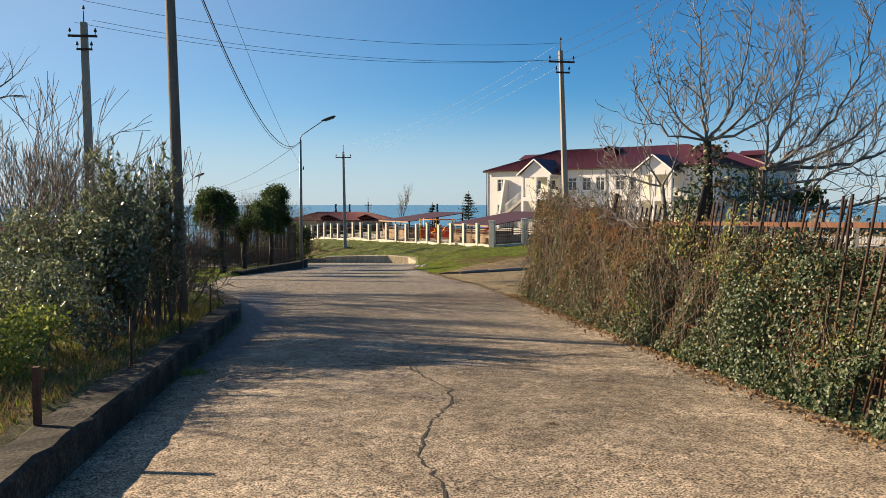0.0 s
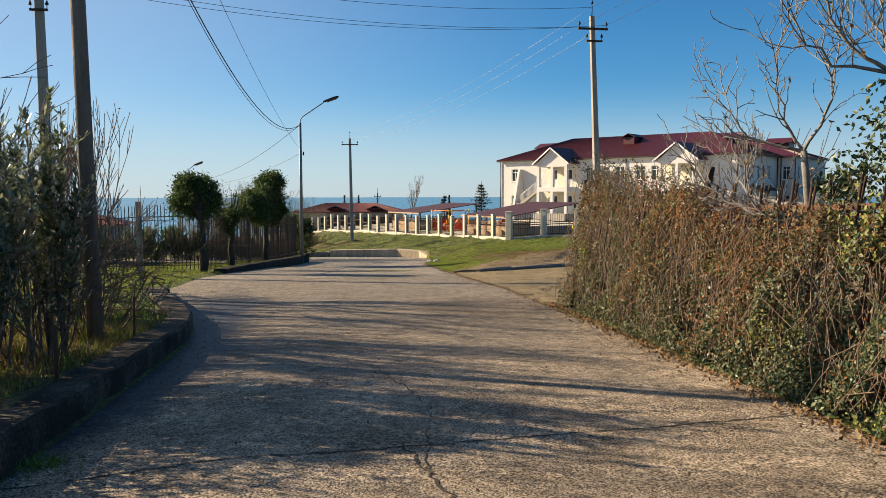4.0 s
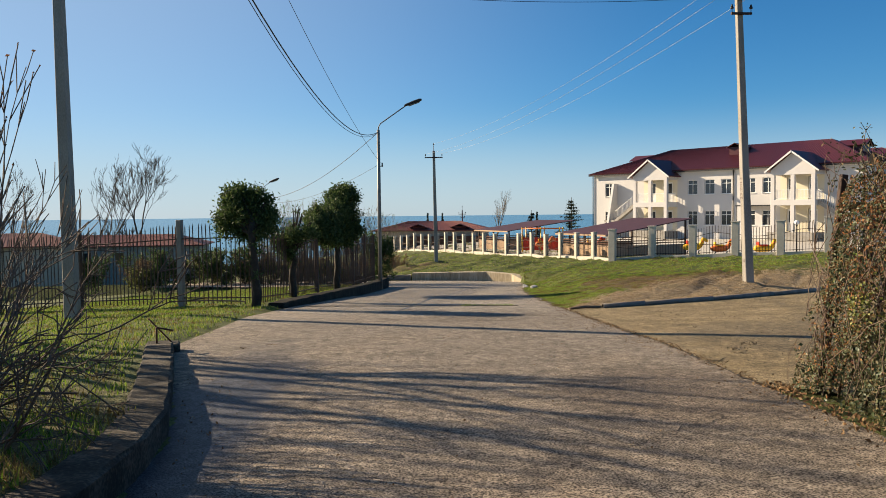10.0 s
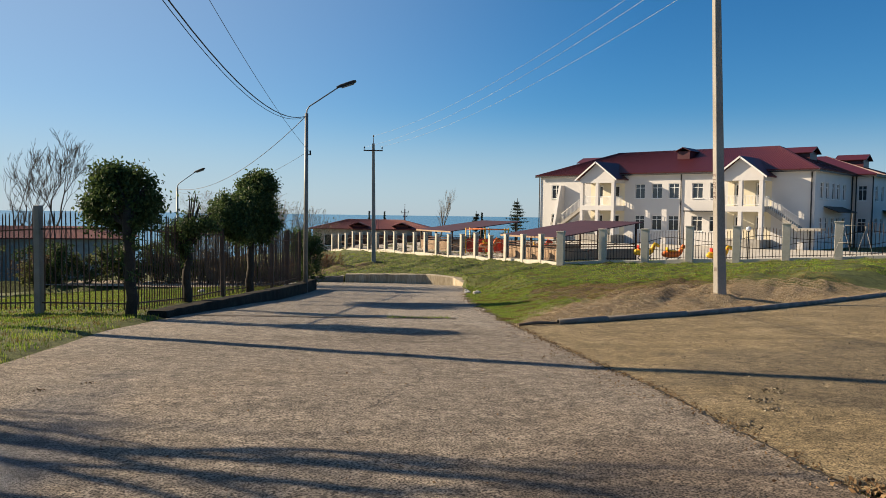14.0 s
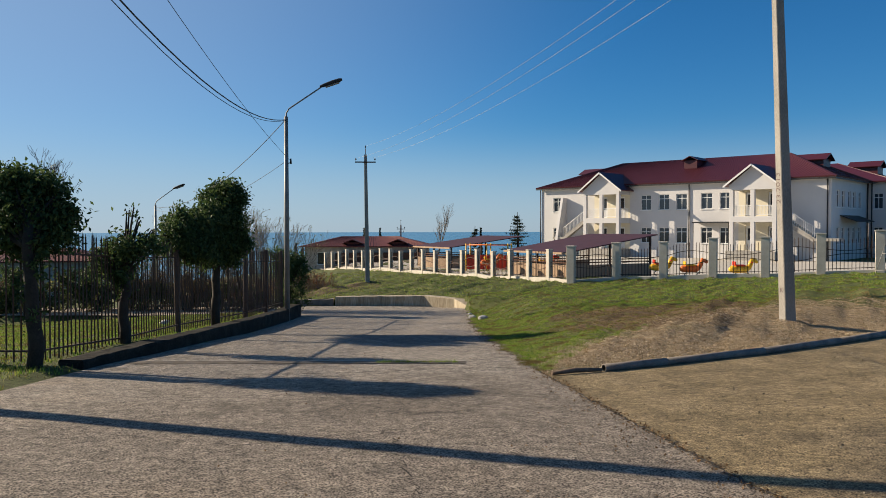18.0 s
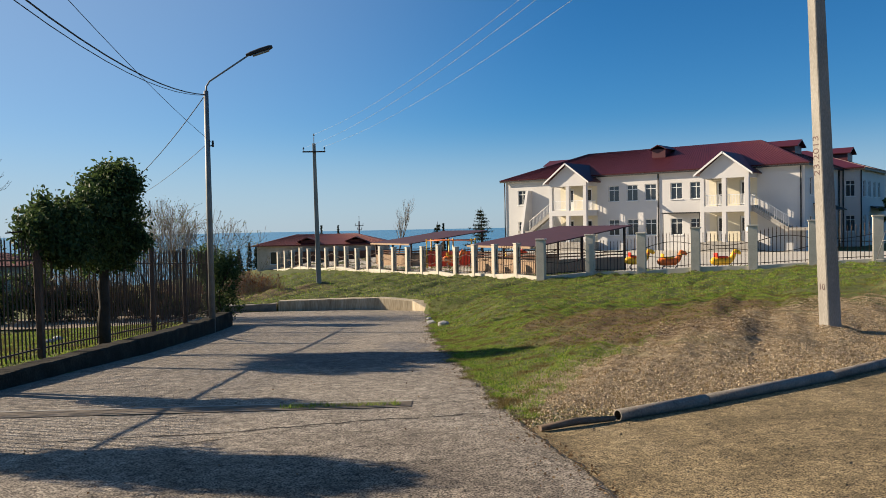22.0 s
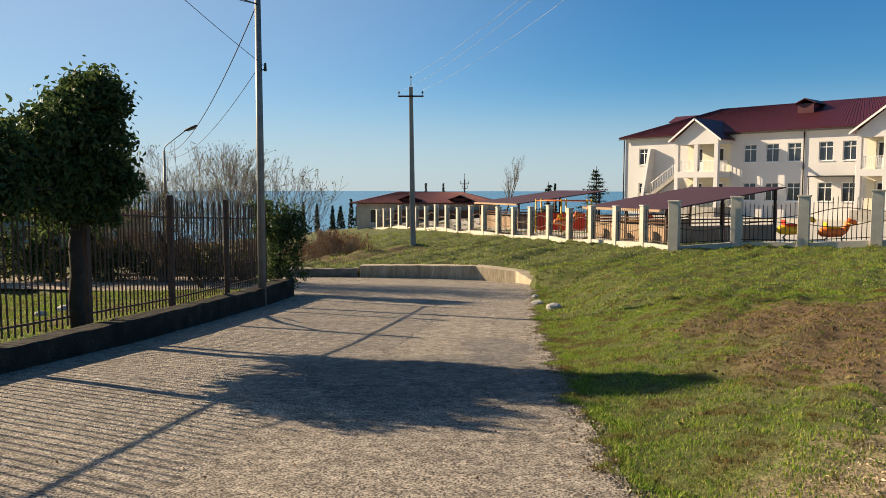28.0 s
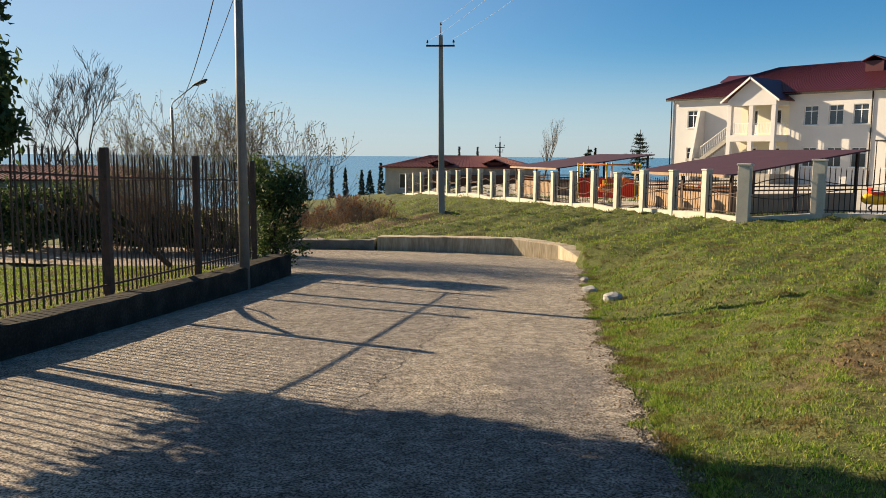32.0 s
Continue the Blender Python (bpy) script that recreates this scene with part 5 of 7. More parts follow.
part("crossarm", Shape().box(-0.62, 0.0, 7.42, 0.02, 0.07, 7.5), M["pole_dark"], wp)
insulators(wp, [(-0.55, 0.05, 7.5), (-0.28, 0.05, 7.75)])


def street_lamp(x, y, z, top, label, turn=0.0, lean=0.0):
    """Steel pole with a raked arm and a long lantern."""
    ob = thing("street_lamp", x, y, z, label, "street lamp", rz=turn)
    h = top - z
    part("pole", Shape().tube([(0, 0, -0.3), (lean * 0.5, 0, h * 0.55), (lean, 0, h)], [0.095, 0.082, 0.065], 12), M["steel"], ob)
    arm = Shape()
    pts = [(lean, 0, h - 0.25), (lean + 0.01, 0, h + 0.12), (lean + 0.1, 0, h + 0.27), (lean + 1.22, 0.03, h + 1.05)]
    arm.tube(pts, 0.026, 8)
    part("arm", arm, M["steel"], ob)
    d = Vector((0.95, 0.02, 0.34)).normalized()
    p = Vector(pts[-1])
    m = Matrix.Translation(p) @ d.to_track_quat("X", "Z").to_matrix().to_4x4()
    head = Shape()
    secs = [(-0.08, 0.045, 0.035), (0.05, 0.08, 0.06), (0.35, 0.12, 0.075), (0.62, 0.115, 0.07), (0.72, 0.06, 0.04)]
    rings = [[m @ Vector((sx, sw * math.cos(k * math.pi / 5), sh * math.sin(k * math.pi / 5) + 0.02)) for k in range(10)] for sx, sw, sh in secs]
    for k in range(4):
        head.add(rings[k] + rings[k + 1], [(i, (i + 1) % 10, 10 + (i + 1) % 10, 10 + i) for i in range(10)], True)
    head.add(rings[0], [tuple(range(9, -1, -1))]).add(rings[-1], [tuple(range(10))])
    lan = part("lantern", head, M["black"], ob, "dark lantern head")
    part("lens", Shape().box(0.1, -0.085, -0.075, 0.6, 0.085, -0.035, 0.01, m), M["steel"], lan)
    part("bracket", Shape().rod((lean, 0, h - 1.6), (lean + 0.16, -0.02, h - 1.55), 0.015, n=5).rod((lean + 0.15, -0.02, h - 1.6), (lean + 0.15, -0.02, h - 1.42), 0.035, 0.025), M["black"], ob)
    return ob


lamp = street_lamp(-3.60, 38.6, -2.0, 5.0, "grey steel street lamp with a long arm", 4.0)
copy_thing(lamp, pose(-15.0, 61.9, -4.3, 0, 0, -8.0))


def wire(a, b, sag, r, mat, label, name="cable", n=24):
    a, b = Vector(a), Vector(b)
    ob = thing(name, *a, label, "cable")
    pts = [a.lerp(b, i / n) - Vector((0, 0, 4 * sag * (i / n) * (1 - i / n))) - a for i in range(n + 1)]
    part("strand", Shape().tube(pts, r, 5), M[mat], ob)


LT = (-3.62, 38.62, 4.9)
wire((-3.8, 8.5, 7.45), LT, 1.85, 0.014, "cable", "black overhead cable sagging to the street lamp")
wire((-3.8, 8.5, 7.4), (-3.6, 38.6, 4.88), 1.95, 0.008, "cable", "black overhead cable sagging to the street lamp")
wire((-3.5, 8.5, 7.75), (-3.45, 38.6, 3.5), 0.7, 0.006, "cable", "thin overhead cable running to the street lamp")
wire(LT, (-15.0, 61.9, 2.6), 0.9, 0.013, "cable", "black overhead cable between the street lamps")
wire((-3.6, 38.6, 3.5), (-15.0, 61.9, 2.4), 0.7, 0.008, "cable", "thin overhead cable between the street lamps")
for k, (z, dx) in enumerate(((7.55, -0.5), (7.62, 0.5), (8.25, 0.0))):
    wire((-9.32 + dx * 0.6, 22.5, z - 0.05), (7.75 + dx, 27.2, z - 0.12), 0.55, 0.007, "cable", "thin power line between the concrete poles")
    wire((7.75 + dx, 27.2, z - 0.12), (-1.74 + dx * 0.9, 59.5, 5.5 + (0.7 if dx == 0 else 0)), 0.7, 0.0046, "wire", "bright bare power line between the concrete poles")
    wire((7.75 + dx, 27.2, z - 0.12), (12 + dx, -18, 9.5), 0.9, 0.006, "cable", "thin power line above the hedge")


# ---- overgrown fence on the right ----
def hedge_x(y):
    return float(np.interp(y, [-14, 0.8, 5.7, 12.2], [4.05, 3.48, 3.28, 3.02]))


HL = 0.42  # lean of the fence at its top
old = thing("fence", 3.6, 4.0, gz(3.6, 4.0), "leaning rusty bar fence overgrown with ivy", "fence")
oo = Vector((3.6, 4.0, gz(3.6, 4.0)))
stake = Shape().rod((0, 0, -0.1), (HL * 0.88, 0, 1.85), 0.013, n=6).mesh("bar")
hr = random.Random(5)
y = -7.0
while y < 12.3:
    part("bar", stake, M["iron"], old, "", Matrix.Translation(Vector((hedge_x(y) + float(np.interp(y, [1.5, 4.6], [0.14, 0.22])), y, float(pavement_z(3.0, y)))) - oo) @ pose(0, 0, 0, hr.gauss(-1.5, 2.0), hr.gauss(0, 1.5), 0))
    y += 0.155
for y in (-6.5, -3.6, -0.6, 1.45, 5.1, 8.2, 12.25):
    part("post", Shape().box(-0.032, -0.032, -0.2, 0.032, 0.032, 2.12, 0.006), M["iron"], old, "thick leaning rusty post", Matrix.Translation(Vector((hedge_x(y) + (0.28 if y < 12 else 0.22), y, float(pavement_z(3.0, y)))) - oo) @ pose(0, 0, 0, 0, 10.5 if y < 12 else 6.0, 0))
for h in (0.35, 1.6):
    rl = Shape()
    ys = np.arange(-7.0, 12.31, 1.0)
    pts = [Vector((hedge_x(q) + 0.22 + HL * h / 2.1, q, float(pavement_z(3.0, q)) + h)) - oo for q in ys]
    part("rail", rl.tube(pts, 0.034 if h > 1 else 0.02, 4), M["rust"], old)
part("rail", Shape().box(-0.1, -0.03, 0, 0.55, 0.03, 0.09, m=Matrix.Translation(Vector((hedge_x(12.25) + 0.5, 12.2, float(pavement_z(3.0, 12.2)) + 1.75)) - oo)), M["rust"], old, "short rusty cross piece")


def hedge_top(y):
    return np.interp(y, [-7, 3, 5, 6.4, 8.2, 9.6, 10.8, 12.4], [1.35, 1.42, 1.5, 1.55, 1.74, 1.82, 2.08, 2.15])


def hedge_points(n, y0, y1, u0, u1, front=0.0, depth=0.5, puff=0.12):
    """Points through the growth, thick at the face and thin behind; u0, u1: range of height as a share of the top."""
    y = rng.uniform(y0, y1, n)
    u = u0 + (u1 - u0) * rng.random(n)
    h = u * (hedge_top(y) + 0.12 * np.sin(5.3 * y) * np.sin(2.9 * y + 1) + 0.06 * np.sin(13 * y))
    xf = np.interp(y, [-14, 0.8, 5.7, 12.2], [4.05, 3.48, 3.28, 3.02])
    lump = puff * (np.sin(2.1 * y + 1.7 * h) + 0.7 * np.sin(4.7 * y - 2.9 * h + 1) + 0.5 * np.sin(9.1 * y + 6.3 * h))
    x = xf + 0.03 + front + HL * h / 2.1 + depth * rng.random(n) ** 2.2 - lump * (0.25 + 0.75 * np.clip(h, 0, 1)) * 0.9
    x = np.where(h < 0.12, x - 0.05, x)
    z = pavement_z(np.full(n, 3.0), y) + h
    return np.stack([x, y, z], -1), u


hedge = thing("hedge", 3.5, 4.0, gz(3.5, 4.0), "tangled hedge of ivy and brown brambles on the fence", "hedge")
ho = np.array([3.5, 4.0, gz(3.5, 4.0)])


def clump(pts, u, gap=0.35):
    """Thins points out where a lumpy field is low, so that gaps open."""
    k = np.sin(3.1 * pts[:, 1] + 1.3 * np.sin(2.3 * pts[:, 2])) * np.sin(4.3 * pts[:, 2] + 0.9 * pts[:, 1]) + 0.6 * np.sin(8 * pts[:, 1] + 5 * pts[:, 2]) + 0.4 * np.sin(19 * pts[:, 1] - 11 * pts[:, 2])
    keep = (k + rng.normal(0, 0.45, len(pts))) > -gap
    return pts[keep], u[keep]


def hedge_part(name, pts, size, mat, aspect, label="", lean=(-0.9, -0.25, 0.35)):
    nrm = np.tile(np.array([lean]), (len(pts), 1))
    v, f = leaves(pts - ho, size, aspect, 0.75, normals=nrm)
    tagged(part(name, bulk(name, v, f, M[mat]), M[mat], hedge, label), kind="stuff")


# the growth is sorted by place: ivy near the ground and along the near stretch, brambles beyond, dead leaves towards the top
pts, hu = clump(*hedge_points(330000, -7, 12.3, 0.0, 1.0), 0.3)
py = pts[:, 1]
patch = np.sin(1.9 * py + 2.3 * hu) * np.sin(3.7 * hu + 0.8 * py + 1) + 0.5 * np.sin(4.4 * py - 5.1 * hu) + rng.normal(0, 0.3, len(pts))
dead_share = np.clip(np.interp(py, [3.0, 5.0, 7.0, 10.5, 12.4], [0.10, 0.36, 0.46, 0.38, 0.26]) + 0.75 * (hu - 0.55) * np.interp(py, [3, 5], [0.4, 1]) + 0.22 * patch, 0.04, 0.9)
pick = rng.random(len(pts))
kind = np.where(pick < dead_share, 2, np.where(rng.random(len(pts)) < np.interp(py, [2.5, 6.0, 9.0], [0.96, 0.55, 0.12]), 0, 1))
russet = (kind == 2) & (np.sin(2.7 * py + 1) + 0.8 * np.sin(5.9 * py + 4 * hu) + rng.normal(0, 0.5, len(pts)) > -0.15)
yellow = (kind < 2) & (np.sin(2.3 * py + 0.6) * np.sin(6 * hu + py) + rng.normal(0, 0.2, len(pts)) > 0.95)
hedge_part("ivy", pts[(kind == 0) & ~yellow], 0.0185, "ivy", 0.72, "green ivy leaves")
hedge_part("bramble", pts[(kind == 1) & ~yellow], 0.016, "bramble", 0.55, "dull green bramble leaves")
hedge_part("dead_foliage", pts[(kind == 2) & ~russet], 0.0175, "dead", 0.4, "dry brown leaves")
hedge_part("russet_foliage", pts[russet], 0.017, "russet", 0.45, "rust-red dead leaves")
extra = clump(*hedge_points(2600, 3.6, 5.2, 0.75, 1.2, -0.05), 0.0)[0]
hedge_part("yellow_foliage", np.concatenate([pts[yellow], extra]), 0.019, "bright_ivy", 0.6, "yellow-green leaves")
behind = np.concatenate([hedge_points(9000, -7, 12.4, 0.05, 0.85, 0.22, 0.3)[0], hedge_points(6000, -7, 5.0, 0.4, 1.15, 0.5, 1.2)[0]])
hedge_part("dead_mass", behind, 0.028, "dead", 0.5, "dry brown leaves deep in the hedge")
segs = []
hb = random.Random(11)
for i in range(1000):
    y = hb.uniform(-7, 12.4) if i % 4 == 0 else hb.uniform(3.8, 12.4)
    h = hb.uniform(0.0, 0.75 if y > 3.6 else 0.5) * float(hedge_top(y))
    top = min(h + hb.uniform(0.2, 0.75), float(hedge_top(y)) + 0.1)
    xf = hedge_x(y)
    z = float(pavement_z(3.0, y))
    off = hb.uniform(-0.12, 0.3)
    p = Vector((xf + 0.05 + off + HL * h / 2.1, y, z + h))
    q = p + Vector((hb.gauss(0.05, 0.1), hb.gauss(0, 0.28), top - h))
    mid = p.lerp(q, 0.5) + Vector((hb.gauss(-0.05, 0.05), hb.gauss(0, 0.06), 0.03))
    for a, b in ((p, mid), (mid, q)):
        segs.append((a - Vector(ho), b - Vector(ho), 0.0045, 0.0035))
for i in range(190):
    y = hb.uniform(2, 12.4)
    p = Vector((hedge_x(y) + HL + hb.uniform(-0.1, 0.25), y, float(pavement_z(3.0, y)) + float(hedge_top(y)) - 0.15))
    d = Vector((hb.gauss(0, 0.3), hb.gauss(0, 0.4), 1.0))
    for k in range(4):
        q = p + d.normalized() * hb.uniform(0.06, 0.12)
        d += Vector((hb.gauss(0, 0.35), hb.gauss(0, 0.35), -0.12))
        segs.append((p - Vector(ho), q - Vector(ho), 0.004, 0.003))
        p = q
# sprays that rise out of the far end, with small leaves along them
spray = []
for i in range(54):
    y = hb.uniform(9.2, 12.4) if i % 5 else hb.uniform(6, 9)
    p = Vector((hedge_x(y) + HL + hb.uniform(-0.15, 0.5), y, float(pavement_z(3.0, y)) + float(hedge_top(y)) - 0.2))
    d = Vector((hb.gauss(0, 0.35), hb.gauss(0, 0.35), 1.0))
    for k in range(hb.randint(4, 9)):
        q = p + d.normalized() * 0.09
        d += Vector((hb.gauss(0, 0.22), hb.gauss(0, 0.22), -0.05))
        segs.append((p - Vector(ho), q - Vector(ho), 0.0045, 0.003))
        for m in range(4):
            spray.append([p.lerp(q, hb.random())[j] + hb.gauss(0, 0.022) for j in range(3)])
        p = q
tagged(part("stem", rod_mesh("stem", segs, M["twig"], 4), M["twig"], hedge, "tangle of dry stems"), kind="stuff")
hedge_part("spray", np.array(spray), 0.02, "bramble", 0.5, "small leaves on sprays above the hedge", (-0.3, -0.3, 0.5))
# a bank of rubble and leaves under the hedge
pts = np.stack([np.interp(yy := rng.uniform(-7, 12.6, 2600), [-14, 0.8, 5.7, 12.2], [4.05, 3.48, 3.28, 3.02]) - 0.02 - np.abs(rng.normal(0, 0.13, 2600)), yy, pavement_z(np.full(2600, 3.0), yy) + 0.012], -1)
hedge_part("leaf_litter", pts, 0.024, "dead", 0.5)

# fig tree behind the hedge, bare in winter
fx, fy, fz = 4.25, 5.3, gz(4.25, 5.3)
fig = thing("fig_tree", fx, fy, fz, "bare pale-barked fig tree leaning out of the hedge", "tree")
fg = random.Random(21)
FA, FB, FC = (-0.13, 0.12, 2.68), (0.42, -0.3, 2.3), (-0.4, 0.95, 2.1)
for line, r, mat in (([(-0.1, 0.1, -0.2), (-0.16, 0.12, 0.9), (-0.1, 0.1, 1.8), FA], 0.062, "dark_bark"),
                     ([(0.3, -0.35, -0.2), (0.36, -0.35, 1.0), (0.33, -0.36, 1.75), FB], 0.052, "fig_bark"),
                     ([(-0.25, 0.9, -0.2), (-0.3, 0.92, 1.0), (-0.34, 0.95, 1.6), FC], 0.036, "fig_bark")):
    part("trunk", Shape().tube(line, [r * 1.25, r * 1.1, r * 0.98, r * 0.85], 9), M[mat], fig)
fig_limbs = [
    (FA, (-0.75, 0.35, 3.75)), (FA, (-0.3, 0.0, 4.2)), (FA, (0.3, -0.15, 4.25)), (FA, (0.85, 0.2, 4.1)), (FA, (-1.0, 0.15, 3.15)), (FA, (0.1, 0.7, 3.8)), (FA, (0.75, -0.5, 3.5)),
    (FB, (2.1, -0.4, 3.5)), (FB, (0.95, -0.3, 4.1)), (FB, (1.55, -0.75, 4.0)), (FB, (0.25, -0.8, 3.5)), (FB, (1.5, 0.3, 3.4)), (FB, (2.3, -0.9, 3.1)),
    ((0.34, -0.35, 1.85), (2.3, -0.6, 2.3)), ((0.34, -0.35, 1.95), (1.9, 0.1, 2.75)), ((0.38, -0.33, 2.1), (1.5, -1.0, 2.7)),
    (FC, (-0.65, 1.05, 3.0)), (FC, (-0.2, 0.75, 3.1)), (FC, (-1.0, 1.3, 2.6)), ((-0.34, 0.95, 1.5), (-1.0, 1.9, 2.0)), ((-0.33, 0.95, 1.4), (-0.8, 1.3, 1.8)), ((-0.34, 0.95, 1.6), (-0.5, 2.3, 2.15))]
twigs = []


def fig_twig(p, d, ln, r, depth):
    """A knobbly twig that turns upwards, with shorter ones along it."""
    n = max(3, int(ln / 0.09))
    for i in range(n):
        d = (d + Vector((fg.gauss(0, 0.16), fg.gauss(0, 0.16), fg.gauss(0.10, 0.12)))).normalized()
        q = p + d * (ln / n)
        twigs.append((tuple(p), tuple(q), r * (1 - 0.45 * i / n), r * (1 - 0.45 * (i + 1) / n)))
        p = q
        if depth and i and fg.random() < 0.85:
            side = d.orthogonal().normalized()
            side.rotate(Matrix.Rotation(fg.uniform(0, 2 * math.pi), 3, d))
            fig_twig(p, (d + side * fg.uniform(0.7, 1.3)).normalized(), ln * fg.uniform(0.32, 0.6), r * 0.72, depth - 1)


for start, end in fig_limbs:
    p0, p1 = Vector(start), Vector(end)
    ln = (p1 - p0).length
    out = Vector((p1.x - p0.x, p1.y - p0.y, 0.0)) * 0.22
    n = max(5, int(ln / 0.13))
    line = [p0.lerp(p1, i / n) + (out - Vector((0, 0, 0.16 * ln))) * (4 * (i / n) * (1 - i / n)) * 0.7 + Vector((fg.gauss(0, 0.018), fg.gauss(0, 0.018), fg.gauss(0, 0.018))) * (1 if 0 < i else 0) for i in range(n + 1)]
    r0 = 0.009 + 0.0085 * ln
    part("limb", Shape().tube(line, [r0 * (1 - 0.72 * i / n) for i in range(n + 1)], 7), M["fig_bark"], fig)
    for i in range(2, n + 1):
        d = (line[i] - line[i - 1]).normalized()
        for k in range((1 + i % 2) if i < n else 3):
            side = d.orthogonal().normalized()
            side.rotate(Matrix.Rotation(fg.uniform(0, 2 * math.pi), 3, d))
            fig_twig(line[i], (d + side * fg.uniform(0.6, 1.2) + Vector((0, 0, 0.2))).normalized(), fg.uniform(0.28, 0.62) * min(1.0, 0.55 + 0.3 * ln), 0.0066, 2)
twigs = [(p, q, max(a, 0.0034), max(b, 0.003)) for p, q, a, b in twigs]
tagged(part("twig", rod_mesh("twig", twigs, M["fig_bark"], 5), M["fig_bark"], fig), kind="stuff")
v, f = leaves(crown_points(1500, [(-0.12, 0.1, 2.2, 0.3, 0.3, 0.5), (0.3, -0.35, 2.0, 0.35, 0.35, 0.35), (-0.3, 0.3, 1.8, 0.3, 0.3, 0.3)], 0.2), 0.03, 0.5)
part("ivy", bulk("ivy", v, f, M["ivy"]), M["ivy"], fig, "dark ivy leaves climbing the trunk")
v, f = leaves(np.concatenate([np.array([q[1] for k, q in enumerate(twigs) if k % 60 == 0]), rng.normal(size=(90, 3)) * 0.08 + np.array([0.05, -0.1, 2.1]), rng.normal(size=(60, 3)) * 0.07 + np.array([0.0, 0.0, 2.55])]), 0.03, 0.5)
part("dead_leaves", bulk("dead_leaves", v, f, M["dead"]), M["dead"], fig, "withered brown leaves")
for x, y, h, sd in ((4.4, 7.4, 2.2, 51), (4.4, 9.5, 2.0, 52), (4.6, 4.4, 2.2, 53), (4.4, 11.3, 2.1, 54)):
    ob, sg, tp = bare_shrub(x, y, gz(x, y), h, "bare shrub with a few dead leaves behind the hedge", sd, 7, "twig", fan=0.4)
    pick = np.array([t for k, t in enumerate(tp) if k % 3 == 0])
    v, f = leaves(pick, 0.05, 0.5)
    part("dead_leaves", bulk("dead_leaves", v, f, M["dead"]), M["dead"], ob)

# ---- planted bed on the left ----
for x, y, h, w, sd, n in ((-3.34, 7.35, 3.0, 0.36, 57, 14), (-3.86, 7.1, 3.05, 0.5, 61, 18), (-4.7, 6.7, 2.3, 0.6, 66, 14), (-3.55, 6.2, 2.2, 0.45, 63, 14)):
    spired_shrub(x, y, gz(x, y), h, w, "evergreen shrub with glossy leaves in the planted bed", sd, n, size=0.046)


def dense_shrub(x, y, lobes, label, count, size, leaf, seed):
    """A thicket: stems from one foot into lobes thick with tufted leaves."""
    rnd = random.Random(seed)
    ob = thing("shrub", x, y, gz(x, y), label, "shrub")
    stem = []
    for lo in lobes:
        for k in range(6):
            q = Vector(lo[:3]) + Vector((rnd.gauss(0, lo[3] * 0.45), rnd.gauss(0, lo[4] * 0.45), rnd.uniform(-0.2, 0.8) * lo[5]))
            foot = Vector((lo[0] * 0.4 + rnd.gauss(0, 0.1), lo[1] * 0.5 + rnd.gauss(0, 0.15), -0.1))
            knee = foot.lerp(q, 0.5) + Vector((rnd.gauss(0, 0.07), rnd.gauss(0, 0.07), 0.1))
            stem += [(tuple(foot), tuple(knee), 0.013, 0.009), (tuple(knee), tuple(q), 0.009, 0.004)]
    tagged(part("stem", rod_mesh("stem", stem, M["twig"], 5), M["twig"], ob), kind="stuff")
    v, f = leaves(tufted(crown_points(count, lobes, 0.25), 22, 0.07), size, 0.42)
    part("foliage", bulk("foliage", v, f, M[leaf]), M[leaf], ob)
    return ob


dense_shrub(-3.6, 6.1, [(0, 0, 0.95, 0.5, 0.8, 0.62), (-0.35, 0.4, 1.35, 0.5, 0.6, 0.6), (0.15, 0.9, 1.1, 0.4, 0.5, 0.65), (-0.7, -0.4, 1.0, 0.5, 0.6, 0.6), (-1.2, 0.2, 1.1, 0.5, 0.6, 0.6), (0.05, 0.5, 1.6, 0.35, 0.45, 0.4)], "thick glossy dark evergreen shrub in the planted bed", 5200, 0.034, "leaf_gloss", 201)
dense_shrub(-3.4, 4.7, [(0, 0.1, 0.32, 0.3, 0.4, 0.28), (-0.45, 0.3, 0.6, 0.4, 0.45, 0.42), (-0.95, 0.1, 0.6, 0.45, 0.5, 0.45)], "lower glossy evergreen shrub beside the kerb", 2600, 0.034, "leaf_gloss", 202)
dense_shrub(-3.75, 3.2, [(0, 0, 0.3, 0.36, 0.55, 0.28), (-0.55, 0.3, 0.5, 0.45, 0.5, 0.42), (0.0, 0.75, 0.4, 0.34, 0.4, 0.32), (-0.4, -0.8, 0.3, 0.45, 0.5, 0.28)], "sunlit yellow-green leafy shrub in the planted bed", 4600, 0.032, "leaf_bright", 203)
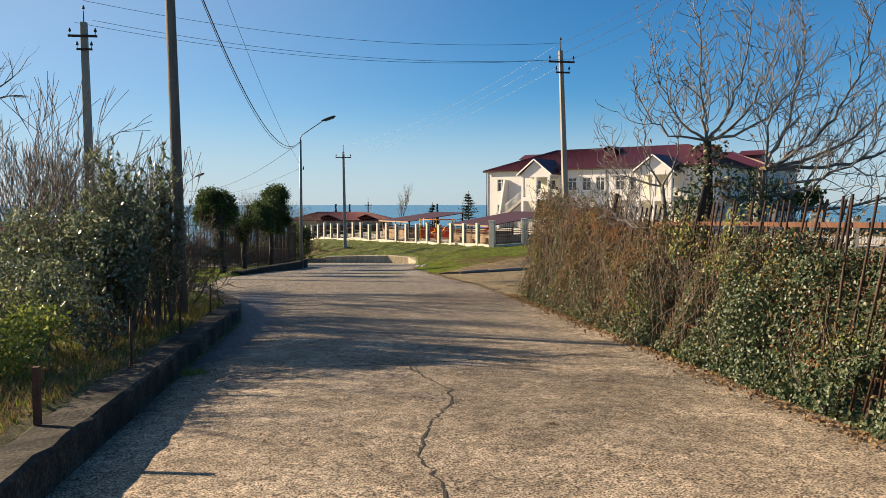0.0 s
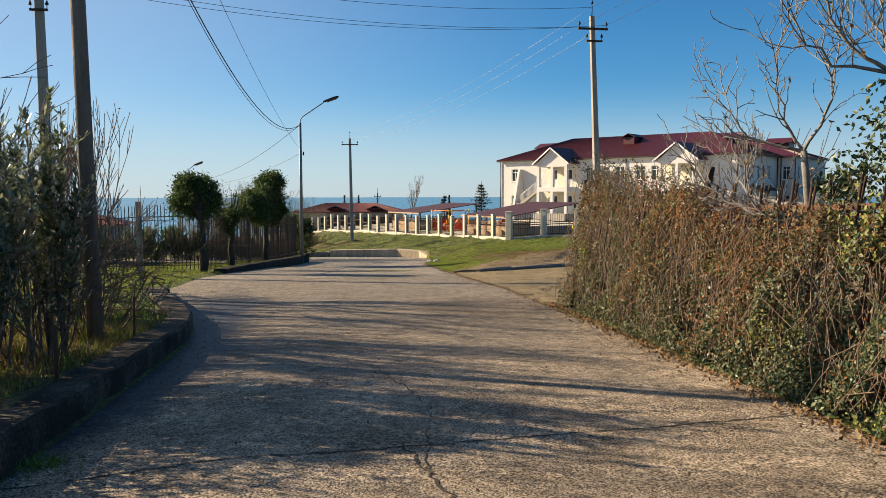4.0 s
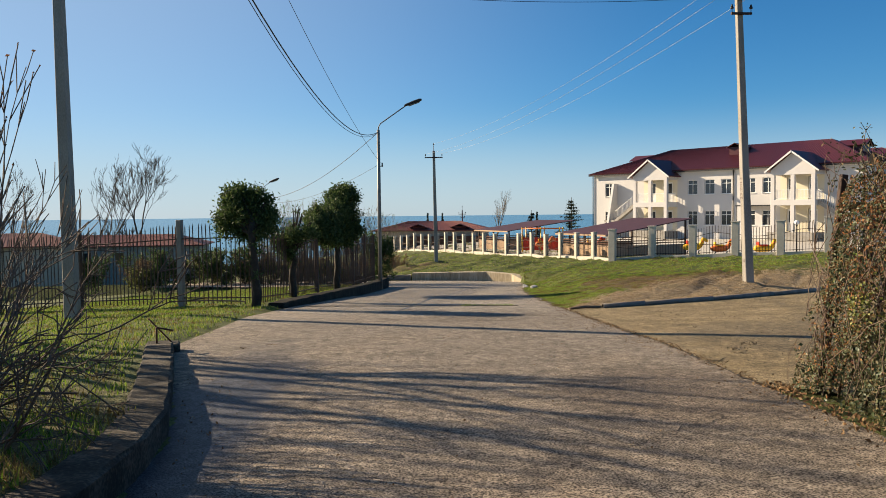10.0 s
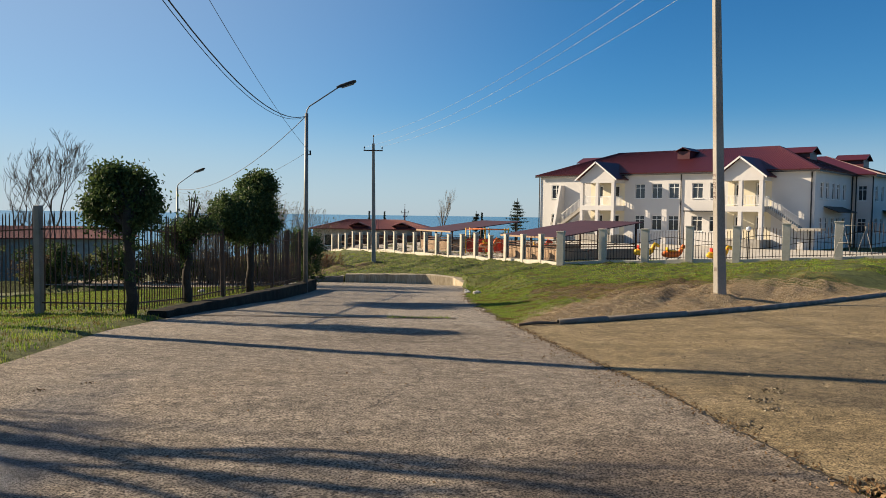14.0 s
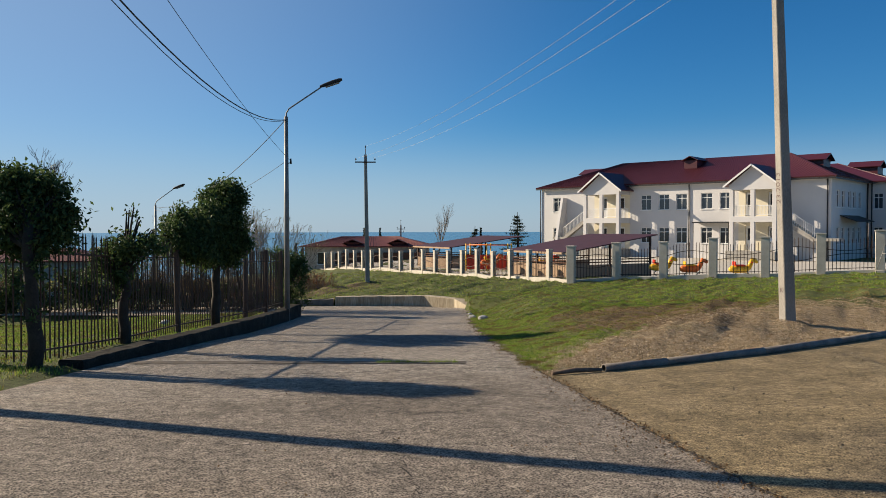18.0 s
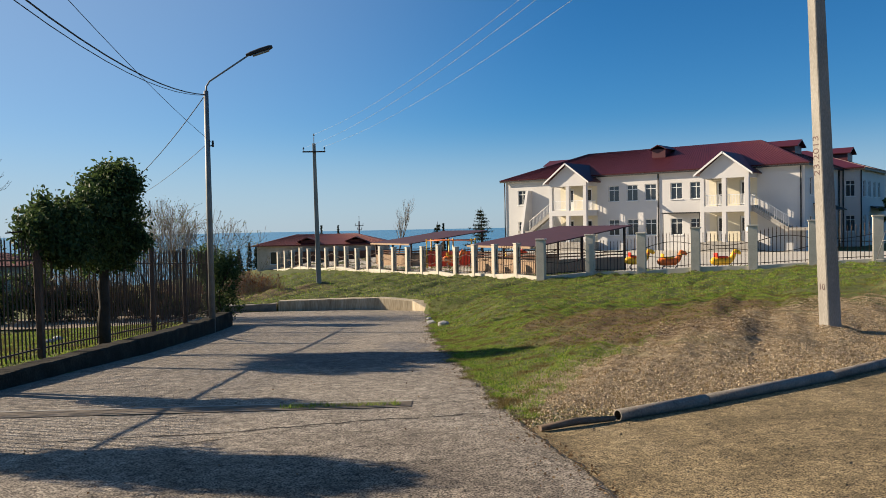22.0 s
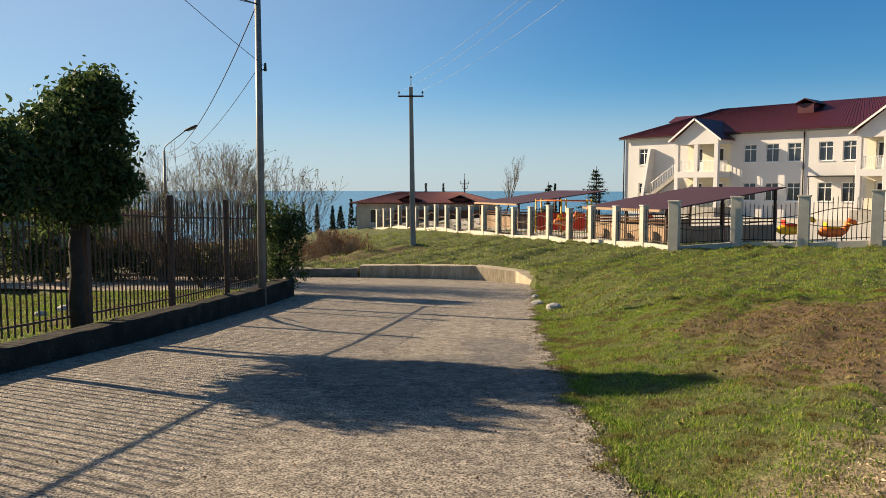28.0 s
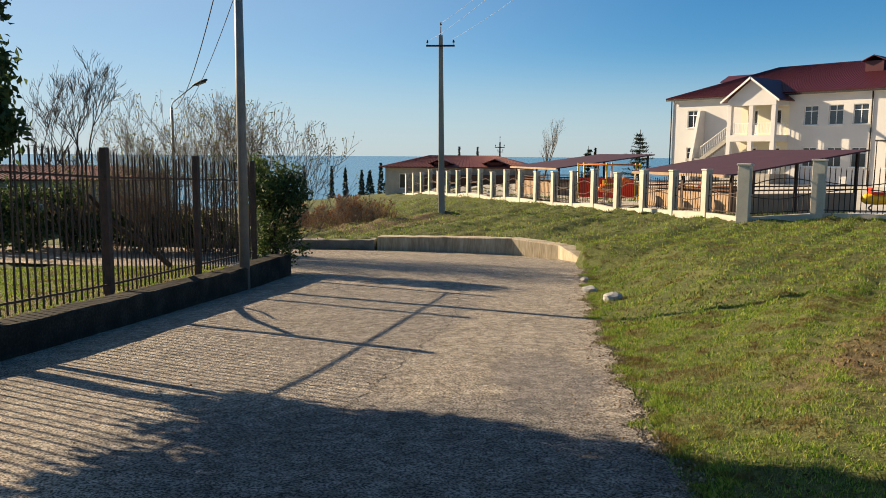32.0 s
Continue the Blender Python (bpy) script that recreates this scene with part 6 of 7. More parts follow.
for x, y, h, sd in ((-3.5, 7.7, 1.2, 71), (-4.5, 9.9, 1.8, 72), (-3.6, 9.7, 1.35, 73), (-5.0, 10.6, 2.2, 74), (-5.0, 8.2, 2.6, 75), (-6.4, 5.8, 2.6, 76), (-3.5, 8.9, 1.0, 84), (-4.8, 9.2, 2.4, 88), (-5.6, 9.8, 2.7, 89), (-6.2, 11.5, 1.9, 78), (-5.4, 7.2, 3.2, 79), (-7.8, 9.5, 3.6, 80), (-8.5, 6.0, 3.8, 81), (-3.3, 6.9, 1.1, 82), (-5.9, 8.4, 2.5, 93), (-4.4, 10.6, 1.7, 302), (-4.9, 11.6, 2.0, 304)):
    if x > -4.75:
        bare_shrub(x, y, gz(x, y), h, "bare brown shrub with arching stems in the planted bed", sd, 8, "twig", fan=1.4, depth=3, up=-0.03, wig=0.2, grow=1.25)
    else:
        bare_shrub(x, y, gz(x, y), h, "bare upright brown shrub in the planted bed", sd, 12, "twig", fan=0.5, depth=3)
for x, y, h, sd in ((-3.9, 10.1, 2.75, 311), (-4.3, 10.5, 2.4, 312)):
    ob, sg, tp = bare_shrub(x, y, gz(x, y), h, "tall upright shrub with a few dark buds in the planted bed", sd, 8, "twig", fan=0.3, depth=3, up=0.3, wig=0.08)
    v, f = leaves(np.array(tp), 0.016, 0.55)
    tagged(part("buds", bulk("buds", v, f, M["russet"]), M["russet"], ob), kind="stuff")
for x, y, h in ((-2.72, 1.35, 0.42), (-2.73, 3.7, 0.5), (-2.78, 6.1, 0.45), (-2.82, 8.4, 0.48), (-2.85, -1.2, 0.45)):
    s = Shape().rod((0, 0, -0.2), (0.01, 0, h), 0.016, n=7)
    if y < 2:
        s.box(-0.02, -0.02, 0, 0.025, 0.025, h)
    ob = tagged(part("stake", s, M["rust"]), "short rusty iron stake set in the kerb", "stake", "stakes along the kerb")
    ob.location = (x, y, float(np.interp(y, [-6, 0, 3.7, 8.4], [0.22, 0.10, 0.0, -0.13])))
blk = thing("block", -4.35, 15.2, -0.42, "small concrete block with bent iron bars at the kerb end", "block", rz=20)
part("body", Shape().box(-0.2, -0.18, -0.3, 0.2, 0.18, 0.06, 0.02), M["curb"], blk)
part("bar", Shape().rod((-0.1, 0, 0.05), (-0.1, 0, 0.28), 0.014, n=6).rod((-0.1, 0, 0.28), (0.12, 0.02, 0.22), 0.014, n=6).rod((0.1, 0.05, 0.05), (-0.2, 0.05, 0.4), 0.012, n=6), M["rust"], blk)

# ---- trees along the iron fence ----
evergreen("tree", -5.22, 23.45, gz(-5.22, 23.45) + 0.02, [(-0.32, 0.35, 2.35, 0.56, 0.56, 0.54), (-0.72, 0.45, 2.12, 0.36, 0.4, 0.36), (-0.5, 0.35, 2.68, 0.34, 0.34, 0.26), (0.14, 0.35, 1.92, 0.34, 0.42, 0.3), (-0.12, 0.5, 2.62, 0.34, 0.34, 0.28), (0.3, 0.45, 2.26, 0.22, 0.26, 0.2), (0.28, 0.35, 2.62, 0.1, 0.12, 0.1), (-0.2, 0.35, 1.75, 0.3, 0.3, 0.22), (0, 0.1, 1.3, 0.15, 0.15, 0.4), (0, 0, 0.6, 0.14, 0.14, 0.5)], "round-crowned dark evergreen tree at the fence corner", 13500, 0.042, "leaf_bay", 2.1, 0.095, 2)
evergreen("tree", -4.88, 26.35, gz(-5.1, 26.35), [(0.05, 0, 1.68, 0.42, 0.42, 0.3), (-0.42, 0, 1.55, 0.3, 0.3, 0.26), (0.45, 0, 1.78, 0.28, 0.28, 0.18), (-0.1, 0, 1.3, 0.28, 0.28, 0.22), (0.12, 0.05, 2.42, 0.13, 0.13, 0.16), (0.3, 0, 2.25, 0.1, 0.1, 0.08), (0.55, 0, 2.02, 0.12, 0.12, 0.1), (0, 0, 0.9, 0.15, 0.15, 0.45)], "thin ivy-clad tree with a ragged crown at the fence", 3600, 0.042, "leaf_bay", 1.5, 0.09, 3)
evergreen("tree", -4.45, 31.85, gz(-4.62, 31.85) + 0.03, [(0.3, 0, 3.2, 0.47, 0.5, 0.54), (-0.12, 0.1, 3.28, 0.3, 0.36, 0.34), (0.42, 0, 3.42, 0.32, 0.36, 0.32), (0.3, 0.1, 2.6, 0.5, 0.6, 0.6), (0.05, -0.4, 2.7, 0.5, 0.6, 0.55), (-0.1, -1.0, 2.6, 0.48, 0.6, 0.5), (-0.25, -1.7, 2.5, 0.52, 0.62, 0.5), (-0.35, -2.25, 2.3, 0.42, 0.5, 0.42), (-0.2, -1.3, 2.15, 0.48, 0.6, 0.45), (0.05, -0.6, 2.1, 0.45, 0.6, 0.45), (-0.1, -1.9, 2.1, 0.42, 0.5, 0.38), (0.35, 0, 1.95, 0.42, 0.45, 0.42), (-0.2, 0.1, 1.85, 0.4, 0.4, 0.36), (0.62, 0.05, 2.15, 0.28, 0.35, 0.3)], "dark evergreen tree leaning over the iron fence", 34000, 0.05, "leaf_bay", 2.5, 0.10, 5)
evergreen("bush", -3.95, 41.6, gz(-3.95, 41.6), [(0.15, 0, 1.3, 0.62, 0.65, 1.0), (-0.2, 0.3, 1.95, 0.6, 0.6, 0.7), (0.35, 0.2, 1.9, 0.42, 0.45, 0.4), (-0.1, 0.1, 0.6, 0.5, 0.5, 0.6)], "dense dark ivy bush at the end of the fence", 8000, 0.046, "leaf_bay", 1.2, 0.08, 6)
for x, y, h, sd in ((-8.9, 46.2, 3.5, 91), (-8.1, 46.8, 4.1, 92), (-7.4, 46.2, 4.2, 93), (-5.6, 45.2, 3.7, 94), (-9.6, 46.4, 3.2, 95), (-6.5, 45.8, 3.9, 98), (-10.6, 46.6, 2.8, 96), (-4.7, 44.3, 3.3, 97)):
    ob, sg, tp = bare_shrub(x, y, gz(x, y), h, "scrubby bush with thin olive leaves behind the iron fence", sd, 11, "far_twig", fan=0.9, depth=4)
    pick = np.array([t for t in tp for k in range(2)])
    v, f = leaves(pick + rng.normal(0, 0.05, pick.shape), 0.034, 0.4)
    part("foliage", bulk("foliage", v, f, M["olive"]), M["olive"], ob)
for x, y, h, r in ((-6.2, 46.4, 1.0, 0.7), (-7.6, 46.8, 1.2, 0.8), (-9.2, 46.6, 1.2, 0.85), (-10.8, 46.3, 1.3, 0.9), (-12.6, 46.0, 1.3, 0.9), (-14.4, 45.4, 1.5, 1.0), (-16.3, 44.6, 1.4, 1.0)):
    evergreen("bush", x, y, gz(x, y), [(0, 0, h * 0.5, r, r * 0.8, h * 0.5), (r * 0.5, 0.1, h * 0.72, r * 0.5, r * 0.5, h * 0.34), (-r * 0.55, -0.1, h * 0.6, r * 0.55, r * 0.5, h * 0.4)], "low dull green evergreen bush at the edge of the lawn", 2600, 0.06, "leaf_mid", h * 0.4, 0.05, int(x * -10))
ob = thing("branch", -4.6, 36.0, fence_foot(-4.4, 36.0), "fallen bare branch leaning along the iron fence", "branch")
part("wood", Shape().tube([(-0.35, 2.4, 0.05), (-0.2, 1.2, 0.55), (-0.12, 0.1, 0.95), (0.0, -0.9, 1.5)], [0.05, 0.045, 0.04, 0.025], 7).tube([(-0.2, 1.2, 0.55), (-0.25, 0.8, 0.95), (-0.2, 0.3, 1.15)], [0.025, 0.02, 0.012], 6), M["dark_bark"], ob)
bare_tree("tree", -11.3, 17.5, gz(-11.3, 17.5), 8.0, "bare tree standing behind the planted bed", 119, "bark", 5, 0.3, 0.25, 0.6, 0.15, (2, 4))
bare_tree("tree", -9.8, 14.2, gz(-9.8, 14.2), 8.5, "large bare tree beside the lane", 116, "bark", 5, 0.26, 0.23, 0.6, 0.2, (2, 4))
bare_tree("tree", -11.6, 16.6, gz(-11.6, 16.6), 7.6, "bare tree with a forked trunk beside the lane", 131, "bark", 5, 0.2, 0.25, 0.7, 0.12, (2, 4))
for x, y, h, n, sd in ((-8.2, 47.5, 1.3, 2600, 101), (-11.6, 46.6, 1.9, 2600, 102), (-11.0, 46.5, 1.3, 2600, 103), (-13.5, 46, 1.8, 2600, 104), (-12.0, 47.5, 1.5, 2600, 105), (-15.5, 45.0, 1.8, 2400, 106), (-16.5, 45, 1.7, 2400, 107), (-18.5, 43, 2.0, 2400, 108), (-10.5, 47.5, 1.6, 2600, 109), (-13.5, 47.5, 1.8, 2600, 110), (-8.8, 46.0, 1.6, 2400, 117), (-17, 46, 2.0, 2600, 118)):
    if sd % 2:
        ob, sg, tp = bare_shrub(x, y, gz(x, y), h, "bare brown scrub beyond the lawn", sd, 20, "twig", fan=0.9, depth=4)
        v, f = leaves(np.array(tp), 0.045, 0.5)
        part("dead_leaves", bulk("dead_leaves", v, f, M["dead"]), M["dead"], ob)
    else:
        leafy_shrub(x, y, gz(x, y), h, h * 0.8, "dark evergreen shrub on the lawn behind the fence", sd, "leaf_bay", n, 0.075, 12)
for x, y, top, sd, spread, up, label in ((-34.6, 89.2, 9.2, 111, 0.62, 0.2, "wide-crowned bare winter tree in the distance"), (-39.2, 89.0, 8.2, 113, 0.5, 0.25, "slim bare winter tree in the distance"), (-53, 97, 8.5, 114, 0.6, 0.2, "bare winter tree in the distance")):
    bare_tree("tree", x, y, gz(x, y), top - gz(x, y), label, sd, "dark_bark", 6, 0.3, 0.2, spread, up, (2, 4) if sd == 111 else (2, 3), (0, 0), 0.014)




# ---- pavilions behind the school fence ----
def pavilion(x, y, rz, w, d, zlow, zhigh, label):
    z = gz(x, y)
    ob = thing("pavilion", x, y, z, label, "pavilion", rz=rz)
    a, b = zlow - z, zhigh - z
    part("roof", Shape().plate([(-0.3, -0.3, a), (w + 0.3, -0.3, a), (w + 0.3, d + 0.3, b), (-0.3, d + 0.3, b)], 0.06), M["canopy"], ob, "dark maroon sloping sheet roof")
    part("fascia", Shape().box(-0.32, -0.34, a - 0.12, w + 0.32, -0.305, a - 0.01), M["tan"], ob)
    for px, py in ((0, 0), (w / 2, 0), (w, 0), (0, d), (w, d), (w, d / 2)):
        part("post", Shape().box(px - 0.05, py - 0.05, -0.3, px + 0.05, py + 0.05, a + (b - a) * (py + 0.3) / (d + 0.6) - 0.08), M["iron"], ob)
    for q in ((0.06, -0.04, w - 0.06, 0.04), (w - 0.04, 0.06, w + 0.04, d - 0.06), (-0.04, 0.06, 0.04, d - 0.06)):
        part("parapet", Shape().box(q[0], q[1], -0.3, q[2], q[3], 0.85, 0.01), M["tan"], ob, "tan low panel wall")
        r = Shape()
        for h in (0.95, 1.1):
            if q[2] - q[0] > 1:
                r.box(q[0], -0.02, h, q[2], 0.02, h + 0.06)
            else:
                r.box((q[0] + q[2]) / 2 - 0.02, q[1], h, (q[0] + q[2]) / 2 + 0.02, q[3], h + 0.06)
        part("rail", r, M["rust"], ob)
    return ob


pavilion(7.2, 59.8, -66, 5.8, 6.0, -0.12, 0.85, "open play pavilion with maroon roof and tan parapets")
pavilion(1.9, 76.0, -66, 5.8, 6.0, -0.2, 0.62, "farther play pavilion with maroon roof and tan parapets")

# ---- play equipment in the yard ----
for x, y, c, sd in ((14.7, 54.0, "yellow", 1), (16.5, 54.2, "orange", 2), (18.6, 52.6, "yellow", 3), (9.8, 62.0, "red", 4), (6.5, 64.5, "orange", 5)):
    ob = thing("play_horse", x, y, gz(x, y), "%s plastic spring rider in the yard" % c, "toy")
    part("body", Shape().tube([(-0.68, 0, 0.62), (-0.55, 0, 0.64), (-0.2, 0, 0.62), (0.25, 0, 0.64), (0.45, 0, 0.72)], [0.08, 0.19, 0.2, 0.2, 0.12], 10), M[c], ob)
    part("head", Shape().tube([(0.38, 0, 0.7), (0.52, 0, 0.95), (0.6, 0, 1.12), (0.78, 0, 1.06), (0.88, 0, 0.98)], [0.15, 0.13, 0.13, 0.11, 0.07], 9), M[c], ob)
    part("seat", Shape().box(-0.38, -0.2, 0.8, 0.15, 0.2, 0.88, 0.03).box(-0.44, -0.18, 0.84, -0.36, 0.18, 1.05, 0.03), M["red" if c == "yellow" else "yellow"], ob)
    for sx in (-0.35, 0.35):
        part("foot", Shape().tube([(sx + 0.06 * math.cos(k), 0.06 * math.sin(k), -0.1 + 0.045 * k) for k in range(13)], 0.03, 6), M["steel"], ob, "coiled steel spring")
    part("handle", Shape().rod((0.5, -0.26, 1.0), (0.5, 0.26, 1.0), 0.03, n=6), M["yellow" if c != "yellow" else "red"], ob)
yl = thing("garden_lamp", 23.7, 59.9, gz(23.7, 59.9), "black garden lamp post with a white globe", "lamp")
part("pole", Shape().tube([(0, 0, -0.2), (0, 0, 1.0), (0, 0, 0.3 - gz(23.7, 59.9))], [0.06, 0.05, 0.045], 8), M["black"], yl)
bm = bmesh.new()
bmesh.ops.create_uvsphere(bm, u_segments=14, v_segments=9, radius=0.17)
me = bpy.data.meshes.new("globe")
bm.to_mesh(me)
bm.free()
part("globe", me, M["frame_white"], yl, "white glass globe", Matrix.Translation((0, 0, 0.44 - gz(23.7, 59.9))))
part("collar", Shape().rod((0, 0, 0.22 - gz(23.7, 59.9)), (0, 0, 0.3 - gz(23.7, 59.9)), 0.06, 0.09, 10), M["black"], yl)
fr2 = thing("climbing_frame", 5.0, 66.5, gz(5.0, 66.5), "yellow and orange climbing frame behind the fence", "play frame", rz=-20)
for sx in (0, 1.5, 3.0):
    for sy in (0, 1.2):
        part("post", Shape().rod((sx, sy, -0.1), (sx, sy, 2.0), 0.05, n=6), M["yellow"], fr2)
part("beam", Shape().rod((0, 0, 1.9), (3, 0, 1.9), 0.04, n=6), M["orange"], fr2)
part("beam", Shape().rod((0, 1.2, 1.9), (3, 1.2, 1.9), 0.04, n=6), M["orange"], fr2)
part("panel", Shape().box(0.1, -0.03, 0.2, 2.9, 0.03, 1.2), M["red"], fr2)
rk = thing("rack", 20.2, 43.4, gz(20.2, 43.4), "leaning pale grey tubular frame by the fence", "frame", rz=-35)
for sx in (0, 0.9):
    part("leg", Shape().rod((sx, 0, -0.05), (sx + 0.5, 0.5, 1.75), 0.013, n=6), M["steel"], rk)
    part("leg", Shape().rod((sx + 0.9, 0.1, -0.05), (sx + 0.4, 0.5, 1.75), 0.013, n=6), M["steel"], rk)
for h in (0.1, 0.5, 0.95):
    part("rung", Shape().rod((0.5 * h, 0.5 * h, 1.8 * h), (0.9 + 0.5 * h, 0.5 * h, 1.8 * h), 0.012, n=6), M["steel"], rk)


# ---- far houses ----
def low_house(x, y, rz, w, d, zb, ze, zr, label, wall, roof, windows=()):
    ob = thing("house", x, y, zb, label, "house", rz=rz)
    e, r = ze - zb, zr - zb
    hl = [(wx, e - 1.9, 0.9, 1.3) for wx in windows]
    s = Shape()
    wall_with_openings(s, 0, w, -0.5, e, 0, 0.3, hl)
    part("wall", s, M[wall], ob)
    part("wall", Shape().box(0, 0.3, -0.5, 0.3, d, e), M[wall], ob)
    part("wall", Shape().box(w - 0.3, 0.3, -0.5, w, d, e), M[wall], ob)
    part("wall", Shape().box(0.3, d - 0.3, -0.5, w - 0.3, d, e), M[wall], ob)
    for wx, wz, ww, wh in hl:
        f = part("window", Shape().box(wx, 0.1, wz, wx + 0.07, 0.16, wz + wh).box(wx + ww - 0.07, 0.1, wz, wx + ww, 0.16, wz + wh).box(wx + 0.07, 0.1, wz, wx + ww - 0.07, 0.16, wz + 0.07).box(wx + 0.07, 0.1, wz + wh - 0.07, wx + ww - 0.07, 0.16, wz + wh), M["frame_white"], ob)
        part("pane", Shape().box(wx + 0.05, 0.12, wz + 0.05, wx + ww - 0.05, 0.14, wz + wh - 0.05), M["window"], f)
    o = 0.5
    c = {"a": (-o, -o, e), "b": (w + o, -o, e), "c": (w + o, d + o, e), "d": (-o, d + o, e), "e": (d * 0.4, d / 2, r), "f": (w - d * 0.4, d / 2, r)}
    for q in ("abfe", "bcf", "cdef", "dae"):
        part("roof", Shape().plate([c[k] for k in q], 0.1), M[roof], ob)
    ribs_s = Shape()
    for i in range(1, 40):
        t = i / 40
        p, q = Vector(c["a"]).lerp(Vector(c["b"]), t), Vector(c["e"]).lerp(Vector(c["f"]), t)
        ribs_s.rod(p + Vector((0, 0, 0.01)), q + Vector((0, 0, 0.01)), 0.02, n=4, caps=False)
    part("roof_rib", ribs_s, M[roof], ob)
    return ob


rh = low_house(-9.2, 92.0, -3, 12.6, 8.0, -4.6, -0.55, 0.42, "long low stone house with weathered red roof", "stone_wall", "roof_old", (1.2, 3.0))
for dx in (4.2, 8.8):
    part("dormer", Shape().box(dx, 0.2, 3.9, dx + 1.3, 2.4, 4.45), M["roof_old"], rh)
    part("dormer_roof", Shape().plate([(dx - 0.4, -0.4, 4.35), (dx + 0.65, -0.4, 4.75), (dx + 0.65, 3.2, 4.75), (dx - 0.4, 3.2, 4.35)], 0.06).plate([(dx + 0.65, -0.4, 4.75), (dx + 1.7, -0.4, 4.35), (dx + 1.7, 3.2, 4.35), (dx + 0.65, 3.2, 4.75)], 0.06), M["roof_old"], rh)
part("porch_wall", Shape().box(3.6, -1.2, -0.5, 12.5, -0.05, 3.4), M["rust"], rh, "dark reddish enclosed veranda")
low_house(-40.2, 78.6, 10, 15, 7, -7.4, -1.5, -0.5, "mauve-grey house with brown roof beyond the lawn", "concrete", "roof_old", (1.5, 4.0, 7.0))
low_house(-46, 70, 20, 12, 7, -7.5, -1.2, -0.1, "brown-roofed house beyond the lawn", "stone_wall", "roof_old", (2.0, 5.0))

# ---- far trees and poles ----
def conifer(x, y, z, h, r, label, seed, layers=11):
    rnd = random.Random(seed)
    ob = thing("fir_tree", x, y, z, label, "tree")
    part("trunk", Shape().rod((0, 0, -0.5), (0, 0, h), 0.14, 0.03, 7), M["dark_bark"], ob)
    pts, segs = [], []
    for k in range(layers):
        t = k / layers
        zz = h * (0.25 + 0.72 * t)
        for j in range(rnd.randint(4, 9)):
            a = rnd.uniform(0, 2 * math.pi)
            ln = r * (1.02 - t * 0.9) * rnd.uniform(0.35, 1.15)
            q = Vector((math.cos(a) * ln, math.sin(a) * ln, zz + 0.1 * ln))
            segs.append(((0, 0, zz), tuple(q), 0.03, 0.012))
            for m in range(26):
                u = rnd.uniform(0.15, 1.05)
                pts.append((q.x * u + rnd.gauss(0, 0.12), q.y * u + rnd.gauss(0, 0.12), zz + 0.1 * ln * u + rnd.gauss(-0.02, 0.08)))
    tagged(part("limb", rod_mesh("limb", segs, M["dark_bark"], 4), M["dark_bark"], ob), kind="stuff")
    v, f = leaves(np.array(pts), 0.13, 0.3)
    part("crown", bulk("crown", v, f, M["conifer"]), M["conifer"], ob)


conifer(15.7, 112, gz(15.7, 112) - 0.2, 6.6, 2.3, "dark spreading fir tree beyond the yard", 5)
conifer(11.0, 120, gz(11, 120), 6.6, 1.3, "small dark fir beyond the yard", 6)


def cypress(x, y, z, h, r, seed):
    ob = thing("cypress", x, y, z, "slim dark cypress far behind the road", "tree", "cypresses by the sea")
    part("trunk", Shape().rod((0, 0, -0.5), (0, 0, h * 0.6), 0.12, 0.05, 6), M["dark_bark"], ob)
    n = 700
    t = rng.random(n)
    rad = r * np.minimum(1.0, 0.45 + 3.0 * t) * (1 - t) ** 0.75 * rng.uniform(0.5, 1.1, n)
    a = rng.uniform(0, 2 * np.pi, n)
    v, f = leaves(np.stack([np.cos(a) * rad, np.sin(a) * rad, t * h], -1), 0.17, 0.4)
    part("crown", bulk("crown", v, f, M["conifer"]), M["conifer"], ob)


for x, y, h, r in ((-17.5, 108, 6.4, 0.45), (-13.0, 106, 5.2, 0.9), (-12.0, 107, 7.4, 0.7), (-11.0, 105, 5.8, 0.7), (-4.0, 112, 9.0, 0.5), (-2.0, 113, 9.2, 0.5), (11.6, 118, 7.5, 0.45), (-20.5, 108, 6.4, 0.5), (-14.6, 110, 5.0, 0.6), (-15.8, 107, 6.0, 0.5), (-9.9, 106, 6.2, 0.6)):
    cypress(x, y, (1.3 if x > -5 else -0.5 - 0.35 * (7.4 - h)) - h, h, r, 1)
bare_tree("tree", 4.9, 104, gz(4.9, 104), 6.6, "bare upright winter tree near the sea", 121, "bark", 5, 0.2, 0.1, 0.35, 0.4, (3, 4))
concrete_pole(0.6, 98, gz(0.6, 98), 3.6, 0.22, 0.14, "far concrete power pole", (0, 0), 0.9)
concrete_pole(21.5, 116, gz(21.5, 116), 8.2, 0.25, 0.16, "far concrete power pole", (0, 0), 1.2)
evergreen("tree", 51.5, 83, gz(51.5, 83), [(0, 0, 4.2, 2.2, 2.2, 1.6), (-1.6, 0, 3.2, 1.6, 1.6, 1.2), (1.5, 0.5, 3.4, 1.7, 1.7, 1.3)], "broad green tree beyond the building", 4200, 0.2, "leaf_bay", 3.2, 0.25, 7)
evergreen("bush", 40.5, 66, gz(40.5, 66), [(0, 0, 0.8, 0.9, 0.9, 0.8)], "round green bush by the building", 1200, 0.1, "leaf_bright", 0.6, 0.06, 8)

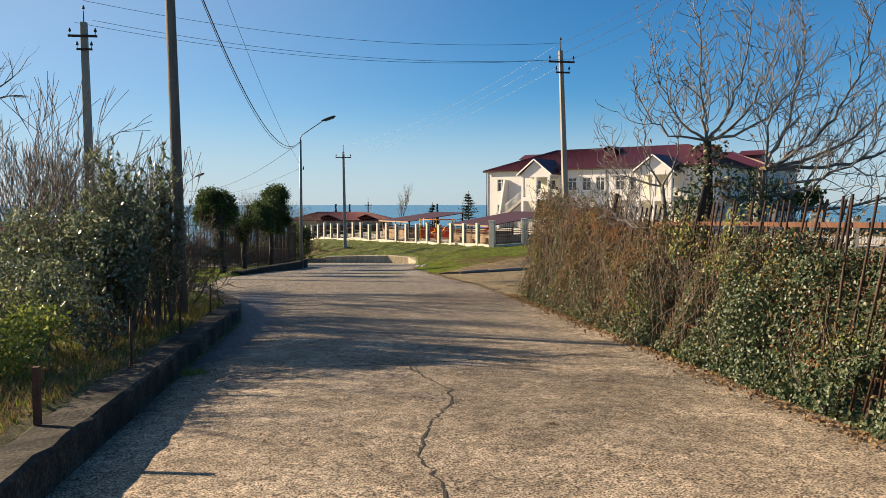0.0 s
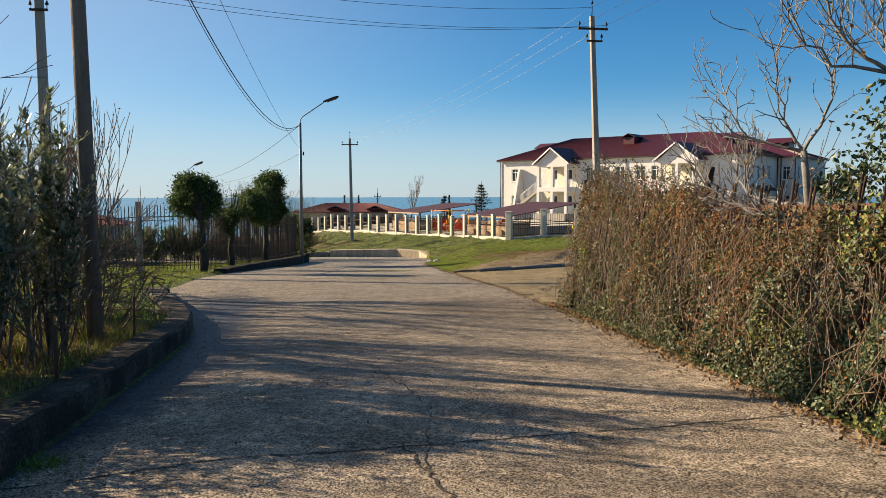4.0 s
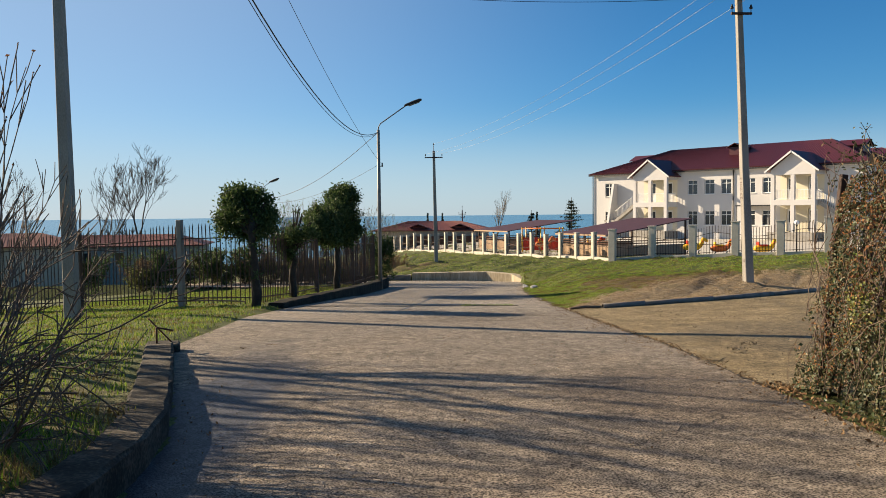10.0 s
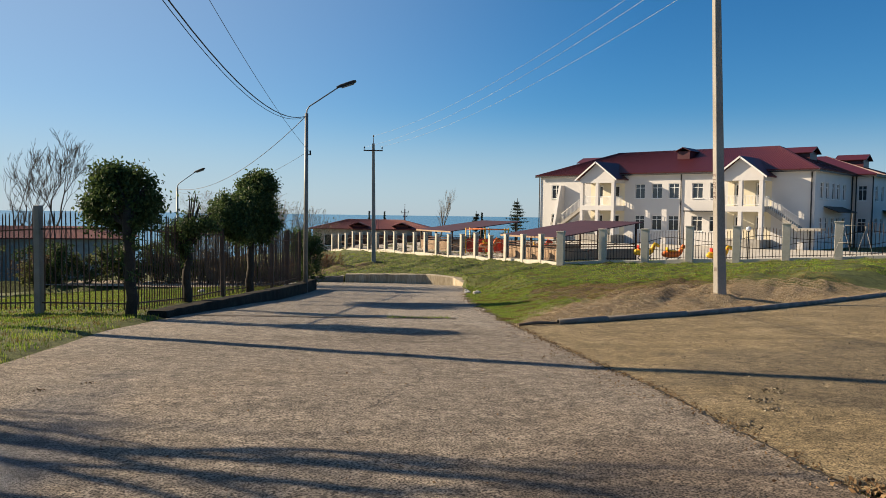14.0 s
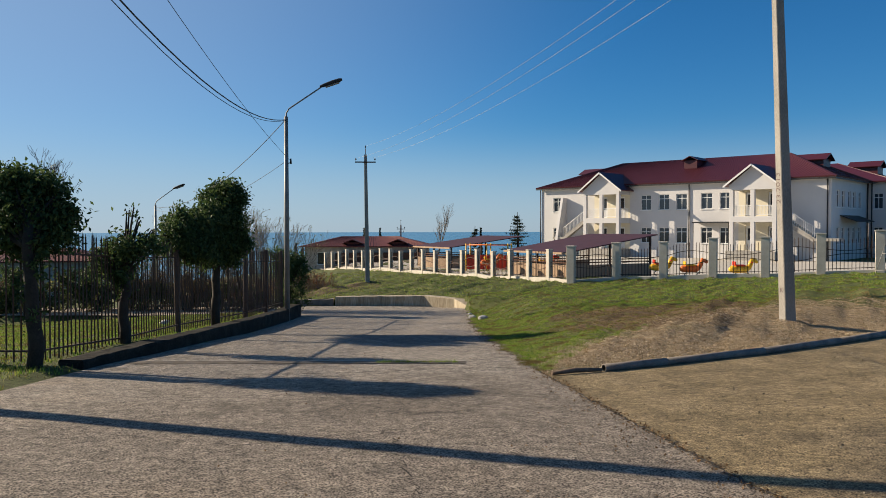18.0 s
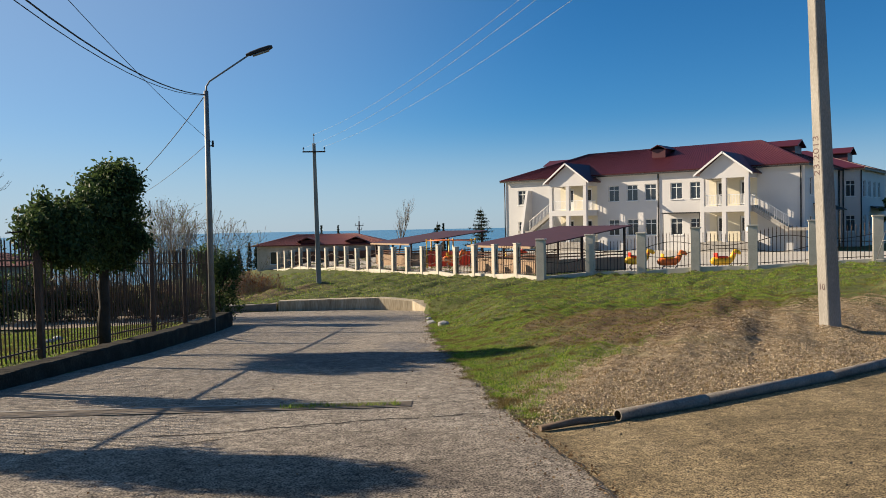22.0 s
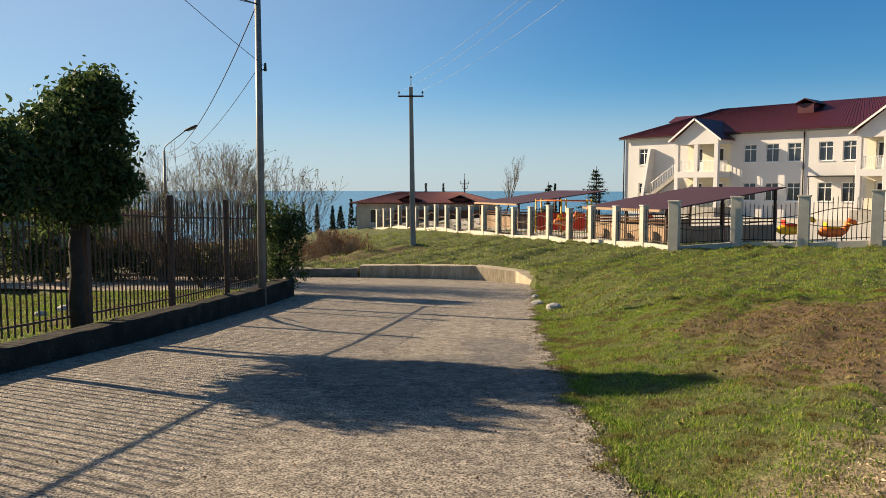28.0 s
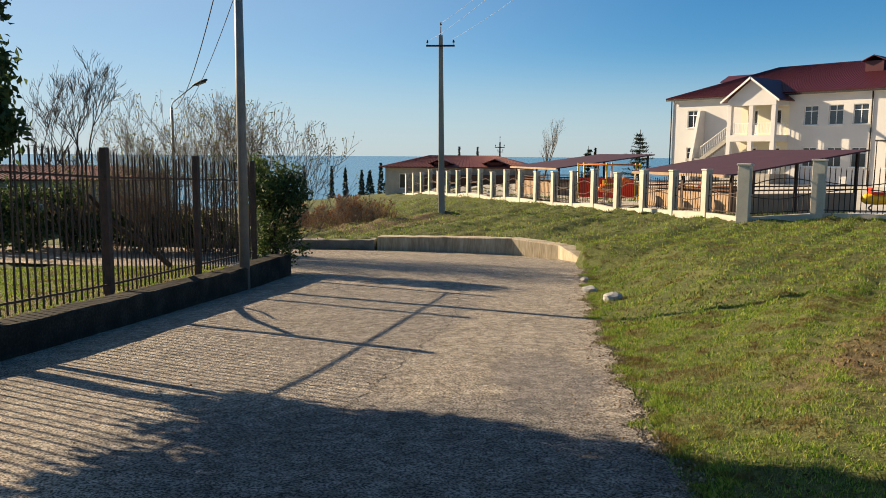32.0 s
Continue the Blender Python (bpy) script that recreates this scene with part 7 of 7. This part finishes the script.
# ---- pipe laid as a kerb, rocks, drain ----
pipe_pts = [(3.04, 22.45), (4.1, 22.9), (6.0, 23.8), (7.9, 24.9), (9.8, 26.15), (11.6, 27.55), (13.4, 29.0), (15.2, 30.55), (17.0, 32.1), (18.8, 33.7)]
for (x0, y0), (x1, y1) in zip(pipe_pts, pipe_pts[1:]):
    z0, z1 = float(pavement_z(x0, y0)) + 0.05, float(pavement_z(x1, y1)) + 0.05
    a, b = Vector((x0, y0, z0)), Vector((x1, y1, z1))
    d = (b - a).normalized()
    ob = thing("pipe", x0, y0, z0, "grey pipe length laid as a kerb", "pipe", "pipes edging the forecourt")
    n = 14
    s = Shape()
    side = d.cross(Vector((0, 0, 1))).normalized()
    upv = side.cross(d)
    ring = []
    for p, r in ((Vector((0, 0, 0)), 0.046), (Vector((0, 0, 0)), 0.058), (b - a - d * 0.012, 0.058), (b - a - d * 0.012, 0.046)):
        ring += [p + (side * math.cos(2 * math.pi * i / n) + upv * math.sin(2 * math.pi * i / n)) * r for i in range(n)]
    s.add(ring, [(k * n + i, k * n + (i + 1) % n, k * n + n + (i + 1) % n, k * n + n + i) for k in range(3) for i in range(n)], True)
    part("body", s, M["pipe"], ob)
lg = tagged(part("branch", Shape().tube([(2.25, 22.2, -0.8), (2.6, 22.3, -0.78), (3.0, 22.42, -0.8)], [0.03, 0.035, 0.025], 7), M["twig"]), "short dead branch lying at the forecourt corner", "branch")


def rock(x, y, r, seed, label):
    rnd = random.Random(seed)
    bm = bmesh.new()
    bmesh.ops.create_icosphere(bm, subdivisions=2, radius=r)
    for v in bm.verts:
        k = 1 + 0.35 * noise.noise(v.co * (2.2 / r) + Vector((seed * 3.1, 0, 0)))
        v.co = Vector((v.co.x * k * 1.25, v.co.y * k, max(v.co.z * k * 0.7, -r * 0.4)))
    me = bpy.data.meshes.new("rock")
    bm.to_mesh(me)
    bm.free()
    me.materials.append(M["rock"])
    ob = tagged(new("rock", me), label, "rock")
    ob.matrix_world = pose(x, y, gz(x, y) + r * 0.2, 0, 0, rnd.uniform(0, 360))


rock(3.03, 37.8, 0.15, 1, "pale grey rock in the grass by the road")
rock(2.8, 39.3, 0.12, 2, "pale flat rock in the grass by the road")
rock(2.9, 41.2, 0.09, 3, "small pale stone at the road edge")
rock(-7.0, 36.2, 0.14, 4, "pale stone on the lawn behind the fence")
rock(-6.6, 34.6, 0.1, 5, "small pale stone on the lawn behind the fence")

dr = thing("drain", -4.2, 24.95, -1.0, "rusty slotted steel drain channel across the road", "drain")
da, db = Vector((-4.2, 24.4, 0)), Vector((1.22, 23.9, 0))
dd = (db - da).normalized()
dn = Vector((-dd.y, dd.x, 0))


def road_pt(p, up):
    return Vector((p.x, p.y, float(pavement_z(p.x, p.y)) + up)) - Vector((-4.2, 24.95, -1.0))


for off in (-0.17, 0.13):
    s = Shape()
    q = [road_pt(da + dn * off, 0.007), road_pt(db + dn * off, 0.007), road_pt(db + dn * (off + 0.045), 0.007), road_pt(da + dn * (off + 0.045), 0.007)]
    s.plate(q, 0.02)
    part("frame", s, M["dusty_iron"], dr)
part("channel", Shape().plate([road_pt(da - dn * 0.12, 0.004), road_pt(db - dn * 0.12, 0.004), road_pt(db + dn * 0.125, 0.004), road_pt(da + dn * 0.125, 0.004)], 0.004), M["black"], dr)
for off in (-0.085, -0.03, 0.025, 0.08):
    part("slat", Shape().plate([road_pt(da + dn * off, 0.006), road_pt(db + dn * off, 0.006), road_pt(db + dn * (off + 0.04), 0.006), road_pt(da + dn * (off + 0.04), 0.006)], 0.01), M["dusty_iron"], dr)
part("surround", Shape().plate([road_pt(da + dn * 0.178, 0.008), road_pt(db + dn * 0.178, 0.008), road_pt(db + dn * 0.228, 0.008), road_pt(da + dn * 0.228, 0.008)], 0.02), M["concrete"], dr, "pale concrete edging strip")


def crack(pts, width, seed, mat="dark_soil", up=0.004, jag=0.04):
    """A dark open crack along the pavement, jagged and of uneven width."""
    rnd = random.Random(seed)
    line = []
    for (x0, y0), (x1, y1) in zip(pts, pts[1:]):
        n = max(2, int(math.hypot(x1 - x0, y1 - y0) / 0.07))
        for i in range(n):
            t = i / n
            line.append((x0 + (x1 - x0) * t + rnd.gauss(0, jag), y0 + (y1 - y0) * t + rnd.gauss(0, jag)))
    line.append(pts[-1])
    v, f = [], []
    for i, (x, y) in enumerate(line):
        q, r = line[min(i + 1, len(line) - 1)], line[max(i - 1, 0)]
        d = Vector((q[0] - r[0], q[1] - r[1], 0)).normalized()
        w = width * rnd.uniform(0.3, 1.3) * 0.5
        for s in (-1, 1):
            px, py = x - d.y * w * s, y + d.x * w * s
            v.append((px, py, float(pavement_z(px, py)) + up))
    for i in range(len(line) - 1):
        f.append((2 * i, 2 * i + 2, 2 * i + 3, 2 * i + 1))
    part("crack", Shape().add(v, f), M[mat], road)


crack([(0.1, -3.0), (0.11, 0.03), (0.0, 1.0), (0.15, 1.77), (0.42, 2.5), (0.45, 3.02), (0.2, 3.9), (0.08, 4.5)], 0.022, 1, jag=0.02)
crack([(0.2, 3.9), (0.35, 5.6), (-0.1, 7.2)], 0.012, 2, jag=0.02)
crack([(-2.4, 4.15), (0.05, 4.45), (3.1, 4.95)], 0.02, 3, jag=0.012)
crack([(-2.3, 22.75), (-0.6, 22.8), (0.4, 23.05), (2.0, 23.2)], 0.026, 4, jag=0.02)
crack([(-0.9, 22.4), (0.3, 22.95)], 0.016, 5, jag=0.02)
crack([(0.2, 24.4), (0.9, 23.9), (2.1, 24.0)], 0.014, 6, jag=0.02)
crack([(-0.4, 14.0), (0.3, 16.2), (0.1, 18.4)], 0.012, 7, jag=0.03)
crack([(0.9, 10.2), (1.9, 11.1), (2.6, 11.0)], 0.014, 8, jag=0.03)
crack([(float(road_right(y)) + 0.04, y) for y in np.arange(12.2, 22.9, 0.7)], 0.028, 9, jag=0.022, up=0.007)
crack([(0.0, 30.0), (0.5, 35.5), (0.3, 41.0)], 0.012, 10, jag=0.03)
crack([(-3.4, 19.2), (-1.2, 18.2), (0.4, 18.9)], 0.012, 11, jag=0.03)


# ---- grass, stones and litter ----
def litter_heap(x, y, r, n, seed, mat, size, label, category):
    """A small flat scatter of bits round a spot on the pavement."""
    g = np.random.default_rng(seed)
    px, py = x + g.normal(0, r, n), y + g.normal(0, r, n)
    v, f = leaves(np.stack([px, py, pavement_z(px, py) + 0.006], -1), size, 0.7, 1.0, 0.5, np.tile(np.array([[0, 0, 0.9]]), (n, 1)))
    tagged(part("litter", bulk("litter", v, f, M[mat]), M[mat]), label, category, kind="stuff")


for k, (x, y, r) in enumerate(((1.48, 0.49, 0.06), (1.78, 1.78, 0.045), (1.14, 1.6, 0.03), (1.4, 4.5, 0.09), (-3.33, 15.4, 0.07), (-3.02, 15.8, 0.05))):
    litter_heap(x, y, r * 0.7, 18, 400 + k, "clod", 0.010, "small clump of dark leaf litter on the road", "litter")
for k, (x, y, r) in enumerate(((3.35, 14.85, 0.09), (2.8, 13.95, 0.07), (3.7, 15.26, 0.08), (3.3, 14.5, 0.05))):
    litter_heap(x, y, r, 60, 420 + k, "pebble", 0.014, "crumbled stones beside a broken spot in the forecourt", "gravel")
weed = rng.normal(0, 0.09, (160, 2)) + np.array([-2.3, 4.6])

def scatter(n, x0, x1, y0, y1, keep):
    x, y = rng.uniform(x0, x1, n), rng.uniform(y0, y1, n)
    k = keep(x, y)
    x, y = x[k], y[k]
    return np.stack([x, y, ground_z(x, y) - 0.004], -1)


def on_bank(x, y):
    return (x > road_right(y) + 0.02 + 0.06 * wobble(3 * x, 5 * y)) & (y > pipe_y(x) + 0.12)


def in_chips(x, y):
    return chip_depth(x, y) > 0.0


def chip_depth(x, y):
    """How far inside the strip of chips along the pipe a point lies."""
    return np.interp(x, [2.2, 2.8, 3.4, 4.2, 5.6, 8.0], [0.9, 1.9, 2.5, 3.1, 4.2, 4.6]) + 0.5 * wobble(x, y) - (y - pipe_y(x))


def worn(x, y):
    upper = ((x - 6.8) / 3.0) ** 2 + ((y - 31.0) / 2.2) ** 2
    lower = ((x - 5.8) / 2.1) ** 2 + ((y - 28.5) / 1.6) ** 2
    return np.minimum(upper, lower) + 0.5 * wobble(1.3 * x, 1.3 * y) < 0.8


def thick(x, y):
    """Where the turf is thick; between, it is thin and the soil shows."""
    return wobble(2.9 * x + 0.7, 3.3 * y) + 0.6 * wobble(6.1 * x, 5.3 * y + 2) > -0.12


def stuff(name, vf, mat, label, category):
    tagged(part(name, bulk(name, vf[0], vf[1], M[mat]), M[mat]), label, category, kind="stuff")


near = scatter(380000, 2.0, 11.0, 22.5, 35.0, lambda x, y: on_bank(x, y) & ~in_chips(x, y) & (rng.random(len(x)) < np.where(worn(x, y), 0.12, np.where(thick(x, y), 1.0, 0.55))))
mid = scatter(150000, 2.0, 22.0, 34.0, 52.0, lambda x, y: on_bank(x, y) & (y < 47 + 0.4 * (x - 2)) & (rng.random(len(x)) < np.where(thick(0.7 * x, 0.7 * y), 1.0, 0.4)))
far = scatter(50000, -9.0, 16.0, 46.0, 74.0, lambda x, y: (y > wall_y(np.minimum(x, 3.3)) + 0.25) & (x > -8.5))
va, fa = blades(near, 0.027, 0.005, 1.0)
vb, fb = blades(mid, 0.045, 0.012, 0.9)
vc, fc = blades(far, 0.07, 0.016)
v = np.concatenate([va, vb, vc])
f = np.concatenate([fa, fb + len(va), fc + len(va) + len(vb)])
heart = scatter(2000, 2.2, 13.0, 23.5, 42.0, lambda x, y: on_bank(x, y) & ~in_chips(x, y) & ~worn(x, y) & thick(x, y))
tuft = np.repeat(heart, 30, 0)
tuft[:, :2] += rng.normal(0, 0.08, (len(tuft), 2))
tuft[:, 2] = ground_z(tuft[:, 0], tuft[:, 1]) - 0.004
vd, fd = blades(tuft, 0.036, 0.006, 1.2)
f = np.concatenate([f, fd + len(v)])
v = np.concatenate([v, vd])
stuff("grass", (v, f), "grass", "short green winter grass on the bank", "grass")
dry = scatter(90000, 2.2, 14.0, 22.6, 44.0, lambda x, y: on_bank(x, y) & (in_chips(x, y) | worn(x, y) | (rng.random(len(x)) < 0.2)))
stuff("dry_grass", blades(dry, 0.035, 0.006, 1.4), "dry_grass", "dry straw-coloured grass on the bank", "grass")
chips = scatter(360000, 2.2, 15.0, 22.4, 31.0, lambda x, y: (y > pipe_y(x) + 0.03) & (x > road_right(y) + 0.05) & (chip_depth(x, y) + 0.35 * rng.normal(size=len(x)) > 0.0))
chips[:, 2] += 0.012
stuff("wood_chips", leaves(chips, 0.0125, 0.4, 1.0, 0.5, np.tile(np.array([[0, 0, 1.5]]), (len(chips), 1))), "chips", "pale chips and gravel spread on the bank", "gravel")
clods = scatter(70000, 2.6, 13.0, 26.5, 44.0, lambda x, y: on_bank(x, y) & ((worn(x, y) & (rng.random(len(x)) < 0.9)) | (wobble(2.6 * x + 1, 2.9 * y) > 0.55)))
stuff("clods", leaves(clods + np.array([0, 0, 0.012]), 0.013, 0.6, 1.0, 0.6, np.tile(np.array([[0, 0, 0.7]]), (len(clods), 1))), "clod", "brown clods of bare earth in the grass", "soil")
ye = rng.uniform(22.8, 45.0, 9000)
ragged = 0.10 * np.sin(3.1 * ye) + 0.07 * np.sin(8.7 * ye + 1) + 0.05 * np.sin(19 * ye)
xe = road_right(ye) + 0.03 + ragged * 0.6 + rng.normal(0, 0.05, 9000)
ze = np.maximum(ground_z(xe, ye), pavement_z(xe, ye)) + 0.006
crumbs = np.stack([xe, ye, ze], -1)
stuff("soil_crumbs", leaves(crumbs, 0.009, 0.75, 1.0, 0.6, np.tile(np.array([[0, 0, 0.7]]), (len(crumbs), 1))), "pebble", "brown soil crumbs along the ragged road edge", "soil")
ye = rng.uniform(22.8, 45.0, 15000)
ragged = 0.10 * np.sin(3.1 * ye) + 0.07 * np.sin(8.7 * ye + 1) + 0.05 * np.sin(19 * ye)
xe = road_right(ye) + 0.10 + ragged - np.abs(rng.normal(0, 0.06, 15000)) * 0.6 + rng.uniform(0, 0.15, 15000)
fringe = np.stack([xe, ye, np.maximum(ground_z(xe, ye), pavement_z(xe, ye)) - 0.002], -1)
stuff("grass_fringe", blades(fringe, 0.032, 0.005, 1.3), "grass", "grass creeping over the road edge", "grass")
lawn = scatter(150000, -16.0, -4.7, 23.0, 47.0, lambda x, y: (x < road_left(y) - 0.75))
strip = scatter(26000, -10.0, -3.5, 10.8, 23.5, lambda x, y: (x < road_left(y) - 0.1 - 0.3 * wobble(2 * x, 2 * y)) & ((y > 15.6) | (x < np.interp(y, [10.9, 12.6, 15.4], [-3.0, -3.8, -4.75]))))
bedg = scatter(42000, -7.5, -2.86, -8.0, 11.0, lambda x, y: (x < -2.85 + 0.06 * wobble(2 * x, 4 * y)) & (rng.random(len(x)) < np.interp(y, [5.0, 8.5], [0.45, 1.0])))
va, fa = blades(lawn, 0.04, 0.010)
vb, fb = blades(strip, 0.06, 0.008)
vc, fc = blades(bedg, 0.085, 0.007, 0.9)
stuff("grass", (np.concatenate([va, vb, vc]), np.concatenate([fa, fb + len(va), fc + len(va) + len(vb)])), "grass", "green and yellowing grass left of the road", "grass")
edge = np.concatenate([scatter(20000, -4.8, -2.86, -6.0, 9.5, lambda x, y: rng.random(len(x)) < 0.8)])
stuff("dry_grass", blades(edge, 0.11, 0.006, 1.2), "dry_grass", "dry yellow grass in the planted bed", "grass")
wt = rng.uniform(0.74, 0.98, 420)
wx, wy = -4.2 + 5.4 * wt, 24.4 - 0.5 * wt + rng.normal(0, 0.05, 420)
stuff("weeds", blades(np.column_stack([weed, pavement_z(weed[:, 0], weed[:, 1]) + 0.004]), 0.06, 0.005, 1.3), "grass", "tuft of green weeds at the foot of the kerb", "weeds")
stuff("weeds", blades(np.stack([wx, wy, pavement_z(wx, wy) + 0.005], -1), 0.045, 0.005, 1.2), "grass", "small weeds growing in the drain slots", "weeds")
brush = scatter(16000, -12.0, -3.5, 57.0, 68.0, lambda x, y: x < -3.5 - 0.2 * (y - 57) + 0.6 * wobble(x, y))
stuff("brush", blades(brush[::3], 0.5, 0.012, 1.2), "dead", "brown dead brush at the edge of the slope", "brush")
for k in range(14):
    x, y = -4.3 - 0.55 * k + 0.4 * math.sin(5 * k), 57.5 + 0.45 * k + 1.2 * math.sin(3 * k)
    ob, sg, tp = bare_shrub(x, y, gz(x, y), 0.95 + 0.25 * math.sin(7 * k), "low bare reddish-brown brush on the slope", 300 + k, 16, "far_twig", fan=1.3, depth=3)
    lv, lf = leaves(np.array(tp), 0.05, 0.5)
    part("dead_leaves", bulk("dead_leaves", lv, lf, M["russet"]), M["russet"], ob)
n = 2600
sx, sy = rng.uniform(2.6, 14.0, n), rng.uniform(12.5, 26.0, n)
k = sy < pipe_y(sx) - 0.1
pts = np.stack([sx[k], sy[k], pavement_z(sx[k], sy[k]) + 0.008], -1)
stuff("gravel", leaves(pts, 0.010, 0.8, 1.0, 0.6), "pebble", "loose grey pebbles on the forecourt", "gravel")
n = 2600
yy = rng.uniform(-4, 44, n)
side = rng.random(n) < 0.6
xx = np.where(side, road_right(yy) - np.abs(rng.normal(0, 0.22, n)), rng.uniform(-2.2, 2.4, n))
pts = np.stack([xx, yy, pavement_z(xx, yy) + 0.007], -1)
yw = rng.uniform(3.5, 13.5, 260)
pts = np.concatenate([pts, np.stack([road_left(yw) + 0.08 + np.abs(rng.normal(0, 0.5, 260)), yw, pavement_z(road_left(yw) + 0.4, yw) + 0.012], -1)])
ys2 = rng.uniform(12.2, 23.0, 1100)
xs2 = road_right(ys2) + 0.06 + rng.normal(0, 0.045, 1100)
pts = np.concatenate([pts, np.stack([xs2, ys2, pavement_z(xs2, ys2) + 0.009], -1)])
stuff("leaf_litter", leaves(pts, 0.011, 0.6, 1.0, 0.6, np.tile(np.array([[0, 0, 0.9]]), (len(pts), 1))), "dead", "scattered dead leaves and grit on the road", "litter")
